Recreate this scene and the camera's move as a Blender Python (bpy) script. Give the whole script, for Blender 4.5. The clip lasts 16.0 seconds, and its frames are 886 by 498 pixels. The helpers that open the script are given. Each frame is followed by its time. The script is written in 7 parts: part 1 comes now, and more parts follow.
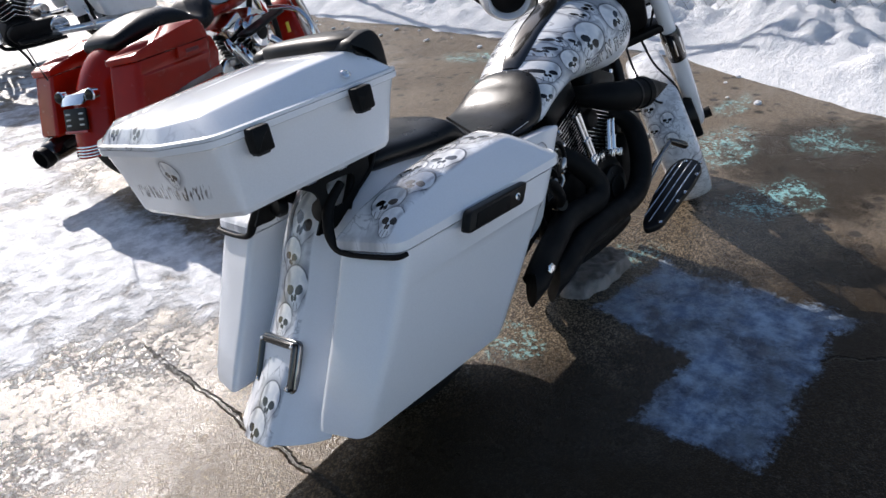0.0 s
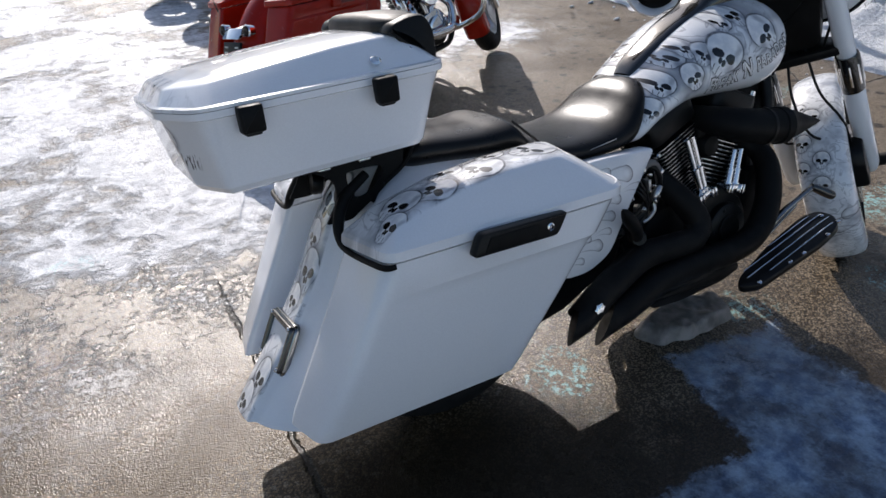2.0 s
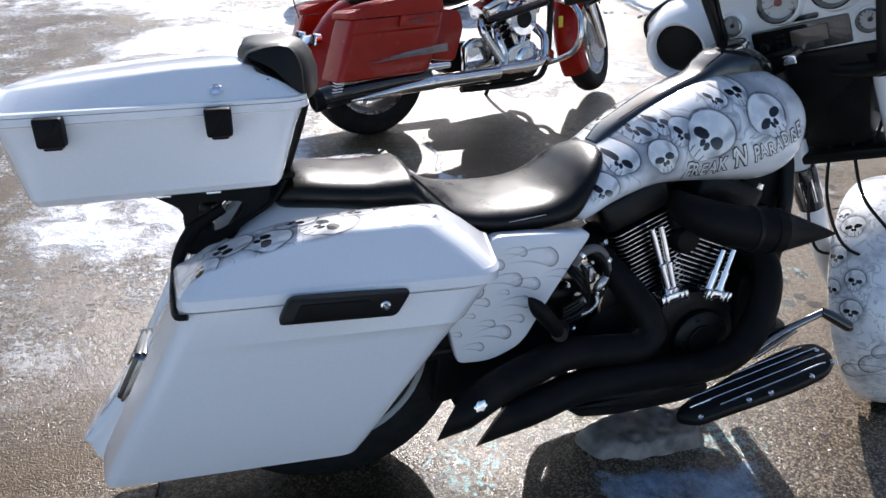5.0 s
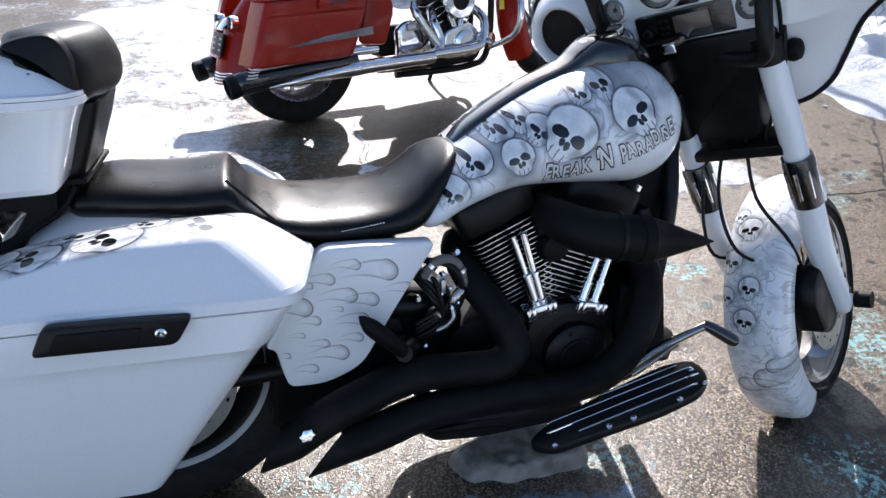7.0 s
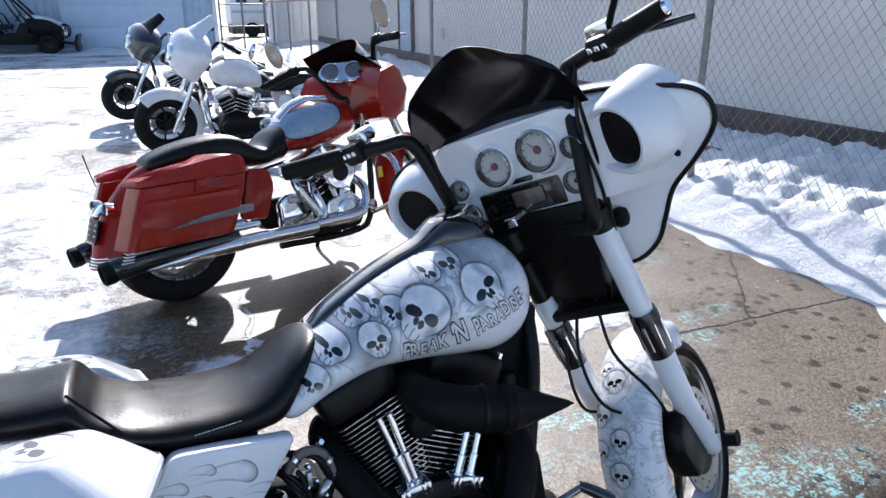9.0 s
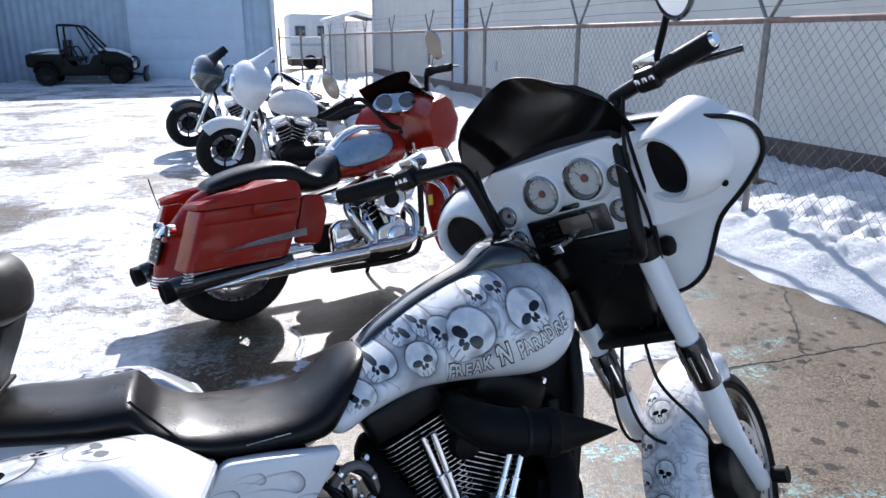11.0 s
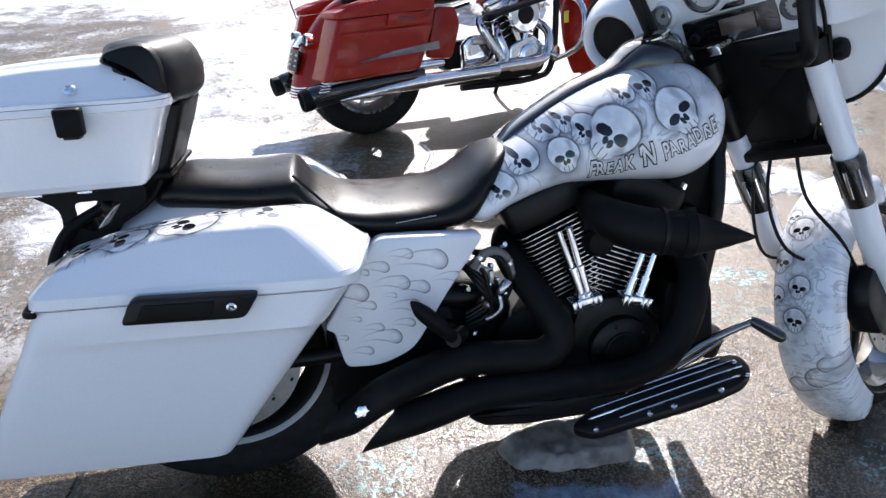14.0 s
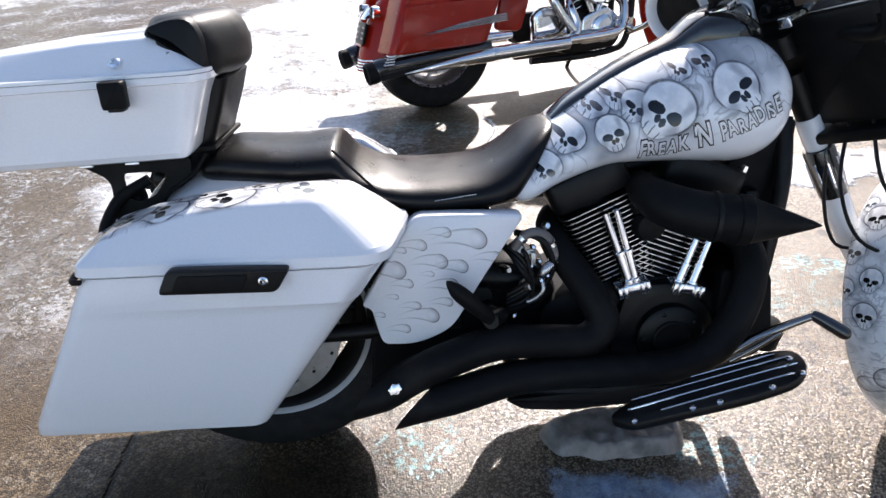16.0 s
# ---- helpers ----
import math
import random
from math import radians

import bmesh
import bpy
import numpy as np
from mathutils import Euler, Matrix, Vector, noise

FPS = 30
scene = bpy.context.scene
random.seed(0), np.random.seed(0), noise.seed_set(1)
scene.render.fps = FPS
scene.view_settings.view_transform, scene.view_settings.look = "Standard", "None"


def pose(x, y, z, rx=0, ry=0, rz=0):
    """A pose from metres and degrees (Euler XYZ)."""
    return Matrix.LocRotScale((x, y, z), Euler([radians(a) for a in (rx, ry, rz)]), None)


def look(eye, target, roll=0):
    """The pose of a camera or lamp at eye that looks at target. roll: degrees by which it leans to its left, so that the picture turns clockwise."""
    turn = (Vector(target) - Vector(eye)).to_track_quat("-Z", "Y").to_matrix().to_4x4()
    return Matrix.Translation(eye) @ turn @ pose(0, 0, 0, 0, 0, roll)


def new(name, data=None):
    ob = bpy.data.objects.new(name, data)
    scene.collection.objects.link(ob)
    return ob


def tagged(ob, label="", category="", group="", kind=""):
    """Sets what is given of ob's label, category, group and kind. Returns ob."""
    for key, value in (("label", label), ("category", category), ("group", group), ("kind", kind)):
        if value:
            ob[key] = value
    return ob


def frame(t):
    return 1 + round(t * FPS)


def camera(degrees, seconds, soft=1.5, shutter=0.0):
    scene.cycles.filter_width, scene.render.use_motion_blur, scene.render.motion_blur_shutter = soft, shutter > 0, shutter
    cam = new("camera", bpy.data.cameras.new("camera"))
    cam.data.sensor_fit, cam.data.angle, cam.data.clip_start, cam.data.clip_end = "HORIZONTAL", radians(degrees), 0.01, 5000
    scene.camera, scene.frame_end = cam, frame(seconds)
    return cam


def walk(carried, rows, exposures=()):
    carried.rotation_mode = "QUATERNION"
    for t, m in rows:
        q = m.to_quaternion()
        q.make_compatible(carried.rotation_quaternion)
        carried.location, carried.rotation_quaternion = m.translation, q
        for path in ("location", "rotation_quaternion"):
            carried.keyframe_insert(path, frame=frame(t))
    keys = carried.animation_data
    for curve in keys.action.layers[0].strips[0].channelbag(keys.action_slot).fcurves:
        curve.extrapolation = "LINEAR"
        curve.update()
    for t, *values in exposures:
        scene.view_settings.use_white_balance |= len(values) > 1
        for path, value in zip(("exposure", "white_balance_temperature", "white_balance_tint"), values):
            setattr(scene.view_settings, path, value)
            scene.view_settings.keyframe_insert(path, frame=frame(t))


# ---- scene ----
cam = camera(64.4, 16.0)
PATH = [
    (0, (-0.987, -1.169, 1.325), (0.25, 0.06, 0.347), -5.6),
    (0.5, (-0.879, -1.176, 1.321), (0.245, 0.125, 0.299), -4.2),
    (1, (-0.778, -1.225, 1.327), (0.221, 0.187, 0.323), -4.0),
    (1.5, (-0.697, -1.281, 1.325), (0.156, 0.226, 0.324), -4.3),
    (2, (-0.602, -1.253, 1.328), (0.199, 0.257, 0.291), -2.0),
    (2.5, (-0.489, -1.269, 1.321), (0.325, 0.265, 0.329), -0.8),
    (3, (-0.384, -1.307, 1.32), (0.223, 0.33, 0.344), -1.0),
    (3.2, (-0.348, -1.308, 1.317), (0.187, 0.342, 0.322), -1.2),
    (5.3, (0.056, -1.248, 1.316), (0.469, 0.44, 0.327), 1.6),
    (5.5, (0.085, -1.228, 1.316), (0.531, 0.456, 0.333), 2.7),
    (6, (0.158, -1.208, 1.31), (0.655, 0.458, 0.321), 3.6),
    (6.5, (0.245, -1.219, 1.306), (0.683, 0.455, 0.303), 2.9),
    (7, (0.35, -1.192, 1.301), (0.773, 0.466, 0.266), 1.7),
    (7.5, (0.439, -1.165, 1.324), (1.022, 0.484, 0.353), 2.8),
    (8, (0.498, -1.198, 1.351), (1.085, 0.513, 0.498), 3.0),
    (8.5, (0.478, -1.204, 1.373), (1.129, 0.531, 0.621), 1.3),
    (8.7, (0.459, -1.207, 1.373), (1.162, 0.526, 0.664), 0.2),
    (10.8, (0.447, -1.25, 1.377), (1.08, 0.568, 0.835), -0.1),
    (11, (0.443, -1.253, 1.372), (1.029, 0.571, 0.798), -0.1),
    (11.5, (0.424, -1.277, 1.355), (0.892, 0.543, 0.67), 0.1),
    (12, (0.403, -1.294, 1.339), (0.787, 0.508, 0.563), -0.4),
    (12.5, (0.38, -1.302, 1.326), (0.72, 0.483, 0.49), -1.4),
    (13, (0.371, -1.302, 1.314), (0.703, 0.467, 0.441), -1.1),
    (13.5, (0.369, -1.302, 1.306), (0.677, 0.429, 0.353), -0.7),
    (14, (0.375, -1.302, 1.302), (0.602, 0.419, 0.309), -1.1),
    (14.5, (0.395, -1.303, 1.302), (0.505, 0.411, 0.276), -1.6),
    (15, (0.409, -1.3, 1.299), (0.436, 0.407, 0.258), -1.7),
    (15.5, (0.43, -1.285, 1.295), (0.402, 0.423, 0.255), -2.6),
    (16, (0.453, -1.279, 1.294), (0.458, 0.423, 0.245), -3.1),
]
EXPOSURES = [(0, .20, 6510, 13), (2.0, .04, 6510, 13), (3.2, 0.10, 6460, 13), (5.3, 0.64, 6310, 13), (6.5, 0.76, 6310, 14), (8.5, 0.70, 6010, 13), (11, .53, 6010, 13), (13.0, 0.54, 6160, 13), (14.0, 0.86, 6310, 14), (16.0, 0.9, 6610, 15)]
walk(cam, [(t, look(eye, target, roll)) for t, eye, target, roll in PATH], EXPOSURES)

# ---- world and light ----
SUN_TO = Vector((0.193, 0.835, 0.515)).normalized()
world = bpy.data.worlds.new("sky")
scene.world = world
world.use_nodes = True
wn = world.node_tree.nodes
sky = wn.new("ShaderNodeTexSky")
sky.sky_type = "NISHITA"
sky.sun_disc = False
sky.sun_elevation = math.asin(SUN_TO.z)
sky.sun_rotation = math.atan2(SUN_TO.x, SUN_TO.y)
world.node_tree.links.new(sky.outputs[0], wn["Background"].inputs[0])
wn["Background"].inputs[1].default_value = 0.125
sun = new("sun", bpy.data.lights.new("sun", "SUN"))
sun.data.energy = 5.0
sun.data.angle = radians(0.55)
sun.data.color = (1.0, 0.955, 0.90)
sun.matrix_world = look(SUN_TO * 30, (0, 0, 0))


# ---- node helpers ----
class Nodes:
    """A small wrapper to write node trees as expressions."""

    def __init__(self, tree):
        self.t = tree

    def put(self, sock, v):
        if isinstance(v, bpy.types.NodeSocket):
            self.t.links.new(v, sock)
        elif v is not None:
            sock.default_value = v

    def m(self, op, a, b=None, c=None, clamp=False):
        n = self.t.nodes.new("ShaderNodeMath")
        n.operation, n.use_clamp = op, clamp
        for s, v in zip(n.inputs, (a, b, c)):
            self.put(s, v)
        return n.outputs[0]

    def ramp(self, v, a, b, lo=0.0, hi=1.0):
        n = self.t.nodes.new("ShaderNodeMapRange")
        n.interpolation_type = "SMOOTHSTEP"
        for s, x in zip(n.inputs, (v, a, b, lo, hi)):
            self.put(s, x)
        return n.outputs[0]

    def mix(self, f, a, b):
        n = self.t.nodes.new("ShaderNodeMix")
        n.data_type = "RGBA"
        self.put(n.inputs[0], f), self.put(n.inputs[6], a), self.put(n.inputs[7], b)
        return n.outputs[2]

    def noise(self, co, scale, detail=4.0, rough=0.55, dist=0.0):
        n = self.t.nodes.new("ShaderNodeTexNoise")
        self.put(n.inputs["Vector"], co)
        n.inputs["Scale"].default_value, n.inputs["Detail"].default_value = scale, detail
        n.inputs["Roughness"].default_value, n.inputs["Distortion"].default_value = rough, dist
        return n.outputs[0]

    def voronoi(self, co, scale, feature="F1"):
        n = self.t.nodes.new("ShaderNodeTexVoronoi")
        n.feature = feature
        self.put(n.inputs["Vector"], co)
        n.inputs["Scale"].default_value = scale
        return n.outputs[0]

    def cell(self, co, scale):
        n = self.t.nodes.new("ShaderNodeTexVoronoi")
        self.put(n.inputs["Vector"], co)
        n.inputs["Scale"].default_value = scale
        return self.xyz(n.outputs[1])[0]

    def xyz(self, v):
        n = self.t.nodes.new("ShaderNodeSeparateXYZ")
        self.put(n.inputs[0], v)
        return n.outputs

    def vec(self, x, y, z=0.0):
        n = self.t.nodes.new("ShaderNodeCombineXYZ")
        for s, v in zip(n.inputs, (x, y, z)):
            self.put(s, v)
        return n.outputs[0]

    def bump(self, h, strength, dist):
        n = self.t.nodes.new("ShaderNodeBump")
        n.inputs["Strength"].default_value, n.inputs["Distance"].default_value = strength, dist
        self.put(n.inputs["Height"], h)
        return n.outputs[0]

    def coords(self):
        return self.t.nodes.new("ShaderNodeTexCoord").outputs["Object"]


def rgb(c):
    return (c[0], c[1], c[2], 1.0) if not isinstance(c, (int, float)) else (c, c, c, 1.0)


def material(name, color, rough=0.5, metal=0.0, coat=0.0, vary=0.0, scale=20.0, bump=0.0, bump_scale=120.0, dirt=0.0, spec=None):
    """A plain surface with grain, faint stains and wear at two scales."""
    mat = bpy.data.materials.new(name)
    mat.use_nodes = True
    n = Nodes(mat.node_tree)
    b = mat.node_tree.nodes["Principled BSDF"]
    co = n.coords()
    base = rgb(color)
    col = base
    if vary:
        dark = tuple(c * (1 - vary) for c in base[:3]) + (1.0,)
        col = n.mix(n.ramp(n.noise(co, scale, 5), 0.3, 0.7), dark, base)
    if dirt:
        col = n.mix(n.m("MULTIPLY", n.ramp(n.noise(co, scale * 0.4, 6, 0.7), 0.5, 0.75), dirt), col, (0.19, 0.16, 0.13, 1))
    n.put(b.inputs["Base Color"], col)
    b.inputs["Metallic"].default_value = metal
    n.put(b.inputs["Roughness"], n.ramp(n.noise(co, scale * 1.7, 4), 0.2, 0.8, max(rough * 0.8, 0.02), min(rough * 1.2, 1)))
    b.inputs["Coat Weight"].default_value = coat
    b.inputs["Coat Roughness"].default_value = 0.04
    if spec is not None:
        b.inputs["Specular IOR Level"].default_value = spec
    if bump:
        n.put(b.inputs["Normal"], n.bump(n.noise(co, bump_scale, 4), 0.6, bump))
    return mat


def skull_group():
    """Node group: one airbrushed skull in the plane (u, v), drawn over the colour that comes in."""
    g = bpy.data.node_groups.new("airbrush_emblem", "ShaderNodeTree")
    for nm, kind in (("Co", "NodeSocketVector"), ("Cu", "NodeSocketFloat"), ("Cv", "NodeSocketFloat"), ("Size", "NodeSocketFloat"), ("Angle", "NodeSocketFloat"), ("Base", "NodeSocketColor")):
        g.interface.new_socket(nm, in_out="INPUT", socket_type=kind)
    g.interface.new_socket("Color", in_out="OUTPUT", socket_type="NodeSocketColor")
    gi, go = g.nodes.new("NodeGroupInput"), g.nodes.new("NodeGroupOutput")
    n = Nodes(g)
    u, v, _ = n.xyz(gi.outputs["Co"])
    u, v = n.m("DIVIDE", n.m("SUBTRACT", u, gi.outputs["Cu"]), gi.outputs["Size"]), n.m("DIVIDE", n.m("SUBTRACT", v, gi.outputs["Cv"]), gi.outputs["Size"])
    ca, sa = n.m("COSINE", gi.outputs["Angle"]), n.m("SINE", gi.outputs["Angle"])
    x = n.m("ADD", n.m("MULTIPLY", u, ca), n.m("MULTIPLY", v, sa))
    y = n.m("SUBTRACT", n.m("MULTIPLY", v, ca), n.m("MULTIPLY", u, sa))
    own = n.m("MULTIPLY", gi.outputs["Cu"], 37.0)
    wob = n.m("MULTIPLY", n.m("SUBTRACT", n.noise(n.vec(x, y, own), 1.9, 4), 0.5), 0.24)
    wob2 = n.m("MULTIPLY", n.m("SUBTRACT", n.noise(n.vec(y, x, own), 1.6, 4), 0.5), 0.24)
    rd = n.m("SQRT", n.m("ADD", n.m("MULTIPLY", x, x), n.m("POWER", n.m("SUBTRACT", y, 0.12), 2.0)))
    tilt = n.ramp(n.m("ADD", n.m("MULTIPLY", x, 0.6), y), -0.75, 0.1)
    x, y = n.m("ADD", x, wob), n.m("ADD", y, wob2)

    def ell(cx, cy, rx, ry):
        a = n.m("DIVIDE", n.m("SUBTRACT", x, cx), rx)
        b = n.m("DIVIDE", n.m("SUBTRACT", y, cy), ry)
        return n.m("SQRT", n.m("ADD", n.m("MULTIPLY", a, a), n.m("MULTIPLY", b, b)))

    dome = n.m("DIVIDE", rd, 0.97)
    head = n.m("SMOOTH_MIN", dome, ell(0, -0.62, 0.58, 0.52), 0.2)
    halo = n.m("MULTIPLY", n.ramp(head, 1.5, 0.98), 0.5)
    col = n.mix(halo, gi.outputs["Base"], (0.07, 0.08, 0.11, 1))
    tone = n.noise(n.vec(x, y, 3.0), 1.6, 3)
    face = n.mix(n.ramp(tone, 0.35, 0.7), (0.66, 0.68, 0.71, 1), (0.86, 0.86, 0.86, 1))
    cheek = n.m("MINIMUM", ell(-0.62, -0.42, 0.3, 0.34), ell(0.62, -0.42, 0.3, 0.34))
    cheek = n.m("MINIMUM", cheek, ell(0.55, 0.55, 0.2, 0.5))
    face = n.mix(n.m("MULTIPLY", n.ramp(cheek, 1.3, 0.2), 0.6), face, (0.2, 0.21, 0.25, 1))
    col = n.mix(n.ramp(head, 1.02, 0.98), col, face)
    edge = n.m("ABSOLUTE", n.m("SUBTRACT", head, 1.0))
    side = n.ramp(n.noise(n.vec(x, y, own), 1.3, 2), 0.35, 0.6, 0.15, 0.8)
    col = n.mix(n.m("MULTIPLY", n.ramp(edge, 0.055, 0.025), side), col, (0.02, 0.022, 0.03, 1))
    ring = n.m("MULTIPLY", n.ramp(n.m("ABSOLUTE", n.m("SUBTRACT", rd, 1.0)), 0.06, 0.02), n.m("MULTIPLY", tilt, 0.5))
    col = n.mix(ring, col, (0.03, 0.032, 0.04, 1))
    eyes = n.m("MINIMUM", ell(-0.36, -0.12, 0.31, 0.23), ell(0.36, -0.06, 0.30, 0.24))
    eyes = n.m("MINIMUM", eyes, ell(-0.1, -0.45, 0.11, 0.18))
    eyes = n.m("MINIMUM", eyes, ell(0.12, -0.44, 0.11, 0.18))
    col = n.mix(n.ramp(eyes, 1.04, 0.96), col, (0.002, 0.002, 0.003, 1))
    teeth = n.m("MULTIPLY", n.ramp(n.m("ABSOLUTE", n.m("SINE", n.m("MULTIPLY", x, 11.0))), 0.35, 0.15), n.ramp(ell(0, -0.9, 0.44, 0.22), 1.15, 0.8))
    col = n.mix(n.m("MULTIPLY", teeth, 0.85), col, (0.02, 0.02, 0.025, 1))
    g.links.new(col, go.inputs[0])
    return g


SKULL = skull_group()


def curl_group():
    """Node group: one airbrushed curl with two trailing tails, in the plane (u, v)."""
    g = bpy.data.node_groups.new("airbrush_curl", "ShaderNodeTree")
    for nm, kind in (("Co", "NodeSocketVector"), ("Cu", "NodeSocketFloat"), ("Cv", "NodeSocketFloat"), ("Size", "NodeSocketFloat"), ("Base", "NodeSocketColor")):
        g.interface.new_socket(nm, in_out="INPUT", socket_type=kind)
    g.interface.new_socket("Color", in_out="OUTPUT", socket_type="NodeSocketColor")
    gi, go = g.nodes.new("NodeGroupInput"), g.nodes.new("NodeGroupOutput")
    n = Nodes(g)
    u, v, _ = n.xyz(gi.outputs["Co"])
    u, v = n.m("DIVIDE", n.m("SUBTRACT", u, gi.outputs["Cu"]), gi.outputs["Size"]), n.m("DIVIDE", n.m("SUBTRACT", v, gi.outputs["Cv"]), gi.outputs["Size"])
    v = n.m("ADD", v, n.m("MULTIPLY", n.m("SINE", n.m("MULTIPLY", u, 0.75)), 0.35))
    d = n.m("SQRT", n.m("ADD", n.m("MULTIPLY", u, u), n.m("MULTIPLY", v, v)))
    part_arc = n.ramp(u, -0.8, 0.3)
    rim = n.m("MULTIPLY", n.ramp(d, 0.78, 0.97), n.ramp(d, 1.08, 1.0))
    soft = n.m("MULTIPLY", n.ramp(d, 0.2, 0.95), n.ramp(d, 1.04, 0.98))
    hook = n.m("MULTIPLY", n.m("MAXIMUM", rim, n.m("MULTIPLY", soft, 0.5)), part_arc)
    w = n.m("SUBTRACT", n.m("ABSOLUTE", v), n.m("ADD", 0.95, n.m("MULTIPLY", u, 0.16)))
    tail = n.m("MULTIPLY", n.m("MULTIPLY", n.ramp(w, -0.22, -0.02), n.ramp(w, 0.1, 0.02)), n.m("MULTIPLY", n.ramp(u, 0.3, -0.2), n.ramp(u, -5.0, -0.8)))
    f = n.m("MAXIMUM", hook, n.m("MULTIPLY", tail, 0.55))
    col = n.mix(n.m("MULTIPLY", f, 0.85), gi.outputs["Base"], (0.06, 0.055, 0.07, 1))
    g.links.new(col, go.inputs[0])
    return g


CURL = curl_group()


def art_paint(name, axes, skulls, swirl=0.5, swirl_scale=7.0, window=None, base=(0.82, 0.835, 0.86), polar=None, line=None, limit=None, mirrored=False, curls=(), stripe=None, drip=None):
    """Pearl white paint with grey airbrush work. axes: which local coordinates span the drawing; window: where it fades out."""
    mat = bpy.data.materials.new(name)
    mat.use_nodes = True
    n = Nodes(mat.node_tree)
    b = mat.node_tree.nodes["Principled BSDF"]
    co = n.coords()
    s = n.xyz(co)
    if polar:
        cx, cz, r = polar
        ang = n.m("ARCTAN2", n.m("SUBTRACT", s[2], cz), n.m("MULTIPLY", n.m("SUBTRACT", s[0], cx), -1.0))
        u, v = s[1], n.m("MULTIPLY", ang, r)
    else:
        u, v = s[axes[0]], s[axes[1]]
        if mirrored:
            v = n.m("MULTIPLY", n.m("ABSOLUTE", v), -1.0)
    uv = n.vec(u, v)
    pearl = n.mix(n.ramp(n.noise(co, 300, 2), 0.35, 0.65), rgb([c * 0.97 for c in base]), rgb(base))
    col = pearl
    if swirl:
        w = n.noise(uv, swirl_scale, 2.0, 0.5, 2.2)
        vein = n.m("ABSOLUTE", n.m("SUBTRACT", w, 0.5))
        smoke = n.m("MULTIPLY", n.ramp(vein, 0.045, 0.0), swirl * 0.55)
        smoke = n.m("MAXIMUM", smoke, n.m("MULTIPLY", n.ramp(n.noise(uv, swirl_scale * 0.8, 3), 0.45, 0.72), swirl * 0.75))
        art = n.mix(smoke, pearl, (0.16, 0.17, 0.2, 1))
    else:
        art = pearl
    for cu, cv, size, angle in skulls:
        g = mat.node_tree.nodes.new("ShaderNodeGroup")
        g.node_tree = SKULL
        n.put(g.inputs["Co"], uv), n.put(g.inputs["Base"], art)
        for k, x in (("Cu", cu), ("Cv", cv), ("Size", size), ("Angle", radians(angle))):
            g.inputs[k].default_value = x
        art = g.outputs[0]
    for cu, cv, size in curls:
        g = mat.node_tree.nodes.new("ShaderNodeGroup")
        g.node_tree = CURL
        n.put(g.inputs["Co"], uv), n.put(g.inputs["Base"], art)
        for k, x in (("Cu", cu), ("Cv", cv), ("Size", size)):
            g.inputs[k].default_value = x
        art = g.outputs[0]
    if drip:
        u0, u1, v0, v1 = drip
        blade = n.noise(n.vec(n.m("ADD", n.m("MULTIPLY", u, 130.0), n.m("MULTIPLY", v, 40.0)), n.m("MULTIPLY", v, 22.0)), 1.0, 2)
        tall = n.m("MULTIPLY", n.noise(n.vec(n.m("MULTIPLY", u, 60.0), 0.0), 1.0, 2), v1 - v0)
        f = n.m("MULTIPLY", n.ramp(blade, 0.5, 0.56), n.ramp(n.m("SUBTRACT", v, n.m("ADD", tall, v0 + 0.25 * (v1 - v0))), 0.004, -0.004))
        f = n.m("MULTIPLY", n.m("MULTIPLY", f, n.ramp(v, v0 - 0.003, v0 + 0.003)), n.m("MULTIPLY", n.ramp(u, u0 - 0.01, u0 + 0.01), n.ramp(u, u1 + 0.01, u1 - 0.01)))
        art = n.mix(n.m("MULTIPLY", f, 0.92), art, (0.05, 0.042, 0.038, 1))
    if stripe:
        art = n.mix(n.ramp(n.m("ABSOLUTE", u), stripe - 0.002, stripe + 0.002), art, pearl)
    if window:
        lo, hi, soft = window
        f = n.ramp(v, lo - soft, lo + soft)
        f = n.m("MULTIPLY", f, n.ramp(v, hi + soft, hi - soft))
        col = n.mix(f, pearl, art)
    else:
        col = art
    if line:
        col = n.mix(n.ramp(n.m("SUBTRACT", s[2], n.m("ADD", line[0], n.m("MULTIPLY", s[0], line[1]))), -0.008, 0.022), pearl, col)
    if limit:
        col = n.mix(n.ramp(s[limit[0]], limit[1] + limit[2], limit[1] - limit[2]), pearl, col)
    n.put(b.inputs["Base Color"], col)
    b.inputs["Roughness"].default_value = 0.26
    b.inputs["Coat Weight"].default_value = 0.9
    b.inputs["Coat Roughness"].default_value = 0.04
    b.inputs["Coat IOR"].default_value = 1.5
    b.inputs["Specular IOR Level"].default_value = 0.25
    n.put(b.inputs["Normal"], n.bump(n.noise(co, 400, 2), 0.05, 0.0006))
    return mat


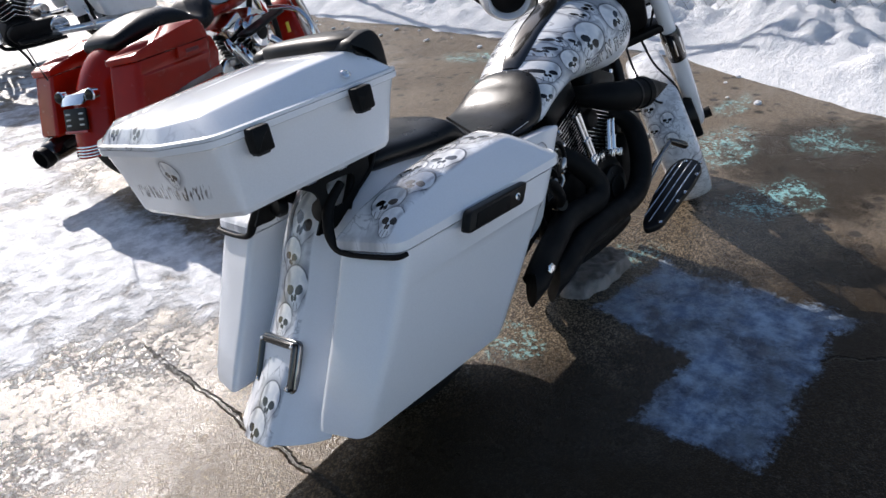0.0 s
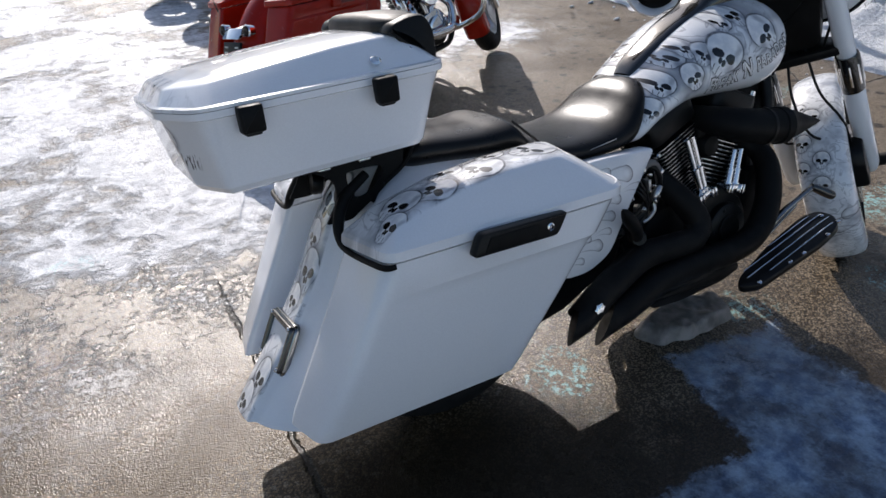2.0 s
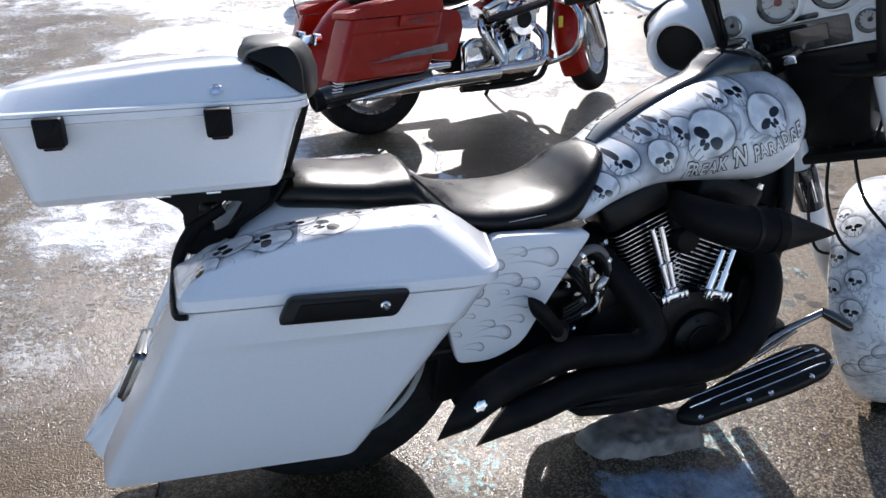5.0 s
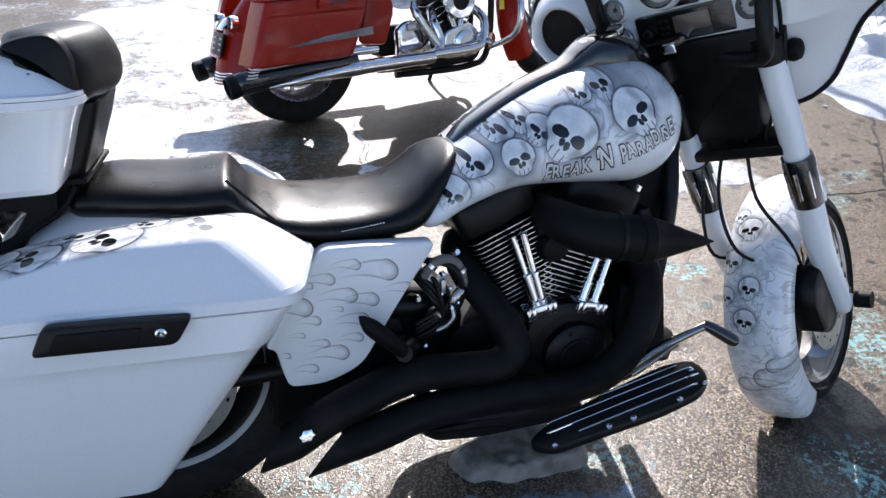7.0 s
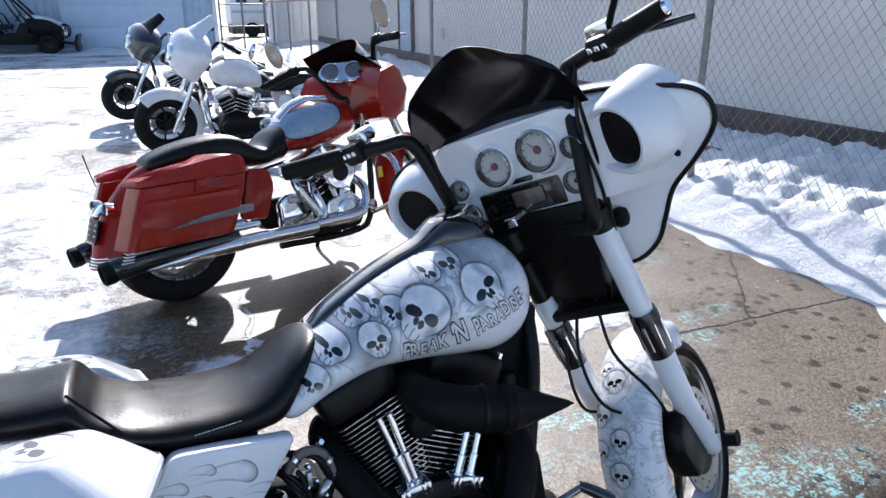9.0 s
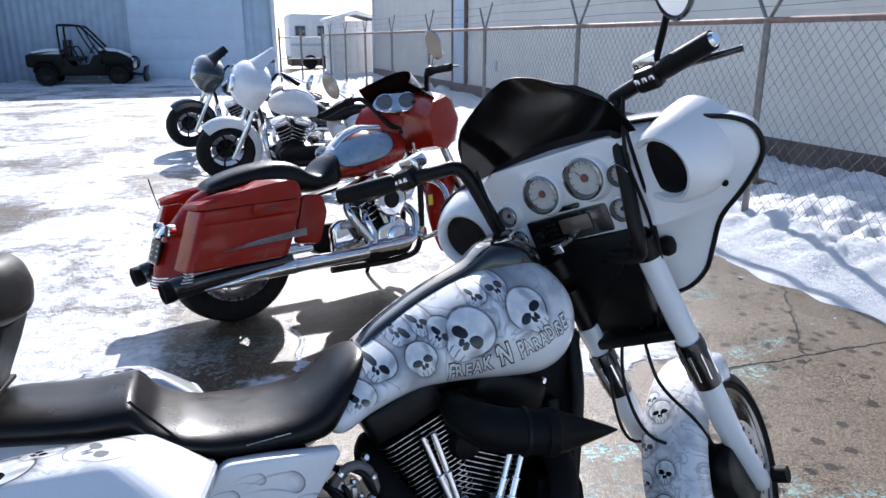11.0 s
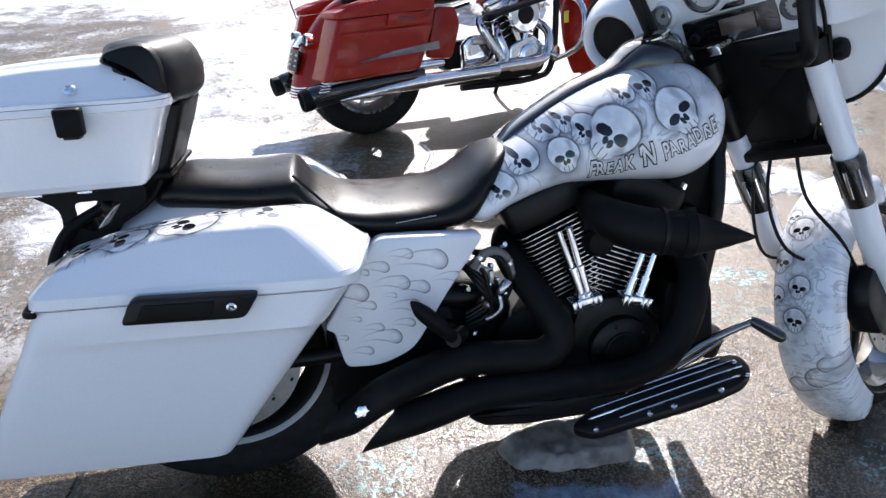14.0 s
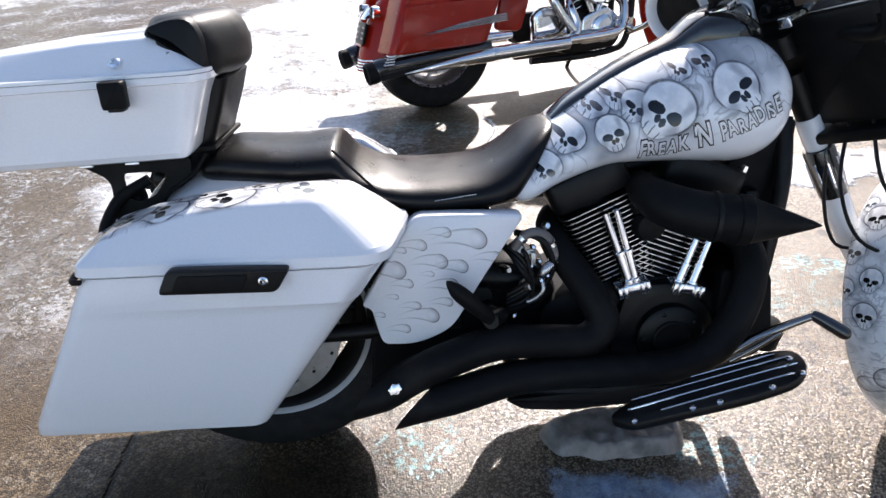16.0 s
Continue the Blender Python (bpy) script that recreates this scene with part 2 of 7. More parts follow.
# ---- materials ----
PEARL = art_paint("pearl_white_paint", (0, 2), (), 0.0)
TANK_PAINT = art_paint("tank_paint", (0, 2), ((0.766, 0.790, 0.028, -40), (0.806, 0.806, 0.024, -15), (0.969, 0.864, 0.026, 10), (0.925, 0.850, 0.022, -30), (0.838, 0.784, 0.028, -45), (1.020, 0.812, 0.043, 41), (0.892, 0.775, 0.050, -42), (0.792, 0.736, 0.032, 18), (0.711, 0.731, 0.031, -38), (0.664, 0.671, 0.031, -28)), 0.95, 9.0, line=(0.482, 0.245))
FENDER_PAINT = art_paint("front_fender_paint", (1, 2), ((0.045, 0.45, 0.020, -10), (0.015, 0.407, 0.030, -14), (0.046, 0.320, 0.027, 10), (-0.001, 0.254, 0.025, 8), (0.056, 0.232, 0.022, 12), (0.010, 0.173, 0.027, 4)), 0.9, 15.0, polar=(0.0, 0.0, 0.335), curls=((-0.02, 0.02, 0.03), (0.03, -0.01, 0.026), (-0.045, 0.06, 0.02)))
LID_PAINT = art_paint("saddlebag_lid_paint", (0, 1), ((0.21, -0.245, 0.05, -78), (0.065, -0.265, 0.048, -70), (-0.045, -0.275, 0.04, -95), (0.01, -0.215, 0.036, -60), (-0.115, -0.25, 0.042, -80), (-0.16, -0.295, 0.03, -90), (0.12, -0.215, 0.03, -70)), 0.85, 15.0, window=(-0.314, -0.1, 0.003), mirrored=True, limit=(0, 0.262, 0.004))
COVER_PAINT = art_paint("side_cover_paint", (0, 2), (), 0.0, 9.0, curls=((0.514, 0.557, 0.0214), (0.441, 0.515, 0.0153), (0.482, 0.501, 0.0143), (0.353, 0.503, 0.019), (0.369, 0.544, 0.0073), (0.422, 0.489, 0.0061), (0.416, 0.398, 0.0163), (0.388, 0.422, 0.0092), (0.347, 0.445, 0.0061), (0.317, 0.407, 0.0063), (0.552, 0.515, 0.012), (0.405, 0.552, 0.012), (0.462, 0.462, 0.014), (0.375, 0.472, 0.010), (0.452, 0.425, 0.010), (0.362, 0.372, 0.010), (0.455, 0.575, 0.011)))
TAIL_PAINT = art_paint("rear_fender_paint", (1, 2), ((-0.012, 0.628, 0.05, 20), (0.012, 0.555, 0.034, 0), (-0.012, 0.49, 0.042, -8), (0.01, 0.425, 0.03, 0), (-0.012, 0.278, 0.034, 4), (0.014, 0.225, 0.034, 8)), 0.9, 16.0, stripe=0.05)
PACK_PAINT = art_paint("luggage_lid_paint", (1, 2), ((-0.025, 0.936, 0.026, 14), (0.07, 0.935, 0.025, -8)), 0.4, 12.0, limit=(0, -0.438, 0.003))
BOX_PAINT = art_paint("luggage_box_paint", (1, 2), ((-0.1, 0.852, 0.026, 12),), 0.0, limit=(0, -0.445, 0.006), drip=(-0.2, 0.08, 0.797, 0.832))
BLACK = material("satin_black_paint", 0.006, 0.38, 0, 0.0, 0.3, 14, 0.0002, 200, 0.04, 0.22)
GLOSS = material("gloss_black_paint", 0.008, 0.16, 0, 0.8, 0.2, 10)
MATTE = material("matte_black_coating", 0.007, 0.55, 0, 0, 0.35, 12, 0.0004, 300, 0.05, 0.14)
LEATHER = material("black_vinyl", 0.006, 0.31, 0, 0.0, 0.25, 9, 0.0004, 140, 0.0, 0.24)
VINYL = material("dull_black_vinyl", 0.006, 0.42, 0, 0.0, 0.3, 9, 0.0004, 110, 0.0, 0.22)
DARKCHROME = material("black_chrome", 0.3, 0.12, 1.0, 0, 0.2, 30)
RUBBER = material("tyre_rubber", 0.010, 0.7, 0, 0, 0.3, 18, 0.0006, 160, 0.06, 0.2)
CHROME = material("chrome", 0.86, 0.06, 1.0, 0, 0.1, 30)
ALLOY = material("machined_alloy", 0.62, 0.28, 1.0, 0, 0.2, 30, 0.0001, 400)
STEEL = material("brushed_steel", 0.5, 0.32, 1.0, 0, 0.25, 26, 0.0001, 300)
RED = material("orange_red_paint", (0.34, 0.013, 0.004), 0.24, 0.0, 0.25, 0.12, 14, 0, 100, 0.0, 0.18)
NEEDLE = material("faded_red_needle", (0.20, 0.07, 0.07), 0.4)
DIAL = material("dial_face", (0.55, 0.54, 0.53), 0.5, 0, 0, 0.1, 60)
SCREEN = material("radio_screen", (0.09, 0.065, 0.05), 0.2, 0, 0.5, 0.2, 40)
LENS_RED = material("red_lens", (0.3, 0.01, 0.01), 0.12, 0, 0.6)
INK = material("dark_grey_ink", 0.012, 0.35, 0, 0.7)
INKW = material("white_ink", 0.8, 0.35, 0, 0.7)
GREYHOSE = material("grey_rubber_hose", (0.20, 0.18, 0.17), 0.5, 0, 0, 0.3, 20)
REDIN = material("red_oxide_slot", (0.16, 0.02, 0.02), 0.5)
SMOKE = material("smoked_acrylic", (0.005, 0.004, 0.004), 0.12, 0, 0.0, 0, 20, 0, 100, 0, 0.35)


# ---- mesh helpers ----
def rings(loops, cap=True, ring=False):
    n, k = len(loops[0]), len(loops)
    v = [tuple(p) for l in loops for p in l]
    f = []
    for i in range(k if ring else k - 1):
        a, b = i * n, ((i + 1) % k) * n
        for j in range(n):
            j2 = (j + 1) % n
            f.append((a + j, a + j2, b + j2, b + j))
    if cap and not ring:
        f.append(tuple(range(n))[::-1])
        f.append(tuple(range((k - 1) * n, k * n)))
    return v, f


def move(geo, m):
    return [tuple(m @ Vector(p)) for p in geo[0]], geo[1]


def join(*geos):
    v, f = [], []
    for gv, gf in geos:
        k = len(v)
        v += gv
        f += [tuple(i + k for i in q) for q in gf]
    return v, f


def mirror_y(geo):
    return [(x, -y, z) for x, y, z in geo[0]], [q[::-1] for q in geo[1]]


def axis(p, d):
    """A pose at p whose z looks along d."""
    return Matrix.Translation(p) @ Vector(d).to_track_quat("Z", "Y").to_matrix().to_4x4()


def lathe(profile, n=28, ring=False):
    loops = [[(r * math.cos(2 * math.pi * j / n), r * math.sin(2 * math.pi * j / n), h) for j in range(n)] for r, h in profile]
    return rings(loops, True, ring)


def spline(pts, k=6):
    """Catmull-Rom through the points, each of any dimension."""
    out = []
    for i in range(len(pts) - 1):
        p0, p1, p2, p3 = (pts[max(i - 1, 0)], pts[i], pts[i + 1], pts[min(i + 2, len(pts) - 1)])
        for s in range(k):
            t = s / k
            out.append(tuple(0.5 * (2 * b + (c - a) * t + (2 * a - 5 * b + 4 * c - d) * t * t + (3 * b - a - 3 * c + d) * t ** 3) for a, b, c, d in zip(p0, p1, p2, p3)))
    out.append(tuple(pts[-1]))
    return out


def tube(pts, r, n=12, k=6, cap=True):
    """A round bar along points (x, y, z) or (x, y, z, radius)."""
    p = spline([q if len(q) == 4 else (*q, r) for q in pts], k)
    loops, up = [], None
    for i, q in enumerate(p):
        d = Vector(p[min(i + 1, len(p) - 1)][:3]) - Vector(p[max(i - 1, 0)][:3])
        d.normalize()
        if up is None:
            up = d.orthogonal().normalized()
        up = (up - d * up.dot(d)).normalized()
        side = d.cross(up)
        loops.append([tuple(Vector(q[:3]) + q[3] * (math.cos(2 * math.pi * j / n) * up + math.sin(2 * math.pi * j / n) * side)) for j in range(n)])
    return rings(loops, cap)


def rod(a, b, r, n=12, r2=None):
    return tube([(*a, r), (*b, r if r2 is None else r2)], r, n, 1)


def round_poly(pts, r, seg=4):
    """A polygon with rounded corners; r is one radius or one for each corner."""
    out = []
    n = len(pts)
    for i in range(n):
        p, a, b = Vector(pts[i]), Vector(pts[i - 1]), Vector(pts[(i + 1) % n])
        rr = r[i] if isinstance(r, (list, tuple)) else r
        da, db = (a - p), (b - p)
        c = min(rr, da.length * 0.45, db.length * 0.45)
        s, e = p + da.normalized() * c, p + db.normalized() * c
        for k in range(seg + 1):
            t = k / seg
            out.append(tuple((1 - t) ** 2 * s + 2 * t * (1 - t) * p + t * t * e))
    return out


def inset(poly, d):
    out = []
    n = len(poly)
    area = sum(poly[i][0] * poly[(i + 1) % n][1] - poly[(i + 1) % n][0] * poly[i][1] for i in range(n))
    sgn = 1 if area > 0 else -1
    for i in range(n):
        a, p, b = Vector(poly[i - 1]), Vector(poly[i]), Vector(poly[(i + 1) % n])
        t = (b - a)
        t = t.normalized() if t.length > 1e-9 else Vector((1, 0))
        out.append((p.x - sgn * t.y * d, p.y + sgn * t.x * d))
    return out


def prism(poly, lo, hi, bevel=0.004, plane="y"):
    """A polygon in the plane across an axis, drawn out from lo to hi with softened edges."""
    put = {"y": lambda p, h: (p[0], h, p[1]), "z": lambda p, h: (p[0], p[1], h), "x": lambda p, h: (h, p[0], p[1])}[plane]
    small = inset(poly, bevel)
    lv = [(small, lo), (inset(poly, bevel * 0.3), lo + bevel * 0.3), (poly, lo + bevel), (poly, hi - bevel), (inset(poly, bevel * 0.3), hi - bevel * 0.3), (small, hi)]
    return rings([[put(p, h) for p in pl] for pl, h in lv])


def block(c, s, bevel=0.004, r=None):
    x, y = s[0] / 2, s[1] / 2
    poly = round_poly([(c[0] - x, c[1] - y), (c[0] + x, c[1] - y), (c[0] + x, c[1] + y), (c[0] - x, c[1] + y)], r or bevel * 1.2, 3)
    return prism(poly, c[2] - s[2] / 2, c[2] + s[2] / 2, min(bevel, s[2] * 0.45), "z")


def oval(n, hw, up, dn, e):
    """A cross-section: half width, height above and below its middle, squareness."""
    out = []
    for j in range(n):
        c, s = math.cos(2 * math.pi * j / n), math.sin(2 * math.pi * j / n)
        out.append((hw * math.copysign(abs(c) ** (2 / e), c), (up if s > 0 else dn) * math.copysign(abs(s) ** (2 / e), s)))
    return out


def body_x(secs, n=32, k=4, e=2.4):
    """A body lofted along x through rows of x, bottom, top, half width, share of height at the widest place."""
    loops = []
    for x, zb, zt, hw, w in spline(secs, k):
        zc = zb + (zt - zb) * w
        loops.append([(x, y, zc + z) for y, z in oval(n, max(hw, 0.004), max(zt - zc, 0.003), max(zc - zb, 0.003), e)])
    return rings(loops)


def arc_fender(r, hw, a0, a1, crown=0.35, drop=0.03, thick=0.006, steps=26, nw=12, flare=0.0):
    """A mudguard round the y axis from angle a0 to a1 (degrees, 0 is forward, 90 up)."""
    loops = []
    for i in range(steps + 1):
        a = radians(a0 + (a1 - a0) * i / steps)
        w = hw * (1 + flare * (i / steps))
        outer, inner = [], []
        for j in range(nw + 1):
            t = -1 + 2 * j / nw
            y = w * math.copysign(min(1, abs(t) * 1.12), t)
            rr = r - crown * hw * (abs(t) ** 2.6) - drop * max(0.0, (abs(t) - 0.7) / 0.3) ** 2
            outer.append((rr * math.cos(a), y, rr * math.sin(a)))
            inner.append(((rr - thick) * math.cos(a), y * (1 - thick / hw), (rr - thick) * math.sin(a)))
        loops.append(outer + inner[::-1])
    return rings(loops)


def even(loop, k):
    """The same closed loop with every side cut into k."""
    out = []
    for i, p in enumerate(loop):
        q = loop[(i + 1) % len(loop)]
        out += [tuple(a + (b - a) * j / k for a, b in zip(p, q)) for j in range(k)]
    return out


def dense(loop, step):
    """The same closed loop with points no further apart than step."""
    out = []
    for i, p in enumerate(loop):
        q = loop[(i + 1) % len(loop)]
        k = max(1, math.ceil(math.dist(p, q) / step))
        out += [tuple(a + (b - a) * j / k for a, b in zip(p, q)) for j in range(k)]
    return out


def part(name, geo, mat, parent=None, label="", m=None, smooth=38):
    me = bpy.data.meshes.new(name)
    me.from_pydata(geo[0], [], geo[1])
    bm = bmesh.new()
    bm.from_mesh(me)
    bmesh.ops.recalc_face_normals(bm, faces=bm.faces)
    bm.to_mesh(me)
    bm.free()
    me.materials.append(mat)
    me.polygons.foreach_set("use_smooth", [True] * len(me.polygons))
    me.set_sharp_from_angle(angle=radians(smooth))
    ob = new(name, me)
    if parent:
        ob.parent = parent
    if m is not None:
        ob.matrix_basis = m
    if label:
        tagged(ob, label)
    return ob


def thing(name, m, label, category, group="", kind=""):
    ob = new(name)
    ob.empty_display_size = 0.1
    ob.matrix_basis = m
    return tagged(ob, label, category, group, kind)


# ---- ground ----
def ground_material():
    mat = bpy.data.materials.new("wet_pavement_with_ice")
    mat.use_nodes = True
    n = Nodes(mat.node_tree)
    b = mat.node_tree.nodes["Principled BSDF"]
    co = n.coords()
    x, y, _ = n.xyz(co)
    ragged = n.m("ADD", n.m("MULTIPLY", n.noise(co, 3.0, 7, 0.65), 1.3), n.m("MULTIPLY", n.noise(co, 16.0, 6, 0.7), 0.7))

    xw = n.m("ADD", x, n.m("MULTIPLY", n.m("SUBTRACT", n.noise(co, 2.6, 6, 0.6), 0.5), 0.5))
    yw = n.m("ADD", y, n.m("MULTIPLY", n.m("SUBTRACT", n.noise(n.vec(y, x, 4.0), 2.6, 6, 0.6), 0.5), 0.5))

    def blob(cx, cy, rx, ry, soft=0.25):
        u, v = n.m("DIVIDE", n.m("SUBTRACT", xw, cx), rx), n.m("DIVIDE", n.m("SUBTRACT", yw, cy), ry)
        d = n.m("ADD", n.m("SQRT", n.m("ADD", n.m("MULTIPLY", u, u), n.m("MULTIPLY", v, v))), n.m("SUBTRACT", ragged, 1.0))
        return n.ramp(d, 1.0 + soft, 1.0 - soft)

    def most(*v):
        out = v[0]
        for k in v[1:]:
            out = n.m("MAXIMUM", out, k)
        return out

    # bare pavement: brown exposed aggregate, damp in places, with sun and shade painted in
    grain = n.voronoi(co, 190)
    grit = n.voronoi(co, 330)
    coarse = n.noise(co, 1.7, 6, 0.6)
    fine = n.noise(co, 70, 5, 0.65)
    pick = n.cell(co, 190)
    stone = n.mix(n.ramp(pick, 0.15, 0.95), (0.035, 0.024, 0.014, 1), (0.27, 0.19, 0.105, 1))
    stone = n.mix(n.m("MULTIPLY", n.ramp(n.cell(co, 80), 0.75, 1.0), 0.5), stone, (0.55, 0.47, 0.36, 1))
    stone = n.mix(n.m("MULTIPLY", n.ramp(grain, 0.35, 0.7), 0.7), stone, (0.03, 0.023, 0.017, 1))
    stone = n.mix(n.m("MULTIPLY", n.ramp(coarse, 0.36, 0.62), 0.78), stone, (0.085, 0.053, 0.023, 1))
    stone = n.mix(n.m("MULTIPLY", n.ramp(fine, 0.56, 0.72), 0.5), stone, (0.46, 0.33, 0.18, 1))
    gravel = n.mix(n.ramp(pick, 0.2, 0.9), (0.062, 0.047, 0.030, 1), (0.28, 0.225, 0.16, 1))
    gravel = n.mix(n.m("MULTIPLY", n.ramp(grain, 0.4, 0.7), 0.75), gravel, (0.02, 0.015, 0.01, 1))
    # paler, glossier gravel stands in for sun glints on the lit ground
    sunlit = n.m("MAXIMUM", blob(0.85, -0.2, 0.8, 0.5, 0.5), n.m("MAXIMUM", blob(0.4, 0.1, 0.5, 0.35, 0.5), n.m("MULTIPLY", blob(2.0, -0.1, 0.7, 0.35, 0.5), 0.5)))
    stone = n.mix(n.m("MULTIPLY", sunlit, 0.85), stone, gravel)
    dry = n.m("MULTIPLY", n.ramp(xw, 1.3, 1.9), n.ramp(coarse, 0.3, 0.6, 0.3, 0.75))
    stone = n.mix(dry, stone, n.mix(n.ramp(pick, 0.1, 0.9), (0.11, 0.085, 0.058, 1), (0.30, 0.245, 0.185, 1)))
    pits = n.ramp(n.noise(co, 13, 5, 0.65), 0.60, 0.68)
    stone = n.mix(n.m("MULTIPLY", pits, n.m("MULTIPLY", n.ramp(x, 1.4, 2.2), 0.8)), stone, (0.03, 0.024, 0.018, 1))
    crumbs = n.m("MULTIPLY", n.ramp(n.voronoi(n.vec(n.m("ADD", x, n.m("MULTIPLY", fine, 0.03)), y), 12), 0.34, 0.24), n.m("MULTIPLY", n.ramp(n.cell(n.vec(n.m("ADD", x, n.m("MULTIPLY", fine, 0.03)), y), 12), 0.45, 0.5), n.ramp(x, 1.2, 1.6)))
    stone = n.mix(n.m("MULTIPLY", crumbs, 0.85), stone, (0.02, 0.015, 0.01, 1))
    # shade painted in: damp-dark patches deepen the bike's cast shadow
    damp_shade = most(blob(0.4, -0.78, 1.15, 0.48), blob(2.2, -0.4, 0.6, 0.4), blob(0.0, -0.35, 0.55, 0.3, 0.4))
    stone = n.mix(n.m("MULTIPLY", damp_shade, 0.85), stone, (0.018, 0.0135, 0.009, 1))
    # packed snow away from the motorcycles, thin frost between
    wild = n.m("ADD", n.m("MULTIPLY", n.noise(co, 0.9, 7, 0.6, 0.5), 0.62), n.m("MULTIPLY", n.noise(co, 7.0, 7, 0.7, 0.3), 0.38))
    left = n.m("MULTIPLY", n.m("MULTIPLY", n.ramp(x, 0.5, 0.0), n.ramp(xw, -1.55, -0.85)), n.ramp(n.m("ADD", yw, n.m("MULTIPLY", xw, 0.35)), 0.45, 1.05))
    far = n.m("MAXIMUM", n.m("MULTIPLY", n.ramp(y, 4.4, 6.0), n.ramp(x, 3.6, 2.4)), n.m("MULTIPLY", n.m("MULTIPLY", n.ramp(y, 2.1, 3.2), n.ramp(x, 3.2, 2.2)), n.ramp(x, -1.3, -0.7)))
    # the y < -1 term adds unseen snow behind the camera for fill light
    bias = n.m("SUBTRACT", n.m("MAXIMUM", n.m("MULTIPLY", left, 0.27), n.m("MAXIMUM", n.m("MULTIPLY", far, 0.25), n.m("MULTIPLY", n.ramp(yw, -1.0, -1.5), 0.24))), 0.19)
    cover = n.ramp(n.m("ADD", wild, bias), 0.47, 0.58)
    cover = most(cover, blob(0.60, 1.40, 0.16, 0.11), blob(2.05, 1.28, 0.34, 0.11), blob(0.735, 1.75, 0.02, 0.4))
    frost = n.m("MULTIPLY", n.ramp(n.m("ADD", n.m("MULTIPLY", n.noise(co, 38, 5, 0.75), 0.5), n.m("MULTIPLY", n.noise(co, 3.1, 6, 0.65), 0.5)), 0.50, 0.58), 0.85)
    frost = n.m("MULTIPLY", frost, n.m("ADD", n.m("MULTIPLY", n.ramp(y, 0.1, 1.1), n.ramp(x, 0.9, -0.3)), n.m("MULTIPLY", far, 0.6), clamp=True))
    glare = blob(-0.68, 0.78, 0.5, 0.45, 0.45)
    # pale flecks painted in for sun glints on bare wet gravel
    frost = n.m("MAXIMUM", frost, n.m("MULTIPLY", glare, n.ramp(n.m("ADD", n.m("MULTIPLY", n.noise(co, 30, 6, 0.75), 0.5), n.m("MULTIPLY", n.noise(co, 4.0, 6, 0.65), 0.5)), 0.50, 0.62, 0.0, 0.22)))
    cover = n.m("MAXIMUM", cover, frost)
    snow = n.mix(n.ramp(n.noise(co, 11, 6, 0.65), 0.35, 0.65), (0.52, 0.53, 0.55, 1), (0.84, 0.85, 0.87, 1))
    col = n.mix(cover, stone, snow)
    # a film of refrozen ice on the near side of the white motorcycle
    def least(*v):
        out = v[0]
        for k in v[1:]:
            out = n.m("MINIMUM", out, k)
        return out

    inner = n.m("SUBTRACT", x, n.m("ADD", 0.686, n.m("MULTIPLY", y, 0.17)))
    upper = n.m("SUBTRACT", -0.045, n.m("ADD", y, n.m("MULTIPLY", x, 0.17)))
    outer = n.m("MULTIPLY", n.m("SUBTRACT", 1.07, x), 0.7)
    lower = n.m("MULTIPLY", n.m("ADD", y, 0.86), 0.6)
    main = least(inner, upper, outer, lower)
    spur = least(n.m("SUBTRACT", x, 0.29), n.m("SUBTRACT", 0.75, x), n.m("SUBTRACT", -0.53, y), lower)
    field = n.m("ADD", n.m("MAXIMUM", main, spur), n.m("ADD", n.m("MULTIPLY", n.m("SUBTRACT", n.noise(co, 5, 8, 0.72), 0.5), 0.17), n.m("MULTIPLY", n.m("SUBTRACT", n.noise(co, 60, 5, 0.75), 0.5), 0.07)))
    ice = n.m("MULTIPLY", n.ramp(field, 0.0, 0.03), n.ramp(n.noise(co, 6, 7, 0.72), 0.34, 0.66, 0.3, 1.0))
    ice = n.m("MULTIPLY", ice, n.ramp(x, -0.1, 0.05))
    col = n.mix(ice, col, n.mix(n.ramp(n.noise(co, 16, 6, 0.7), 0.35, 0.65), (0.11, 0.17, 0.28, 1), (0.38, 0.50, 0.64, 1)))
    cover = n.m("MAXIMUM", cover, n.m("MULTIPLY", ice, 0.5))
    # blue-green de-icing salt
    speck = n.ramp(n.m("ADD", n.m("MULTIPLY", n.noise(co, 60, 5, 0.75), 0.6), n.m("MULTIPLY", n.noise(co, 12, 4, 0.7), 0.4)), 0.50, 0.56)
    salt = most(n.m("MULTIPLY", blob(1.08, -0.14, 0.14, 0.07), 0.8), n.m("MULTIPLY", blob(0.41, -0.13, 0.1, 0.08), 0.7), blob(2.14, 0.08, 0.26, 0.16), blob(1.65, 0.62, 0.12, 0.08), blob(2.75, 1.11, 0.14, 0.09), blob(2.5, 0.98, 0.16, 0.09), blob(2.75, 0.25, 0.16, 0.10), blob(2.95, 2.1, 0.14, 0.35), blob(2.6, 1.65, 0.12, 0.25), n.m("MULTIPLY", blob(0.45, 1.95, 0.25, 0.1), 0.5), n.m("MULTIPLY", blob(1.35, 0.5, 0.3, 0.2), 0.35), blob(1.75, -0.35, 0.25, 0.12), n.m("MULTIPLY", blob(-0.75, 1.3, 0.12, 0.1), 0.5), n.m("MULTIPLY", blob(2.5, -0.35, 0.2, 0.12), 0.7))
    salt = n.m("MULTIPLY", salt, speck)
    col = n.mix(n.m("MULTIPLY", salt, 0.62), col, (0.36, 0.74, 0.74, 1))
    # slab joints and cracks
    wob = n.m("MULTIPLY", n.m("SUBTRACT", n.noise(co, 6, 5, 0.7), 0.5), 0.09)
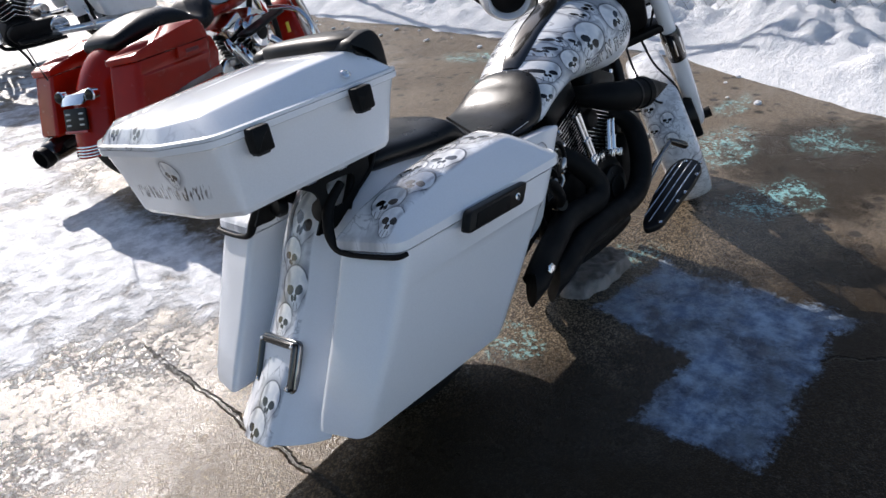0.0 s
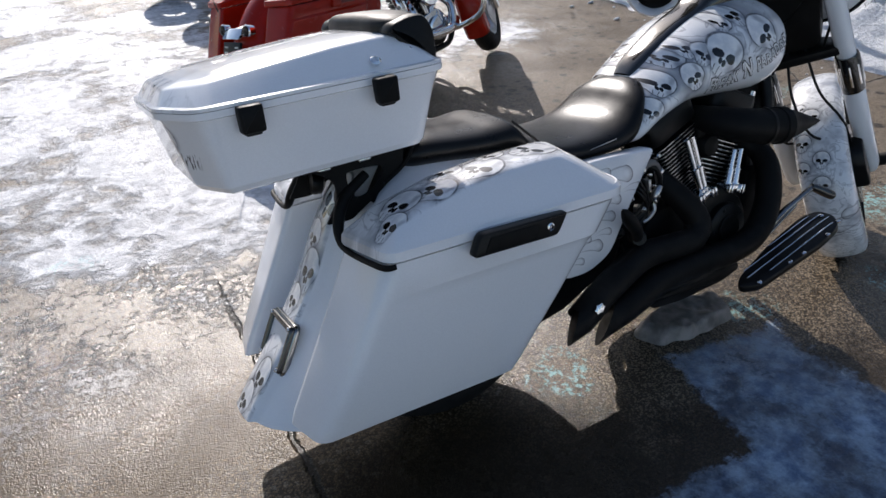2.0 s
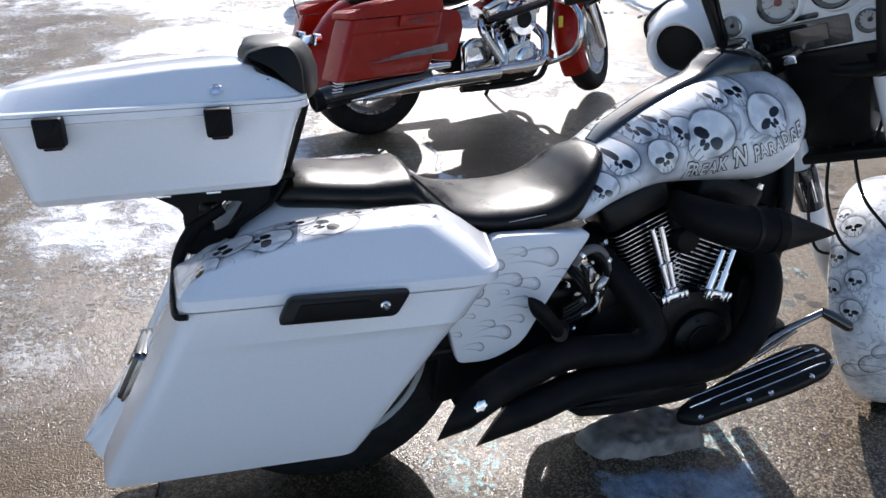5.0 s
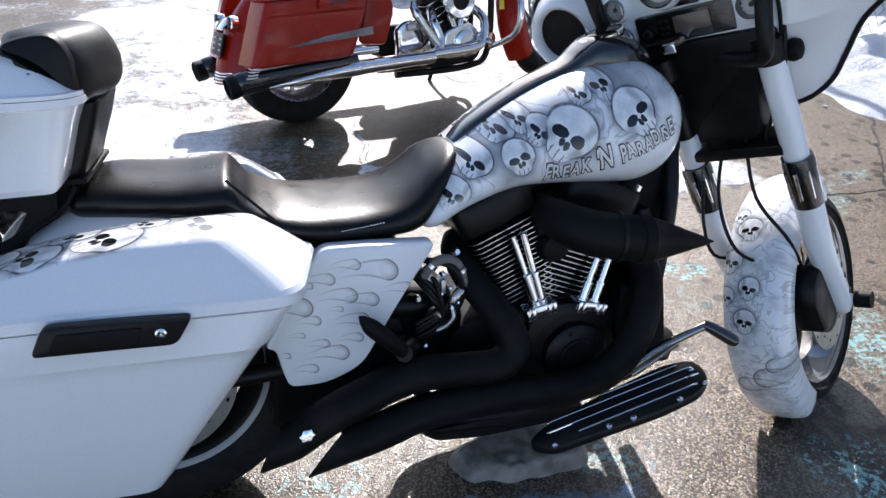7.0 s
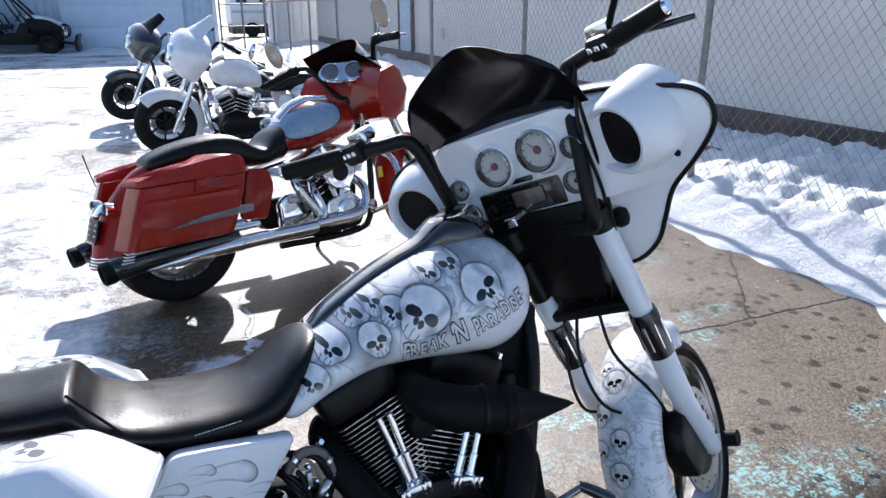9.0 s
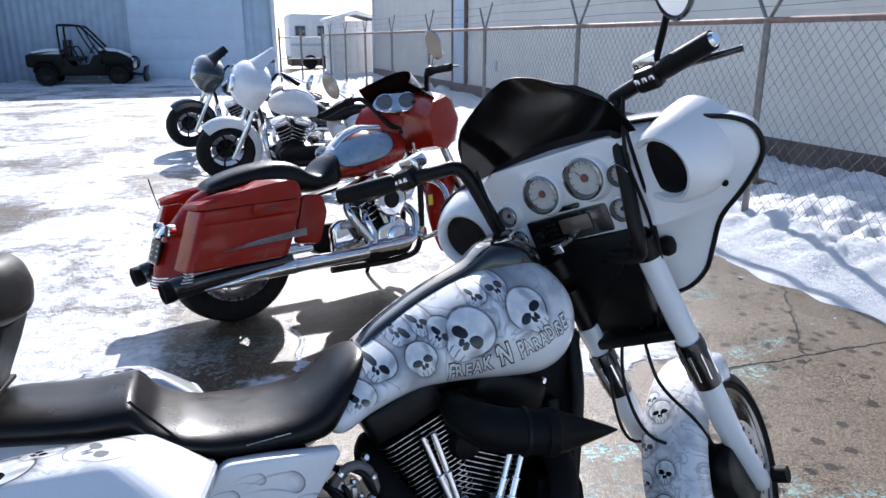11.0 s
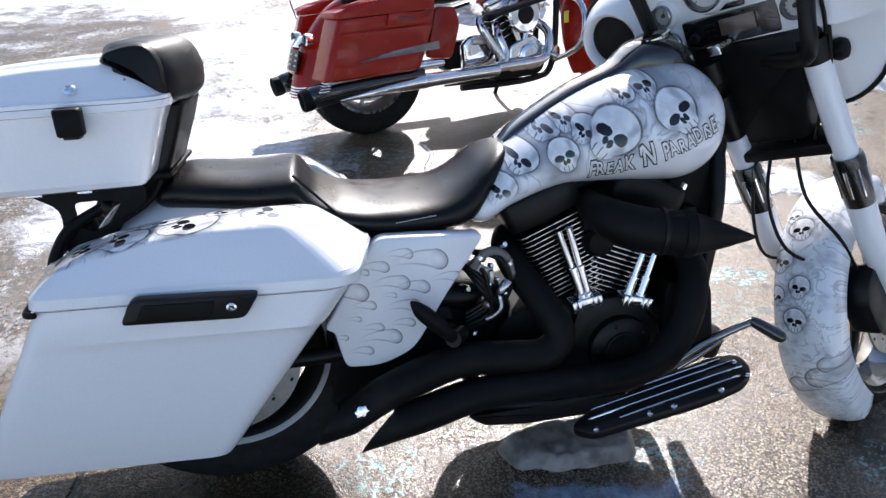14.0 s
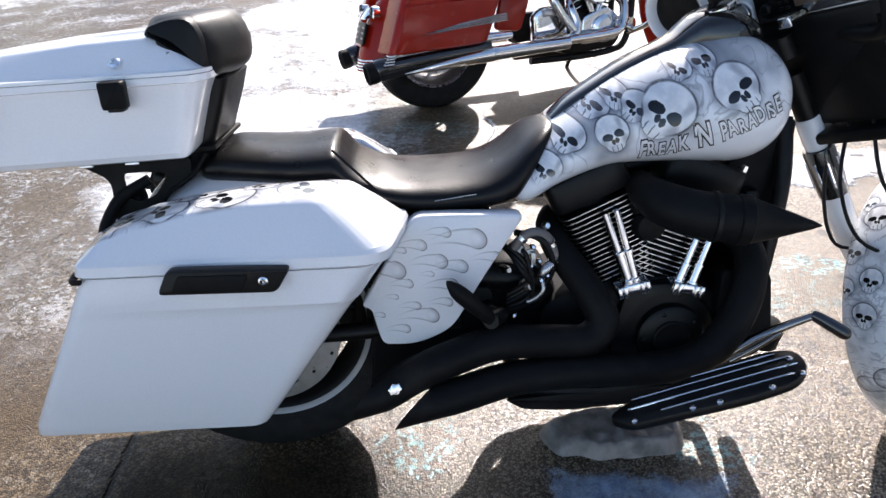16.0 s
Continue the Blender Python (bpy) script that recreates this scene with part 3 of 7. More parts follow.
    j1 = n.m("ADD", n.m("ABSOLUTE", n.m("SUBTRACT", n.m("ADD", x, n.m("MULTIPLY", wob, 0.75)), -0.345)), n.ramp(y, 0.75, 1.1, 0, 0.02))
    j2 = n.m("ADD", n.m("ABSOLUTE", n.m("SUBTRACT", n.m("ADD", y, wob), 1.0)), n.ramp(x, 2.3, 2.1, 0, 1))
    j3 = n.m("ADD", n.m("ABSOLUTE", n.m("SUBTRACT", n.m("ADD", n.m("SUBTRACT", x, n.m("MULTIPLY", y, 0.75)), n.m("MULTIPLY", wob, 2.0)), 2.13)), n.ramp(y, 0.95, 0.9, 0, 1))
    j4 = n.m("ADD", n.m("ABSOLUTE", n.m("SUBTRACT", n.m("ADD", n.m("ADD", x, n.m("MULTIPLY", y, 0.8)), n.m("MULTIPLY", wob, 2.0)), 0.15)), n.ramp(y, -0.5, -0.45, 0, 1))
    crack = n.m("MINIMUM", n.m("MINIMUM", n.m("MINIMUM", j1, j2), j3), j4)
    line = n.m("MULTIPLY", n.m("MULTIPLY", n.ramp(crack, 0.011, 0.004), n.m("SUBTRACT", 1.0, n.m("MULTIPLY", cover, 0.75))), n.m("SUBTRACT", 1.0, n.ramp(ice, 0.05, 0.3)))
    col = n.mix(n.m("MULTIPLY", line, 0.88), col, (0.018, 0.015, 0.012, 1))
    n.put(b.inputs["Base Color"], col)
    wet = n.ramp(n.noise(co, 2.4, 5, 0.6), 0.38, 0.62)
    rough = n.m("SUBTRACT", n.m("SUBTRACT", n.m("SUBTRACT", 0.42, n.m("MULTIPLY", sunlit, 0.12)), n.m("MULTIPLY", wet, 0.14)), n.m("MULTIPLY", glare, 0.08))
    iced = n.ramp(n.noise(co, 6.0, 6, 0.7), 0.32, 0.68, 0.2, 0.75)
    nm = mat.node_tree.nodes.new("ShaderNodeMix")
    n.put(nm.inputs[0], cover), n.put(nm.inputs[2], rough), n.put(nm.inputs[3], iced)
    n.put(b.inputs["Roughness"], nm.outputs[0])
    n.put(b.inputs["Specular IOR Level"], n.m("SUBTRACT", n.m("ADD", n.m("ADD", 0.38, n.m("MULTIPLY", sunlit, 0.2)), n.m("MULTIPLY", glare, 0.5), clamp=True), n.m("MULTIPLY", damp_shade, 0.3)))
    h = n.m("ADD", n.m("MULTIPLY", grain, -0.55), n.m("MULTIPLY", grit, -0.45))
    h = n.m("MULTIPLY", h, n.m("SUBTRACT", 1.0, n.m("MULTIPLY", cover, 0.8)))
    h = n.m("ADD", h, n.m("MULTIPLY", n.m("MULTIPLY", cover, cover), n.m("ADD", n.m("MULTIPLY", n.noise(co, 18, 7, 0.72), 7.5), 2.0)))
    h = n.m("SUBTRACT", h, n.m("MULTIPLY", line, 9.0))
    h = n.m("ADD", h, n.m("MULTIPLY", fine, 0.5))
    n.put(b.inputs["Normal"], n.bump(h, 1.0, 0.0019))
    return mat


def sheet(xs, ys, height):
    v = [(x, y, height(x, y)) for x in xs for y in ys]
    k = len(ys)
    f = [(i * k + j, (i + 1) * k + j, (i + 1) * k + j + 1, i * k + j + 1) for i in range(len(xs) - 1) for j in range(k - 1)]
    return v, f


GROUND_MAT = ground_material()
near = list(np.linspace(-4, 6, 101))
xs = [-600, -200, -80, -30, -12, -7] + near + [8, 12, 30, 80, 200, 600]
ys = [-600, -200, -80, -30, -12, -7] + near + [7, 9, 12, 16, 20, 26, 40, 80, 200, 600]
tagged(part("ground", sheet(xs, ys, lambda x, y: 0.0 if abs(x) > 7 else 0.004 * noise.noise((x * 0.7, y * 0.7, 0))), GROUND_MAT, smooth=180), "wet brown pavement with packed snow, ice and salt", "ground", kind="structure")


# ---- wheels shared by all motorcycles ----
def wheel(parent, centre, m, r, w, rim_r, spokes, rim_mat, spoke_mat, disc_y=None, disc_r=0.14, label="", barrel=None):
    """A tyre, a rim with a hub and cast spokes, and a brake disc, round the y axis."""
    at = (m or Matrix()) @ Matrix.Translation(centre) @ pose(0, 0, 0, 90)
    h = w / 2
    t = part("wheel", lathe([(rim_r - 0.004, -h * 0.72), (rim_r + 0.02, -h * 0.9), (r - 0.045, -h), (r - 0.02, -h * 0.86), (r - 0.005, -h * 0.5), (r, 0), (r - 0.005, h * 0.5), (r - 0.02, h * 0.86), (r - 0.045, h), (rim_r + 0.02, h * 0.9), (rim_r - 0.004, h * 0.72)], 56, True), RUBBER, parent, label or "black rubber tyre on its wheel", at)
    q = rim_r
    part("rim", lathe([(q, -h * 0.76), (q + 0.006, -h * 0.78), (q + 0.004, -h * 0.66), (q - 0.014, -h * 0.6), (q - 0.03, 0), (q - 0.014, h * 0.6), (q + 0.004, h * 0.66), (q + 0.006, h * 0.78), (q, h * 0.76), (q - 0.02, h * 0.6), (q - 0.04, 0), (q - 0.02, -h * 0.6)], 56, True), barrel or spoke_mat, t)
    for s in (-1, 1):
        part("rim_lip", lathe([(q - 0.003, s * h * 0.70), (q + 0.007, s * h * 0.80), (q + 0.007, s * h * 0.83), (q - 0.002, s * h * 0.78), (q - 0.005, s * h * 0.74)], 56, True), rim_mat, t)
    part("hub", lathe([(0.016, -h * 0.9), (0.036, -h * 0.88), (0.04, -h * 0.5), (0.03, 0), (0.04, h * 0.5), (0.036, h * 0.88), (0.016, h * 0.9)], 28), spoke_mat, t)
    for i in range(spokes):
        a = 2 * math.pi * i / spokes
        arm = tube([(0.03, 0, 0, 0.013), (q * 0.55, 0.012, 0, 0.009), (q - 0.02, 0, 0, 0.012)], 0.01, 8, 4)
        part("spoke", move(arm, pose(0, 0, 0, 0, 0, math.degrees(a)) @ Matrix.Diagonal((1, 1.9 if barrel else 1, 1, 1))), spoke_mat, t)
    if disc_y is not None:
        d = disc_r
        part("brake_disc", move(lathe([(d * 0.68, -0.0025), (d, -0.0025), (d, 0.0025), (d * 0.68, 0.0025)], 48, True), Matrix.Translation((0, 0, -disc_y))), STEEL, t, "drilled steel brake disc")
        holes = [move(lathe([(0.0035, -0.0034), (0.0035, 0.0034)], 8), Matrix.Translation((d * (0.76 + 0.08 * (i % 3)) * math.cos(i * 0.42), d * (0.76 + 0.08 * (i % 3)) * math.sin(i * 0.42), -disc_y))) for i in range(30)]
        tagged(part("disc_hole", join(*holes), BLACK, t), kind="stuff")
        part("disc_carrier", move(lathe([(0.03, -0.004), (d * 0.7, -0.004), (d * 0.7, 0.001), (0.03, 0.001)], 24, True), Matrix.Translation((0, 0, -disc_y))), spoke_mat, t)
    return t


# ---- the white custom motorcycle ----
LEAN_POSE = pose(0.005, -0.012, 0, -10.25, 0, 2)
FORK = pose(1.312, 0, 0.902, 0, -24.5, 0) @ pose(0, 0, 0, 0, 0, 30)
WHEEL_FORK = pose(1.312, 0, 0.902, 0, -25.65, 0) @ pose(0, 0, 0, 0, 0, 33.8) @ pose(0, -0.030, 0)
bike = thing("motorcycle", LEAN_POSE, "pearl white custom motorcycle with airbrushed skulls on its side stand", "motorcycle", "parked motorcycles")


def white_rear(p):
    wheel(p, (0.05, 0, 0.33), None, 0.333, 0.15, 0.226, 6, material("grey_rim_paint", (0.38, 0.385, 0.39), 0.35, 0, 0.3), BLACK, -0.10, 0.165, "low rear tyre on a grey-edged wheel")
    part("belt_pulley", move(lathe([(0.03, -0.012), (0.19, -0.012), (0.195, -0.006), (0.195, 0.012), (0.03, 0.012)], 40, True), pose(0.05, 0.105, 0.33, 90)), BLACK, p, "black belt pulley")
    # stretched fender between the bags: a raised centre band and flanks that fall away to the cases
    prof = spline([(0.24, 0.70), (0.05, 0.725), (-0.10, 0.69), (-0.188, 0.60), (-0.25, 0.49), (-0.318, 0.388), (-0.398, 0.29), (-0.468, 0.203)], 5)
    across = [(0.0, -0.003), (0.03, -0.001), (0.047, 0.001), (0.052, 0.006), (0.06, 0.016), (0.075, 0.022), (0.095, 0.03), (0.115, 0.042), (0.14, 0.062), (0.165, 0.09)]
    across = [(-y, d) for y, d in across[:0:-1]] + across
    loops = []
    for i, (x, z) in enumerate(prof):
        a, b = prof[max(i - 1, 0)], prof[min(i + 1, len(prof) - 1)]
        t = Vector((b[0] - a[0], b[1] - a[1])).normalized()
        flat = min(1, max(0, (z - 0.21) / 0.3))
        way = Vector((-t.y, t.x * flat)).normalized()
        o = [(x + way.x * d, y, z + way.y * d) for y, d in across]
        q = [(x + way.x * (d + 0.006), y * 0.98, z + way.y * (d + 0.006)) for y, d in across]
        loops.append(o + q[::-1])
    part("rear_fender", rings(loops), TAIL_PAINT, p, "stretched white rear fender with airbrushed skulls", smooth=40)
    slope = Vector((-0.055, 0, -0.10)).normalized()
    out = Vector((-slope.z, 0, slope.x)) * -1
    fr = Matrix(((slope.x, 0, out.x, -0.345), (0, 1, 0, 0.0), (slope.z, 0, out.z, 0.340), (0, 0, 0, 1)))
    rim = round_poly([(-0.056, -0.068), (0.056, -0.068), (0.056, 0.068), (-0.056, 0.068)], 0.012, 4)
    inn = inset(rim, 0.016)
    frame_geo = rings([[(*q, 0.004) for q in rim], [(*q, 0.012) for q in rim], [(*q, 0.016) for q in inset(rim, 0.003)], [(*q, 0.016) for q in inset(rim, 0.009)], [(*q, 0.012) for q in inn], [(*q, 0.004) for q in inn]], ring=True)
    pf = part("licence_plate_frame", frame_geo, GLOSS, p, "empty black licence plate frame", fr)
    part("backing", rings([[(*q, -0.006) for q in inset(rim, -0.005)], [(*q, 0.003) for q in inset(rim, -0.005)], [(*q, 0.006) for q in inset(rim, -0.003)]]), DARKCHROME, pf)
    part("filler_panel", rings([[(*q, 0.0065) for q in inset(rim, 0.008)], [(*q, 0.0085) for q in inset(rim, 0.010)]]), PEARL, pf)
    for sx in (-1, 1):
        for sy in (-1, 1):
            part("screw", move(lathe([(0.005, 0.014), (0.005, 0.018), (0.003, 0.02)], 10), Matrix.Translation((sx * 0.048, sy * 0.058, 0))), CHROME, pf)
    # swing arm, shock and inner guard
    part("swingarm", join(tube([(0.05, -0.115, 0.33), (0.25, -0.12, 0.33), (0.48, -0.12, 0.34)], 0.02, 10), tube([(0.05, 0.115, 0.33), (0.25, 0.12, 0.33), (0.48, 0.12, 0.36)], 0.018, 10)), BLACK, p)
    part("axle_nut", move(lathe([(0.02, 0), (0.02, 0.014), (0.012, 0.02)], 6), axis((0.05, -0.14, 0.33), (0, -1, 0))), ALLOY, p)
    part("inner_fender", arc_fender(0.355, 0.105, 15, 118, 0.2, 0.02), BLACK, p, m=Matrix.Translation((0.05, 0, 0.33)))


def bag_loop(z, xr, xf, yo_r, yo_f, yi, r=0.032, nose=0.042):
    return [(x, y, z) for x, y in round_poly([(xr - 0.012, yi), (xr + 0.012, yo_r), (xf - 0.05, yo_f), (xf - 0.05 + nose, yi)], [0.02, r, r * 1.6, 0.03], 6)]


def saddlebag(p, side):
    """A stretched hard case. side -1 is the right of the motorcycle."""
    rows = ((0.236, -0.372, 0.122, -0.275, -0.300, -0.175, 0.028, -0.03), (0.243, -0.391, 0.140, -0.292, -0.318, -0.168, 0.03, -0.03), (0.27, -0.380, 0.160, -0.304, -0.326, -0.166, 0.032, -0.02), (0.40, -0.305, 0.248, -0.328, -0.352, -0.168, 0.032, 0.01),
            (0.500, -0.250, 0.320, -0.338, -0.366, -0.17, 0.032, 0.03), (0.512, -0.244, 0.329, -0.339, -0.370, -0.17), (0.522, -0.238, 0.336, -0.341, -0.379, -0.17), (0.585, -0.206, 0.383, -0.340, -0.380, -0.17))
    body = rings([bag_loop(*r) for r in rows])
    rim = [(0.588, -0.208, 0.388, -0.343, -0.383, -0.168), (0.592, -0.212, 0.396, -0.349, -0.388, -0.165), (0.610, -0.208, 0.398, -0.349, -0.388, -0.165), (0.618, -0.200, 0.394, -0.343, -0.381, -0.168)]
    top = lambda x: float(np.interp(x, (-0.19, -0.153, -0.1, -0.02, 0.1, 0.2, 0.33), (0.627, 0.647, 0.663, 0.678, 0.689, 0.690, 0.686)))
    foot = even(bag_loop(0.616, -0.203, 0.391, -0.346, -0.384, -0.167), 3)
    crest = even(bag_loop(0.7, -0.176, 0.30, -0.309, -0.318, -0.182, 0.022), 3)
    crest = [(x, y, top(x)) for x, y, z in crest]
    cx, cy = 0.07, -0.25
    loops = [foot]
    for k, lift in ((0.5, 0.035), (0.9, 0.02), (0.97, 0.008)):
        loops.append([tuple(a + (b - a) * k for a, b in zip(p0, p1))[:2] + (p0[2] + (p1[2] - p0[2]) * (k + lift),) for p0, p1 in zip(foot, crest)])
    for k, up in ((0.985, 0.001), (0.9, 0.004), (0.6, 0.008), (0.25, 0.010)):
        loops.append([(cx + (x - cx) * k, cy + (y - cy) * k, top(cx + (x - cx) * k) + up) for x, y, z in crest])
    lid = join(rings([bag_loop(*r) for r in rim]), rings(loops))
    fix = (lambda g: g) if side < 0 else mirror_y
    b = part("saddlebag", fix(body), PEARL, p, "stretched pearl white saddlebag", smooth=28)
    part("lid", fix(lid), LID_PAINT, b, "white saddlebag lid with airbrushed skulls", smooth=24)
    guard = tube([(-0.12, -0.115, 0.700, 0.010), (-0.178, -0.128, 0.668, 0.012), (-0.208, -0.145, 0.625, 0.012), (-0.218, -0.168, 0.592, 0.009), (-0.220, -0.215, 0.583, 0.006), (-0.211, -0.30, 0.583, 0.006), (-0.202, -0.341, 0.584, 0.006), (-0.185, -0.350, 0.585, 0.005)], 0.01, 12, 5)
    part("guard_bar", fix(guard), MATTE, b, "black guard bar round the case corner")
    hp = round_poly([(-0.045, 0.566), (-0.022, 0.610), (0.184, 0.600), (0.155, 0.556)], [0.012, 0.012, 0.012, 0.012], 4)
    handle = part("latch_handle", fix(prism(hp, -0.392, -0.366, 0.005)), BLACK, b, "black latch handle", smooth=30)
    hi = round_poly([(-0.020, 0.571), (-0.004, 0.600), (0.112, 0.594), (0.100, 0.565)], 0.004, 3)
    part("grip_panel", fix(prism(hi, -0.3945, -0.388, 0.0015)), MATTE, handle)
    part("lock", fix(move(lathe([(0.0085, 0), (0.0085, 0.003), (0.005, 0.0045), (0.0045, 0.001)], 20), axis((0.136, -0.391, 0.580), (0, -1, 0)))), CHROME, handle)
    return b


def tour_pack(p):
    base = [(-0.487, -0.12), (-0.44, -0.230), (0.046, -0.215), (0.046, 0.215), (-0.44, 0.230), (-0.487, 0.12)]
    rr = [0.015, 0.03, 0.05, 0.05, 0.03, 0.015]

    def lp(z, d, cut=0.0):
        pts = inset(dense(round_poly(base, rr, 5), 0.04), d)
        return [(x - cut * min(1.0, max(0.0, (x + 0.15) / 0.15)) + 0.3 * cut * max(0.0, min(1.0, (-0.3 - x) / 0.12)), y, z) for x, y in pts]

    low = [lp(0.749, 0.042, 0.032), lp(0.753, 0.032, 0.030), lp(0.764, 0.024, 0.028), lp(0.86, 0.010, 0.008), lp(0.890, 0.004), lp(0.893, -0.006), lp(0.905, -0.007)]
    box = part("tour_pack", rings(low), BOX_PAINT, p, "white hard top case with a black passenger backrest", smooth=26)
    crest = [(-0.466, -0.105), (-0.418, -0.182), (-0.020, -0.166), (-0.020, 0.166), (-0.418, 0.182), (-0.466, 0.105)]
    top = lambda x: float(np.interp(x, (-0.466, -0.42, -0.33, -0.25, -0.15, -0.05, 0.0), (0.938, 0.943, 0.950, 0.958, 0.965, 0.968, 0.967)))
    foot = [(x, y, 0.914) for x, y in inset(even(round_poly(base, rr, 5), 3), 0.004)]
    edge = [(x, y, top(x)) for x, y in even(round_poly(crest, [0.012, 0.02, 0.03, 0.03, 0.02, 0.012], 5), 3)]
    loops = [[(x, y, z) for (x, y), z in zip(inset([q[:2] for q in foot], -0.010), [0.906] * len(foot))], [(x, y, 0.912) for x, y in inset([q[:2] for q in foot], -0.010)], foot]
    for k, lift in ((0.5, 0.03), (0.93, 0.012)):
        loops.append([(a[0] + (b[0] - a[0]) * k, a[1] + (b[1] - a[1]) * k, a[2] + (b[2] - a[2]) * (k + lift)) for a, b in zip(foot, edge)])
    loops.append(edge)
    for k, up in ((0.97, 0.002), (0.75, 0.007), (0.45, 0.010), (0.15, 0.011)):
        loops.append([(-0.2 + (x + 0.2) * (1 - (1 - k) * 0.6), y * k, top(-0.2 + (x + 0.2) * (1 - (1 - k) * 0.6)) + up) for x, y, z in edge])
    part("lid", rings(loops), PACK_PAINT, box, "white case lid with airbrushed skulls", smooth=22)
    for x in (-0.358, -0.102):
        k = part("latch", prism(round_poly([(x - 0.021, 0.858), (x + 0.021, 0.858), (x + 0.022, 0.906), (x - 0.022, 0.906)], 0.006, 3), -0.254, -0.226, 0.005), MATTE, box, "black plastic latch")
        part("catch", prism(round_poly([(x - 0.014, 0.853), (x + 0.014, 0.853), (x + 0.014, 0.864), (x - 0.014, 0.864)], 0.003, 2), -0.246, -0.222, 0.003), BLACK, k)
    part("lock", move(lathe([(0.011, 0), (0.011, 0.006), (0.007, 0.009), (0.006, 0.004)], 20), axis((-0.101, -0.206, 0.929), (0, -0.66, 0.75))), CHROME, box)
    for x, y, z in ((-0.004, -0.176, 0.947), (0.010, -0.172, 0.935), (-0.016, -0.186, 0.938), (0.014, -0.15, 0.936)):
        part("rivet", move(lathe([(0.004, 0), (0.004, 0.004), (0.002, 0.006)], 10), axis((x, y, z), (0.6, -0.4, 0.7))), CHROME, box)
    # backrest: a wrap-round pad over the front edge, and a lower pad down the front wall
    secs = []
    for y, back, top_z, thick in ((-0.182, 0.066, 0.974, 0.018), (-0.178, 0.052, 0.986, 0.032), (-0.16, 0.032, 0.998, 0.045), (-0.12, 0.022, 1.004, 0.060), (-0.06, 0.005, 1.006, 0.066), (0, 0.0, 1.007, 0.068), (0.06, 0.005, 1.006, 0.066), (0.12, 0.016, 1.004, 0.060), (0.16, 0.026, 0.998, 0.045), (0.178, 0.046, 0.986, 0.032), (0.182, 0.06, 0.974, 0.018)):
        hi = (top_z - 0.885) / 2
        secs.append([(0.088 - back - thick + a - 0.28 * max(0.0, b), y, 0.885 + hi + b) for a, b in oval(28, thick, hi, hi, 3.6)])
    part("backrest", rings(secs), VINYL, box, "padded black vinyl passenger backrest")
    wing = [(-0.056, 0.972), (-0.046, 0.989), (-0.008, 1.0), (0.03, 1.0), (0.048, 0.966), (0.048, 0.90), (0.02, 0.90), (-0.002, 0.945)]
    for s in (-1, 1):
        part("side_wing", prism(round_poly(wing, [0.006, 0.01, 0.02, 0.02, 0.02, 0.01, 0.01, 0.03], 3), s * 0.155 - 0.028, s * 0.155 + 0.028, 0.012), VINYL, box)
    low_pad = []
    for z, x0, x1, hw in ((0.70, -0.06, -0.012, 0.10), (0.715, -0.06, 0.0, 0.112), (0.78, -0.04, 0.022, 0.118), (0.84, -0.02, 0.046, 0.12), (0.882, -0.01, 0.060, 0.12), (0.892, 0.0, 0.052, 0.11)):
        low_pad.append([(x, y, z) for x, y in round_poly([(x0, -hw), (x1, -hw * 0.9), (x1, hw * 0.9), (x0, hw)], 0.022, 5)])
    part("lower_pad", rings(low_pad), VINYL, box, "black vinyl lower back pad")
    # rack under the case: side plates with a cut-out, clips, struts
    for s in (-1, 1):
        y = s * 0.12
        outer = round_poly([(-0.245, 0.738), (-0.192, 0.705), (-0.193, 0.662), (-0.225, 0.618), (-0.17, 0.615), (-0.10, 0.655), (-0.035, 0.70), (-0.03, 0.738)], [0.006, 0.03, 0.03, 0.006, 0.01, 0.02, 0.02, 0.006], 4)
        hole = round_poly([(-0.166, 0.716), (-0.166, 0.69), (-0.163, 0.664), (-0.14, 0.656), (-0.112, 0.668), (-0.085, 0.69), (-0.082, 0.712), (-0.12, 0.716)], 0.012, 4)
        # both loops start on the same side and hold the same count
        k = min(len(outer), len(hole))
        o, h = outer[:k], hole[:k]
        plate = rings([[(a, y - 0.003, b) for a, b in o], [(a, y + 0.003, b) for a, b in o], [(a, y + 0.003, b) for a, b in h], [(a, y - 0.003, b) for a, b in h]], ring=True)
        part("bracket", plate, MATTE, box, "black steel case bracket", smooth=20)
        part("rail", block((-0.165, s * 0.135, 0.747), (0.27, 0.035, 0.010), 0.003), MATTE, box)
        for x0, x1 in ((-0.232, -0.205), (-0.145, -0.118)):
            part("clip", block(((x0 + x1) / 2, s * 0.150, 0.741), (x1 - x0, 0.008, 0.006), 0.002), CHROME, box)
        part("strut", tube([(0.0, s * 0.118, 0.745), (-0.03, s * 0.122, 0.705), (-0.085, s * 0.122, 0.672)], 0.005, 10), MATTE, box)
        part("stay", tube([(-0.05, s * 0.10, 0.742), (-0.075, s * 0.105, 0.70), (-0.12, s * 0.11, 0.64)], 0.012, 10), MATTE, box)
        part("turn_signal", move(lathe([(0.012, -0.02), (0.026, -0.012), (0.028, 0.004), (0.024, 0.012), (0.008, 0.015)], 22), axis((-0.165, s * 0.085, 0.652), (-0.9, 0.1 * s, 0.2))), BLACK, box, "black turn signal")
        part("bolt", move(lathe([(0.006, 0), (0.006, 0.004), (0.003, 0.005)], 8), axis((-0.19, s * 0.135, 0.625), (-0.9, -0.3 * s, 0.1))), CHROME, box)
    part("cross_plate", block((-0.13, 0, 0.753), (0.30, 0.24, 0.010), 0.003), MATTE, box)


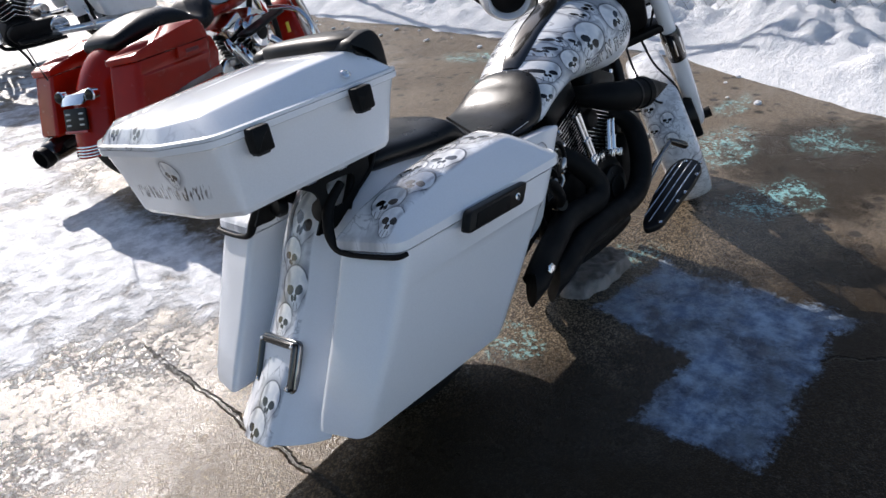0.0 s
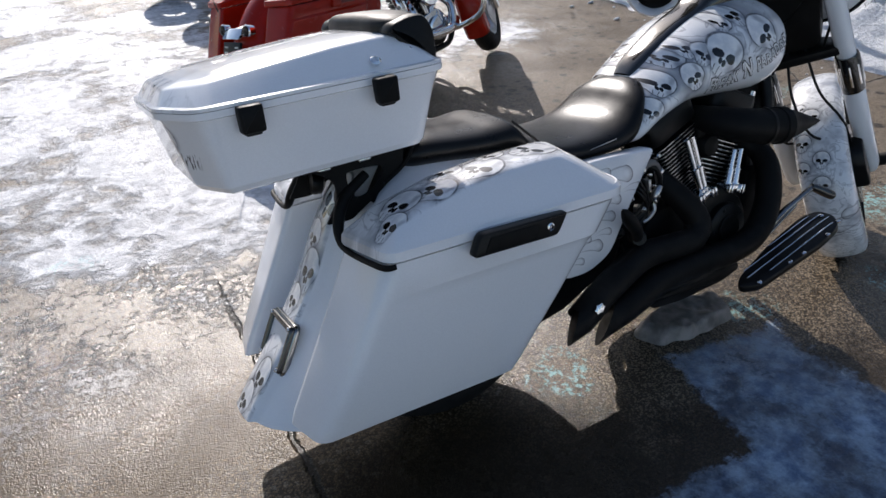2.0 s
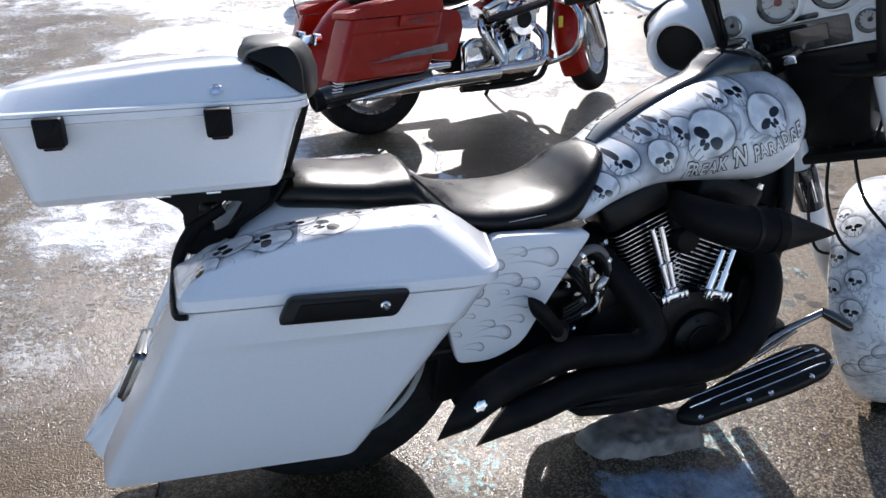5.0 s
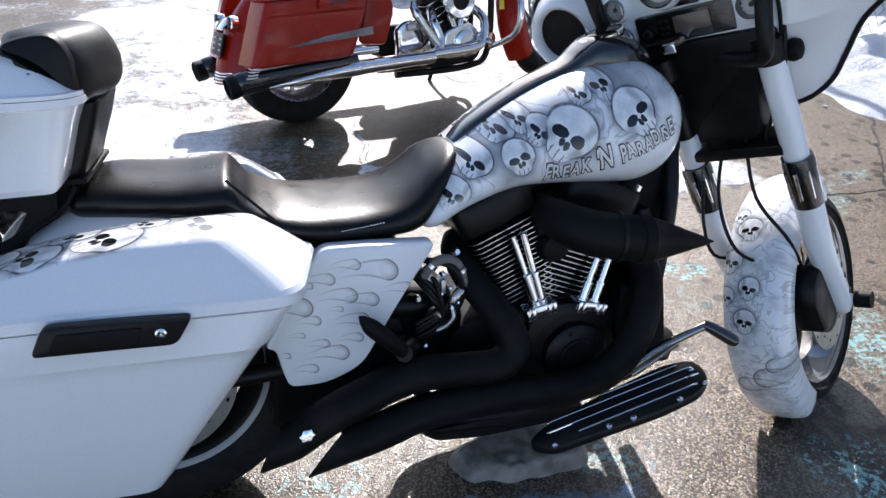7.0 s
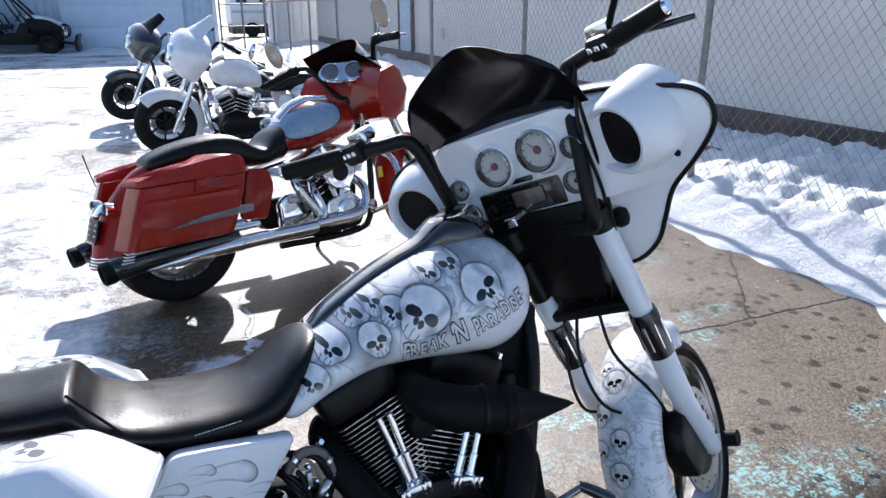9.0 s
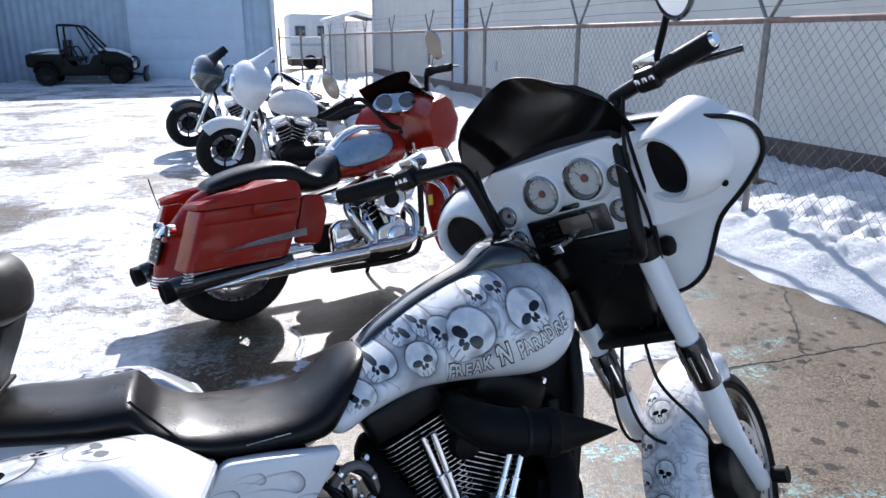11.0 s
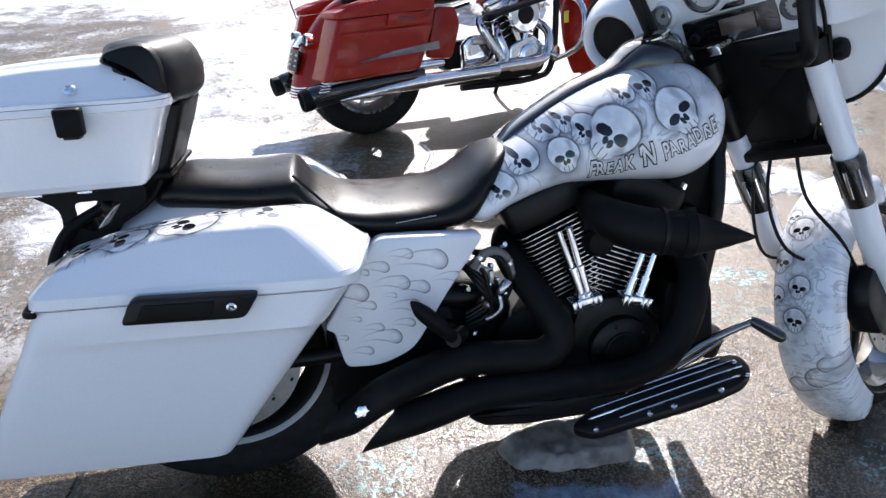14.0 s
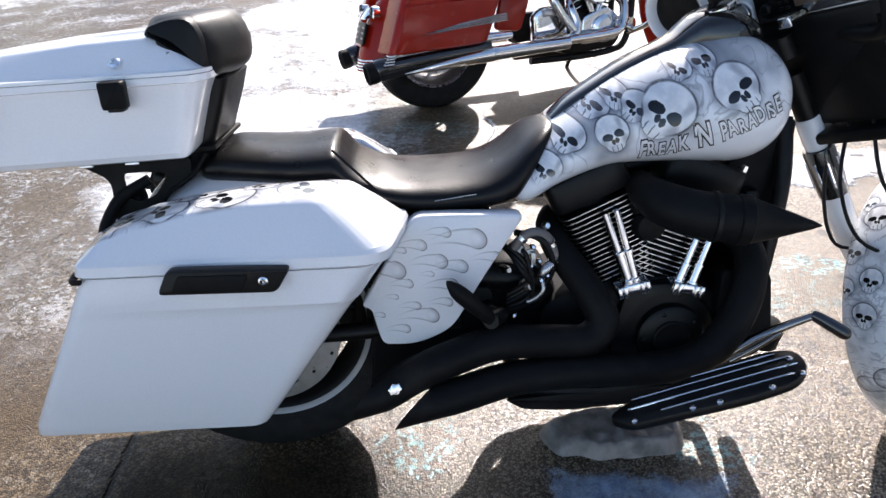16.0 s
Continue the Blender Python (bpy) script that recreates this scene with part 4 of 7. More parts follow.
def seat(p):
    rows = [(-0.030, 0.70, 0.718, 0.085, 0.5), (-0.014, 0.675, 0.738, 0.115, 0.55), (0.032, 0.668, 0.747, 0.13, 0.55), (0.10, 0.662, 0.741, 0.138, 0.55), (0.17, 0.655, 0.737, 0.146, 0.55), (0.225, 0.648, 0.741, 0.15, 0.55), (0.25, 0.642, 0.738, 0.152, 0.55), (0.278, 0.625, 0.702, 0.154, 0.55), (0.31, 0.610, 0.682, 0.158, 0.55), (0.35, 0.597, 0.667, 0.163, 0.55), (0.42, 0.586, 0.659, 0.167, 0.55),
            (0.51, 0.583, 0.661, 0.167, 0.55), (0.565, 0.584, 0.676, 0.163, 0.5), (0.605, 0.592, 0.700, 0.156, 0.5), (0.635, 0.625, 0.724, 0.143, 0.5), (0.665, 0.664, 0.740, 0.118, 0.5), (0.690, 0.695, 0.746, 0.085, 0.5), (0.706, 0.712, 0.741, 0.05, 0.5)]
    s = part("seat", body_x(rows, 40, 4, 2.5), LEATHER, p, "black vinyl two-up seat with a stepped pillion")
    part("seam", tube([(0.245, -0.128, 0.735), (0.29, -0.14, 0.69), (0.335, -0.155, 0.645)], 0.003, 6), LEATHER, s)
    thread = [rod((0.44 + i * 0.006, -0.1665, 0.628 + i * 0.0006), (0.4435 + i * 0.006, -0.1665, 0.6284 + i * 0.0006), 0.0009, 5) for i in range(14)]
    part("stitching", join(*thread), INKW, s, "row of white stitches")
    bars = [block((0.298 + i * 0.010, -0.1535, 0.654 - i * 0.004), (0.006, 0.002, 0.008), 0.0006) for i in range(5)]
    part("maker_mark", join(*bars), INKW, s, "small white maker's mark")


def tank(p):
    rows = [(0.600, 0.605, 0.640, 0.100, 0.5), (0.606, 0.592, 0.660, 0.132, 0.45), (0.635, 0.584, 0.695, 0.145, 0.42), (0.70, 0.618, 0.748, 0.154, 0.42), (0.80, 0.648, 0.818, 0.166, 0.42), (0.90, 0.649, 0.866, 0.183, 0.42), (1.0, 0.642, 0.895, 0.199, 0.43), (1.07, 0.640, 0.902, 0.200, 0.45), (1.118, 0.662, 0.886, 0.186, 0.47), (1.146, 0.705, 0.85, 0.15, 0.5), (1.156, 0.76, 0.80, 0.07, 0.5)]
    g = body_x(rows, 48, 5, 2.35)
    t = part("fuel_tank", g, TANK_PAINT, p, "stretched white fuel tank airbrushed with grey skulls")
    dash = []
    for x, z, hw, h in spline([(0.70, 0.738, 0.032, 0.014), (0.74, 0.770, 0.044, 0.018), (0.85, 0.832, 0.05, 0.020), (0.95, 0.873, 0.052, 0.022), (0.985, 0.886, 0.064, 0.034), (1.02, 0.892, 0.078, 0.05), (1.075, 0.893, 0.08, 0.054), (1.12, 0.885, 0.064, 0.04), (1.135, 0.875, 0.04, 0.025)], 4):
        dash.append([(x - 0.25 * b, y, z + b) for y, b in oval(24, hw, h, 0.03, 3.2)])
    d = part("dash_console", rings(dash), GLOSS, t, "gloss black tank console")
    part("bezel", move(lathe([(0.046, 0.004), (0.050, 0.006), (0.050, 0.013), (0.045, 0.015)], 28, True), axis((1.038, 0, 0.934), (-0.35, 0, 1))), CHROME, d)
    part("speedometer_glass", move(lathe([(0.046, 0), (0.046, 0.008), (0.038, 0.016), (0.02, 0.019)], 28), axis((1.038, 0, 0.934), (-0.35, 0, 1))), SMOKE, d)
    return g


def lettering(p, tank_geo):
    """The words, dark outline under white, laid letter by letter on the side of the tank."""
    from mathutils.bvhtree import BVHTree
    tree = BVHTree.FromPolygons([Vector(v) for v in tank_geo[0]], tank_geo[1])
    for word, x0, z0, width, high, turn in (("FREAK", 0.846, 0.684, 0.096, 0.029, 9), ("'N", 0.946, 0.701, 0.038, 0.042, 14), ("PARADISE", 0.996, 0.716, 0.124, 0.029, 25)):
        made, total = [], 0.0
        for i, ch in enumerate(word):
            for layer, off in ((0, 0.085), (1, 0.022)):
                fc = bpy.data.curves.new("letter", "FONT")
                fc.body, fc.size, fc.offset, fc.resolution_u = ch, 1.0, off, 3
                tmp = new("letter", fc)
                me = bpy.data.meshes.new_from_object(tmp.evaluated_get(bpy.context.evaluated_depsgraph_get()))
                bpy.data.objects.remove(tmp)
                bpy.data.curves.remove(fc)
                bm = bmesh.new()
                bm.from_mesh(me)
                bmesh.ops.subdivide_edges(bm, edges=bm.edges, cuts=2)
                bm.to_mesh(me)
                bm.free()
                made.append((i, layer, me, total))
            total += max(v.co.x for v in me.vertices) + 0.10
        ca, sa = math.cos(radians(turn)), math.sin(radians(turn))
        for i, layer, me, x in made:
            tall = high * (1.25 if i == 0 and word != "'N" else 1.0) * (1 + 0.08 * math.sin(i * 2.1)) / 0.69
            sway = 0.10 * math.sin(i * 2.7 + 1)
            for v in me.vertices:
                w = v.co.y * tall + 0.002 * math.sin(i * 1.9)
                u = (x + v.co.x) * width / total + sway * w
                px, pz = x0 + u * ca - w * sa, z0 + u * sa + w * ca
                hit = tree.ray_cast(Vector((px, -0.5, pz)), Vector((0, 1, 0)))
                v.co = (px, (hit[0].y if hit[0] else -0.15) - 0.0014 - 0.0008 * layer, pz)
            me.materials.append(INKW if layer else INK)
            ob = new("letter", me)
            ob.parent = p


def slash(geo, n, long):
    """The open end of a pipe cut at a slant: its outer underside runs on."""
    v = list(geo[0])
    end = v[-n:]
    zs = [q[2] + 0.9 * q[1] for q in end]
    lo, hi = min(zs), max(zs)
    for i, q in enumerate(end):
        k = (hi - q[2] - 0.9 * q[1]) / (hi - lo)
        v[len(v) - n + i] = (q[0] - long * k + 0.03, q[1], q[2] - 0.22 * long * k + 0.008)
    return v, geo[1]


def engine(p):
    case = part("crankcase", join(
        prism(round_poly([(0.62, 0.22), (0.72, 0.16), (1.02, 0.17), (1.08, 0.24), (1.05, 0.36), (0.96, 0.41), (0.80, 0.41), (0.66, 0.37)], 0.04, 5), -0.125, 0.14, 0.02),
        prism(round_poly([(0.52, 0.27), (0.66, 0.20), (0.70, 0.40), (0.62, 0.44), (0.54, 0.42)], 0.03, 4), -0.10, 0.12, 0.02)), MATTE, p, "matte black engine crankcase and gearbox", smooth=30)
    part("cam_cover", join(move(lathe([(0.105, 0), (0.105, 0.02), (0.098, 0.03), (0.075, 0.032), (0.073, 0.05), (0.068, 0.054), (0.02, 0.056)], 40), axis((0.932, -0.115, 0.28), (0, -1, 0))),
                               prism(round_poly([(0.80, 0.25), (0.84, 0.40), (0.99, 0.40), (1.02, 0.26), (0.96, 0.19), (0.85, 0.19)], 0.03, 4), -0.145, -0.11, 0.008)), BLACK, case, "round black cam cover")
    part("points_cover", move(lathe([(0.042, 0), (0.042, 0.006), (0.038, 0.008), (0.03, 0.006), (0.01, 0.006)], 28), axis((0.932, -0.169, 0.28), (0, -1, 0))), MATTE, case)
    for a in range(5):
        q = radians(36 + 72 * a)
        part("screw", move(lathe([(0.005, 0), (0.005, 0.004), (0.003, 0.005)], 8), axis((0.932 + 0.06 * math.cos(q), -0.167, 0.28 + 0.06 * math.sin(q)), (0, -1, 0))), BLACK, case)
    for lean, bx, nm in ((-22.5, 0.873, "rear"), (22.5, 0.888, "front")):
        m = pose(bx, -0.045, 0.345, 0, lean, 0)
        c = part("cylinder", move(lathe([(0.062, 0.0), (0.062, 0.30)], 32), Matrix()), MATTE, p, "black finned cylinder with polished fin edges", m)
        n = 17
        for i in range(n):
            z = 0.06 + i * 0.0118
            s = 0.070 + 0.012 * i / n
            poly = round_poly([(-s, -s * 1.0), (s, -s * 1.0), (s, s), (-s, s)], 0.026, 4)
            part("fin", prism(poly, z, z + 0.0042, 0.0012, "z"), BLACK, c)
            edge = [(*q, z + 0.0012) for q in poly], [(*q, z + 0.0032) for q in poly]
            edge2 = [(*q, z + 0.0032) for q in inset(poly, -0.0007)], [(*q, z + 0.0012) for q in inset(poly, -0.0007)]
            part("fin_edge", rings([edge[0], edge2[1], edge2[0], edge[1]]), ALLOY, c, "polished edge")
        part("rocker_box", prism(round_poly([(-0.088, -0.085), (0.088, -0.085), (0.088, 0.09), (-0.088, 0.09)], 0.03, 4), 0.264, 0.335, 0.012, "z"), BLACK, c, "black rocker cover")
        for sx in (-1, 1):
            part("head_bolt", move(lathe([(0.007, 0), (0.007, 0.012), (0.004, 0.014)], 6), Matrix.Translation((sx * 0.07, -0.07, 0.335))), CHROME, c)
    for k, (a, b) in enumerate((((0.788, -0.145, 0.562), (0.838, -0.150, 0.413)), ((0.812, -0.142, 0.566), (0.852, -0.15, 0.416)), ((0.980, -0.142, 0.492), (0.946, -0.15, 0.405)), ((1.010, -0.14, 0.488), (0.976, -0.15, 0.398)))):
        a, b = Vector(a), Vector(b)
        up = (a - b) * 1.0
        tubes = join(rod(b, b + up * 0.45, 0.0105, 14), rod(b + up * 0.43, a + up * 0.05, 0.008, 14))
        r = part("pushrod_tube", tubes, CHROME, p, "chrome pushrod tube")
        part("collar", rod(b - up * 0.03, b + up * 0.05, 0.0145, 14), CHROME, r)
        part("collar", rod(b + up * 0.43, b + up * 0.47, 0.0125, 14), CHROME, r)
    for cx, cz, t in ((0.846, 0.402, 12), (0.962, 0.392, -14)):
        g = join(prism(round_poly([(-0.036, -0.012), (0.036, -0.012), (0.036, 0.012), (-0.036, 0.012)], 0.006, 3), -0.168, -0.128, 0.004), *[block((dx, -0.168, 0), (0.009, 0.012, 0.026), 0.002) for dx in (-0.03, -0.018, 0.018, 0.03)])
        part("lifter_block", g, CHROME, p, "chrome lifter cover", pose(cx, 0, cz, 0, -t, 0))
    # intake with a spiked end
    air = part("air_intake", join(tube([(0.87, -0.09, 0.61, 0.03), (0.872, -0.16, 0.606, 0.038), (0.895, -0.208, 0.597, 0.044), (0.94, -0.232, 0.585, 0.046), (1.015, -0.247, 0.573, 0.047)], 0.04, 24, 5),
                                 block((0.89, -0.11, 0.59), (0.09, 0.05, 0.07), 0.01)), MATTE, p, "matte black air intake with a spiked cone")
    dirn = (0.152, -0.018, -0.017)
    ax = axis((1.010, -0.247, 0.573), dirn)
    part("cone", move(lathe([(0.044, -0.004), (0.050, 0.0), (0.050, 0.022), (0.046, 0.026), (0.037, 0.058), (0.022, 0.105), (0.009, 0.145), (0.0015, 0.164)], 28), ax), MATTE, air)
    for i in range(10):
        a = 2 * math.pi * i / 10
        slot = prism(round_poly([(-0.003, 0.024), (0.003, 0.024), (0.0015, 0.085), (-0.0015, 0.085)], 0.001, 2), -0.0012, 0.0012, 0.0005)
        tilt = pose(0, 0, 0, 0, 0, math.degrees(a)) @ pose(0, 0.0455, 0.0, 0, 0, 0) @ Matrix.Translation((0, 0, 0.022)) @ pose(0, 0, 0, 17.5, 0, 0) @ Matrix.Translation((0, 0, -0.022))
        part("slot", move(slot, ax @ tilt), REDIN, air, "dull red slot")
    part("clamp", move(lathe([(0.047, 0), (0.05, 0.002), (0.05, 0.010), (0.047, 0.012)], 28), axis((0.965, -0.238, 0.580), dirn)), BLACK, air)
    part("horn", join(move(lathe([(0.03, 0), (0.036, 0.012), (0.036, 0.03), (0.028, 0.045), (0.01, 0.05)], 24), axis((0.885, -0.10, 0.53), (0, -1, 0)))), MATTE, p)
    # exhaust
    up = tube([(0.70, -0.02, 0.53, 0.027), (0.685, -0.07, 0.52, 0.029), (0.70, -0.12, 0.48, 0.032), (0.742, -0.17, 0.42, 0.034), (0.772, -0.20, 0.355, 0.035), (0.735, -0.212, 0.318, 0.035), (0.66, -0.215, 0.322, 0.035), (0.55, -0.22, 0.33, 0.036), (0.455, -0.240, 0.316, 0.037), (0.38, -0.252, 0.292, 0.037), (0.33, -0.258, 0.268, 0.037), (0.30, -0.262, 0.254, 0.037)], 0.03, 22, 6)
    up = slash(up, 22, 0.10)
    dn = tube([(1.06, -0.08, 0.50, 0.027), (1.095, -0.13, 0.47, 0.031), (1.092, -0.17, 0.42, 0.034), (1.06, -0.2, 0.345, 0.036), (1.0, -0.218, 0.275, 0.036), (0.90, -0.226, 0.245, 0.035), (0.70, -0.235, 0.258, 0.035), (0.57, -0.245, 0.258, 0.036), (0.485, -0.258, 0.245, 0.037), (0.44, -0.264, 0.238, 0.037), (0.40, -0.268, 0.232, 0.036)], 0.03, 22, 6)
    dn = slash(dn, 22, 0.11)
    for geo in (up, dn):
        e = part("exhaust_pipe", geo, MATTE, p, "matte black drag pipe")
    tag = round_poly([((0.017 if i % 2 else 0.012) * math.cos(i * math.pi / 6), (0.013 if i % 2 else 0.009) * math.sin(i * math.pi / 6)) for i in range(12)], 0.003, 2)
    part("emblem", prism(tag, -0.003, 0.003, 0.001), CHROME, e, "scuffed chrome badge", pose(0.334, -0.297, 0.288, -18, -30, 0))
    part("mount", join(tube([(0.62, -0.2, 0.20), (0.80, -0.2, 0.185), (1.0, -0.19, 0.20)], 0.012, 8), block((0.55, -0.2, 0.21), (0.1, 0.02, 0.03), 0.006)), BLACK, p)
    part("skid_rail", prism(round_poly([(0.56, 0.185), (0.60, 0.156), (0.70, 0.146), (0.86, 0.150), (0.93, 0.165), (0.93, 0.190), (0.70, 0.188)], 0.012, 3), -0.212, -0.188, 0.004), MATTE, p)
    part("regulator", prism(round_poly([(1.03, 0.17), (1.15, 0.20), (1.175, 0.26), (1.16, 0.40), (1.05, 0.42)], 0.02, 3), -0.135, -0.05, 0.008), MATTE, p)
    part("oil_filter", move(lathe([(0.036, -0.05), (0.038, -0.01), (0.036, 0.0), (0.03, 0.008), (0.008, 0.012)], 24), axis((1.175, -0.11, 0.262), (0.1, -0.2, 1))), BLACK, p, "black oil filter")
    # frame and lower parts
    for s in (-1, 1):
        part("frame_tube", tube([(1.19, s * 0.05, 0.72), (1.18, s * 0.09, 0.60), (1.155, s * 0.105, 0.44), (1.115, s * 0.11, 0.22), (1.06, s * 0.11, 0.17), (0.8, s * 0.11, 0.155), (0.66, s * 0.11, 0.165), (0.60, s * 0.11, 0.20), (0.56, s * 0.11, 0.33)], 0.018, 12), BLACK, p)
    part("chin_cover", prism(round_poly([(1.196, 0.60), (1.232, 0.60), (1.192, 0.20), (1.15, 0.20)], 0.01, 3), -0.03, 0.12, 0.006), PEARL, p, "white frame chin cover")
    part("backbone", tube([(1.2, 0, 0.78), (1.0, 0, 0.66), (0.7, 0, 0.60), (0.45, 0, 0.58)], 0.03, 10), BLACK, p)
    part("battery_box", prism(round_poly([(0.27, 0.31), (0.55, 0.31), (0.56, 0.58), (0.36, 0.60), (0.29, 0.48)], 0.02, 3), -0.10, 0.13, 0.01), MATTE, p)
    clutter = [tube([(0.56 + 0.012 * i, -0.13, 0.52 - 0.01 * i), (0.60 + 0.006 * i, -0.16, 0.50 - 0.02 * (i % 3)), (0.63, -0.15, 0.44 - 0.012 * i), (0.58, -0.14, 0.40 - 0.01 * i)], 0.0055, 8, 5) for i in range(5)]
    part("hose", join(*clutter), BLACK, p)
    for x, z, r, mt in ((0.60, 0.50, 0.016, STEEL), (0.635, 0.462, 0.012, BLACK), (0.575, 0.455, 0.010, CHROME), (0.62, 0.415, 0.014, STEEL), (0.535, 0.372, 0.016, BLACK)):
        part("fitting", move(lathe([(r, 0), (r, 0.02), (r * 0.7, 0.03), (r * 0.5, 0.034)], 8), axis((x, -0.125, z), (0.3, -1, 0.25))), mt, p)
    part("swing_arm_guard", prism(round_poly([(0.27, 0.20), (0.36, 0.215), (0.53, 0.29), (0.56, 0.34), (0.55, 0.42), (0.30, 0.42)], 0.02, 3), -0.135, -0.085, 0.008), MATTE, p)
    part("breather_hose", tube([(0.595, -0.15, 0.505), (0.612, -0.158, 0.535), (0.640, -0.16, 0.545), (0.668, -0.155, 0.525), (0.680, -0.15, 0.485)], 0.010, 12), GREYHOSE, p, "grey breather hose")
    for x, z in ((0.612, 0.533), (0.672, 0.515)):
        part("hose_clamp", move(lathe([(0.0105, -0.005), (0.0125, -0.004), (0.0125, 0.004), (0.0105, 0.005)], 16, True), axis((x, -0.158, z), (0.7, 0, 0.7 if x < 0.64 else -0.9))), CHROME, p)
    part("bracket", join(block((0.622, -0.152, 0.497), (0.034, 0.006, 0.016), 0.002), block((0.634, -0.158, 0.487), (0.010, 0.014, 0.030), 0.002)), STEEL, p, "bare steel bracket")
    part("elbow", tube([(0.685, -0.145, 0.480, 0.008), (0.668, -0.16, 0.470, 0.011), (0.655, -0.162, 0.455, 0.011), (0.650, -0.155, 0.435, 0.008)], 0.01, 12, 4), ALLOY, p, "alloy elbow fitting")
    part("cable_stay", tube([(0.652, -0.15, 0.440), (0.655, -0.158, 0.415), (0.640, -0.155, 0.395), (0.622, -0.15, 0.385)], 0.006, 10, 4), STEEL, p)
    for x, z, r in ((0.648, 0.436, 0.006), (0.661, 0.446, 0.005), (0.632, 0.512, 0.006), (0.645, 0.480, 0.005), (0.628, 0.470, 0.004), (0.661, 0.556, 0.009)):
        part("banjo_bolt", move(lathe([(r, 0), (r, 0.012), (r * 0.6, 0.016)], 6), axis((x, -0.155, z), (0.1, -1, 0.3))), CHROME, p)
    for x, y, z, r in ((0.553, -0.185, 0.372, 0.013), (0.592, -0.17, 0.366, 0.007)):
        part("acorn_nut", move(lathe([(r, -0.004), (r, 0.004), (r * 0.8, 0.010), (r * 0.4, 0.014)], 16), axis((x, y, z), (-0.2, -1, 0.4))), CHROME, p)
    # added black panel: hides bright ground through the gap behind the engine
    part("gap_panel", prism(round_poly([(0.96, 0.18), (1.08, 0.18), (1.13, 0.42), (1.17, 0.66), (1.10, 0.68), (0.94, 0.64)], 0.02, 3), 0.0, 0.06, 0.006), MATTE, p)
    # added black plate: covers a bright opening under the front of the tank
    part("gap_plate", prism(round_poly([(1.04, 0.54), (1.19, 0.52), (1.21, 0.72), (1.10, 0.72)], 0.015, 3), -0.07, -0.03, 0.006), MATTE, p)
    # added block: stops a sliver of sun in the bike's shadow
    part("sun_block", block((1.115, 0.0, 0.40), (0.035, 0.20, 0.36), 0.01), BLACK, p, "black block added ahead of the engine to stop sunlight")
    part("starter_motor", rod((0.50, -0.08, 0.43), (0.66, -0.08, 0.41), 0.035, 16), BLACK, p)
    part("oil_line", tube([(0.60, -0.14, 0.54), (0.65, -0.165, 0.53), (0.675, -0.16, 0.47), (0.66, -0.15, 0.42)], 0.007, 10), BLACK, p)
    cover = [(0.613, 0.600), (0.476, 0.609), (0.393, 0.612), (0.277, 0.428), (0.296, 0.420), (0.306, 0.366), (0.314, 0.338), (0.384, 0.333), (0.457, 0.362), (0.522, 0.466)]
    poly = round_poly(cover, [0.02, 0.02, 0.02, 0.014, 0.012, 0.014, 0.02, 0.03, 0.03, 0.03], 4)
    for s in (-1, 1):
        g = prism(poly, -0.205, -0.165, 0.005) if s < 0 else mirror_y(prism(round_poly(cover[:3] + [(0.32, 0.50), (0.50, 0.48)], 0.02, 4), -0.205, -0.165, 0.014))
        part("side_cover", g, COVER_PAINT, p, "white side cover with airbrushed grey flames", smooth=45)
    # passenger peg, floorboard and brake pedal
    peg = part("passenger_peg", tube([(0.545, -0.20, 0.37, 0.013), (0.517, -0.235, 0.412, 0.016), (0.475, -0.252, 0.462, 0.017), (0.458, -0.257, 0.484, 0.010), (0.450, -0.259, 0.494, 0.003)], 0.016, 12), MATTE, p, "folded black passenger peg")
    part("pivot", rod((0.56, -0.18, 0.375), (0.535, -0.225, 0.385), 0.018, 14), BLACK, peg)
    fb = round_poly([(-0.205, -0.012), (-0.17, -0.048), (0.06, -0.062), (0.15, -0.055), (0.19, -0.02), (0.19, 0.035), (0.13, 0.052), (-0.02, 0.040), (-0.17, 0.012)], [0.02, 0.03, 0.03, 0.04, 0.03, 0.03, 0.03, 0.03, 0.02], 4)
    bm = pose(0.940, -0.345, 0.272, 4, -13.2, 0)
    board = part("floorboard", prism(fb, -0.022, 0.0, 0.006, "z"), BLACK, p, "gloss black floorboard with polished ribs", bm)
    for y0, x0, x1 in ((-0.034, -0.10, 0.15), (-0.010, -0.155, 0.165), (0.014, -0.14, 0.165), (0.032, -0.02, 0.15)):
        part("rib", tube([(x0, y0 + 0.002, 0.0005, 0.0012), (x0 + 0.02, y0, 0.002, 0.0021), (x1 - 0.02, y0, 0.002, 0.0021), (x1, y0, 0.0005, 0.0012)], 0.004, 8), CHROME, board, "polished rib")
    for x, y in ((-0.16, -0.05), (-0.05, -0.058), (0.0, -0.062), (0.1, -0.062), (0.165, -0.048), (0.165, 0.0)):
        part("bolt", move(lathe([(0.0065, 0), (0.0065, 0.004), (0.003, 0.006)], 8), Matrix.Translation((x, y + 0.006, 0.0))), CHROME, board)
    pedal = part("brake_pedal", join(tube([(1.02, -0.22, 0.25, 0.011), (1.085, -0.232, 0.300, 0.010), (1.145, -0.240, 0.330, 0.009), (1.199, -0.243, 0.350, 0.009)], 0.01, 12), tube([(1.04, -0.22, 0.245, 0.009), (1.095, -0.228, 0.28, 0.007), (1.135, -0.236, 0.312, 0.007)], 0.01, 10)), DARKCHROME, p, "polished brake pedal arm")
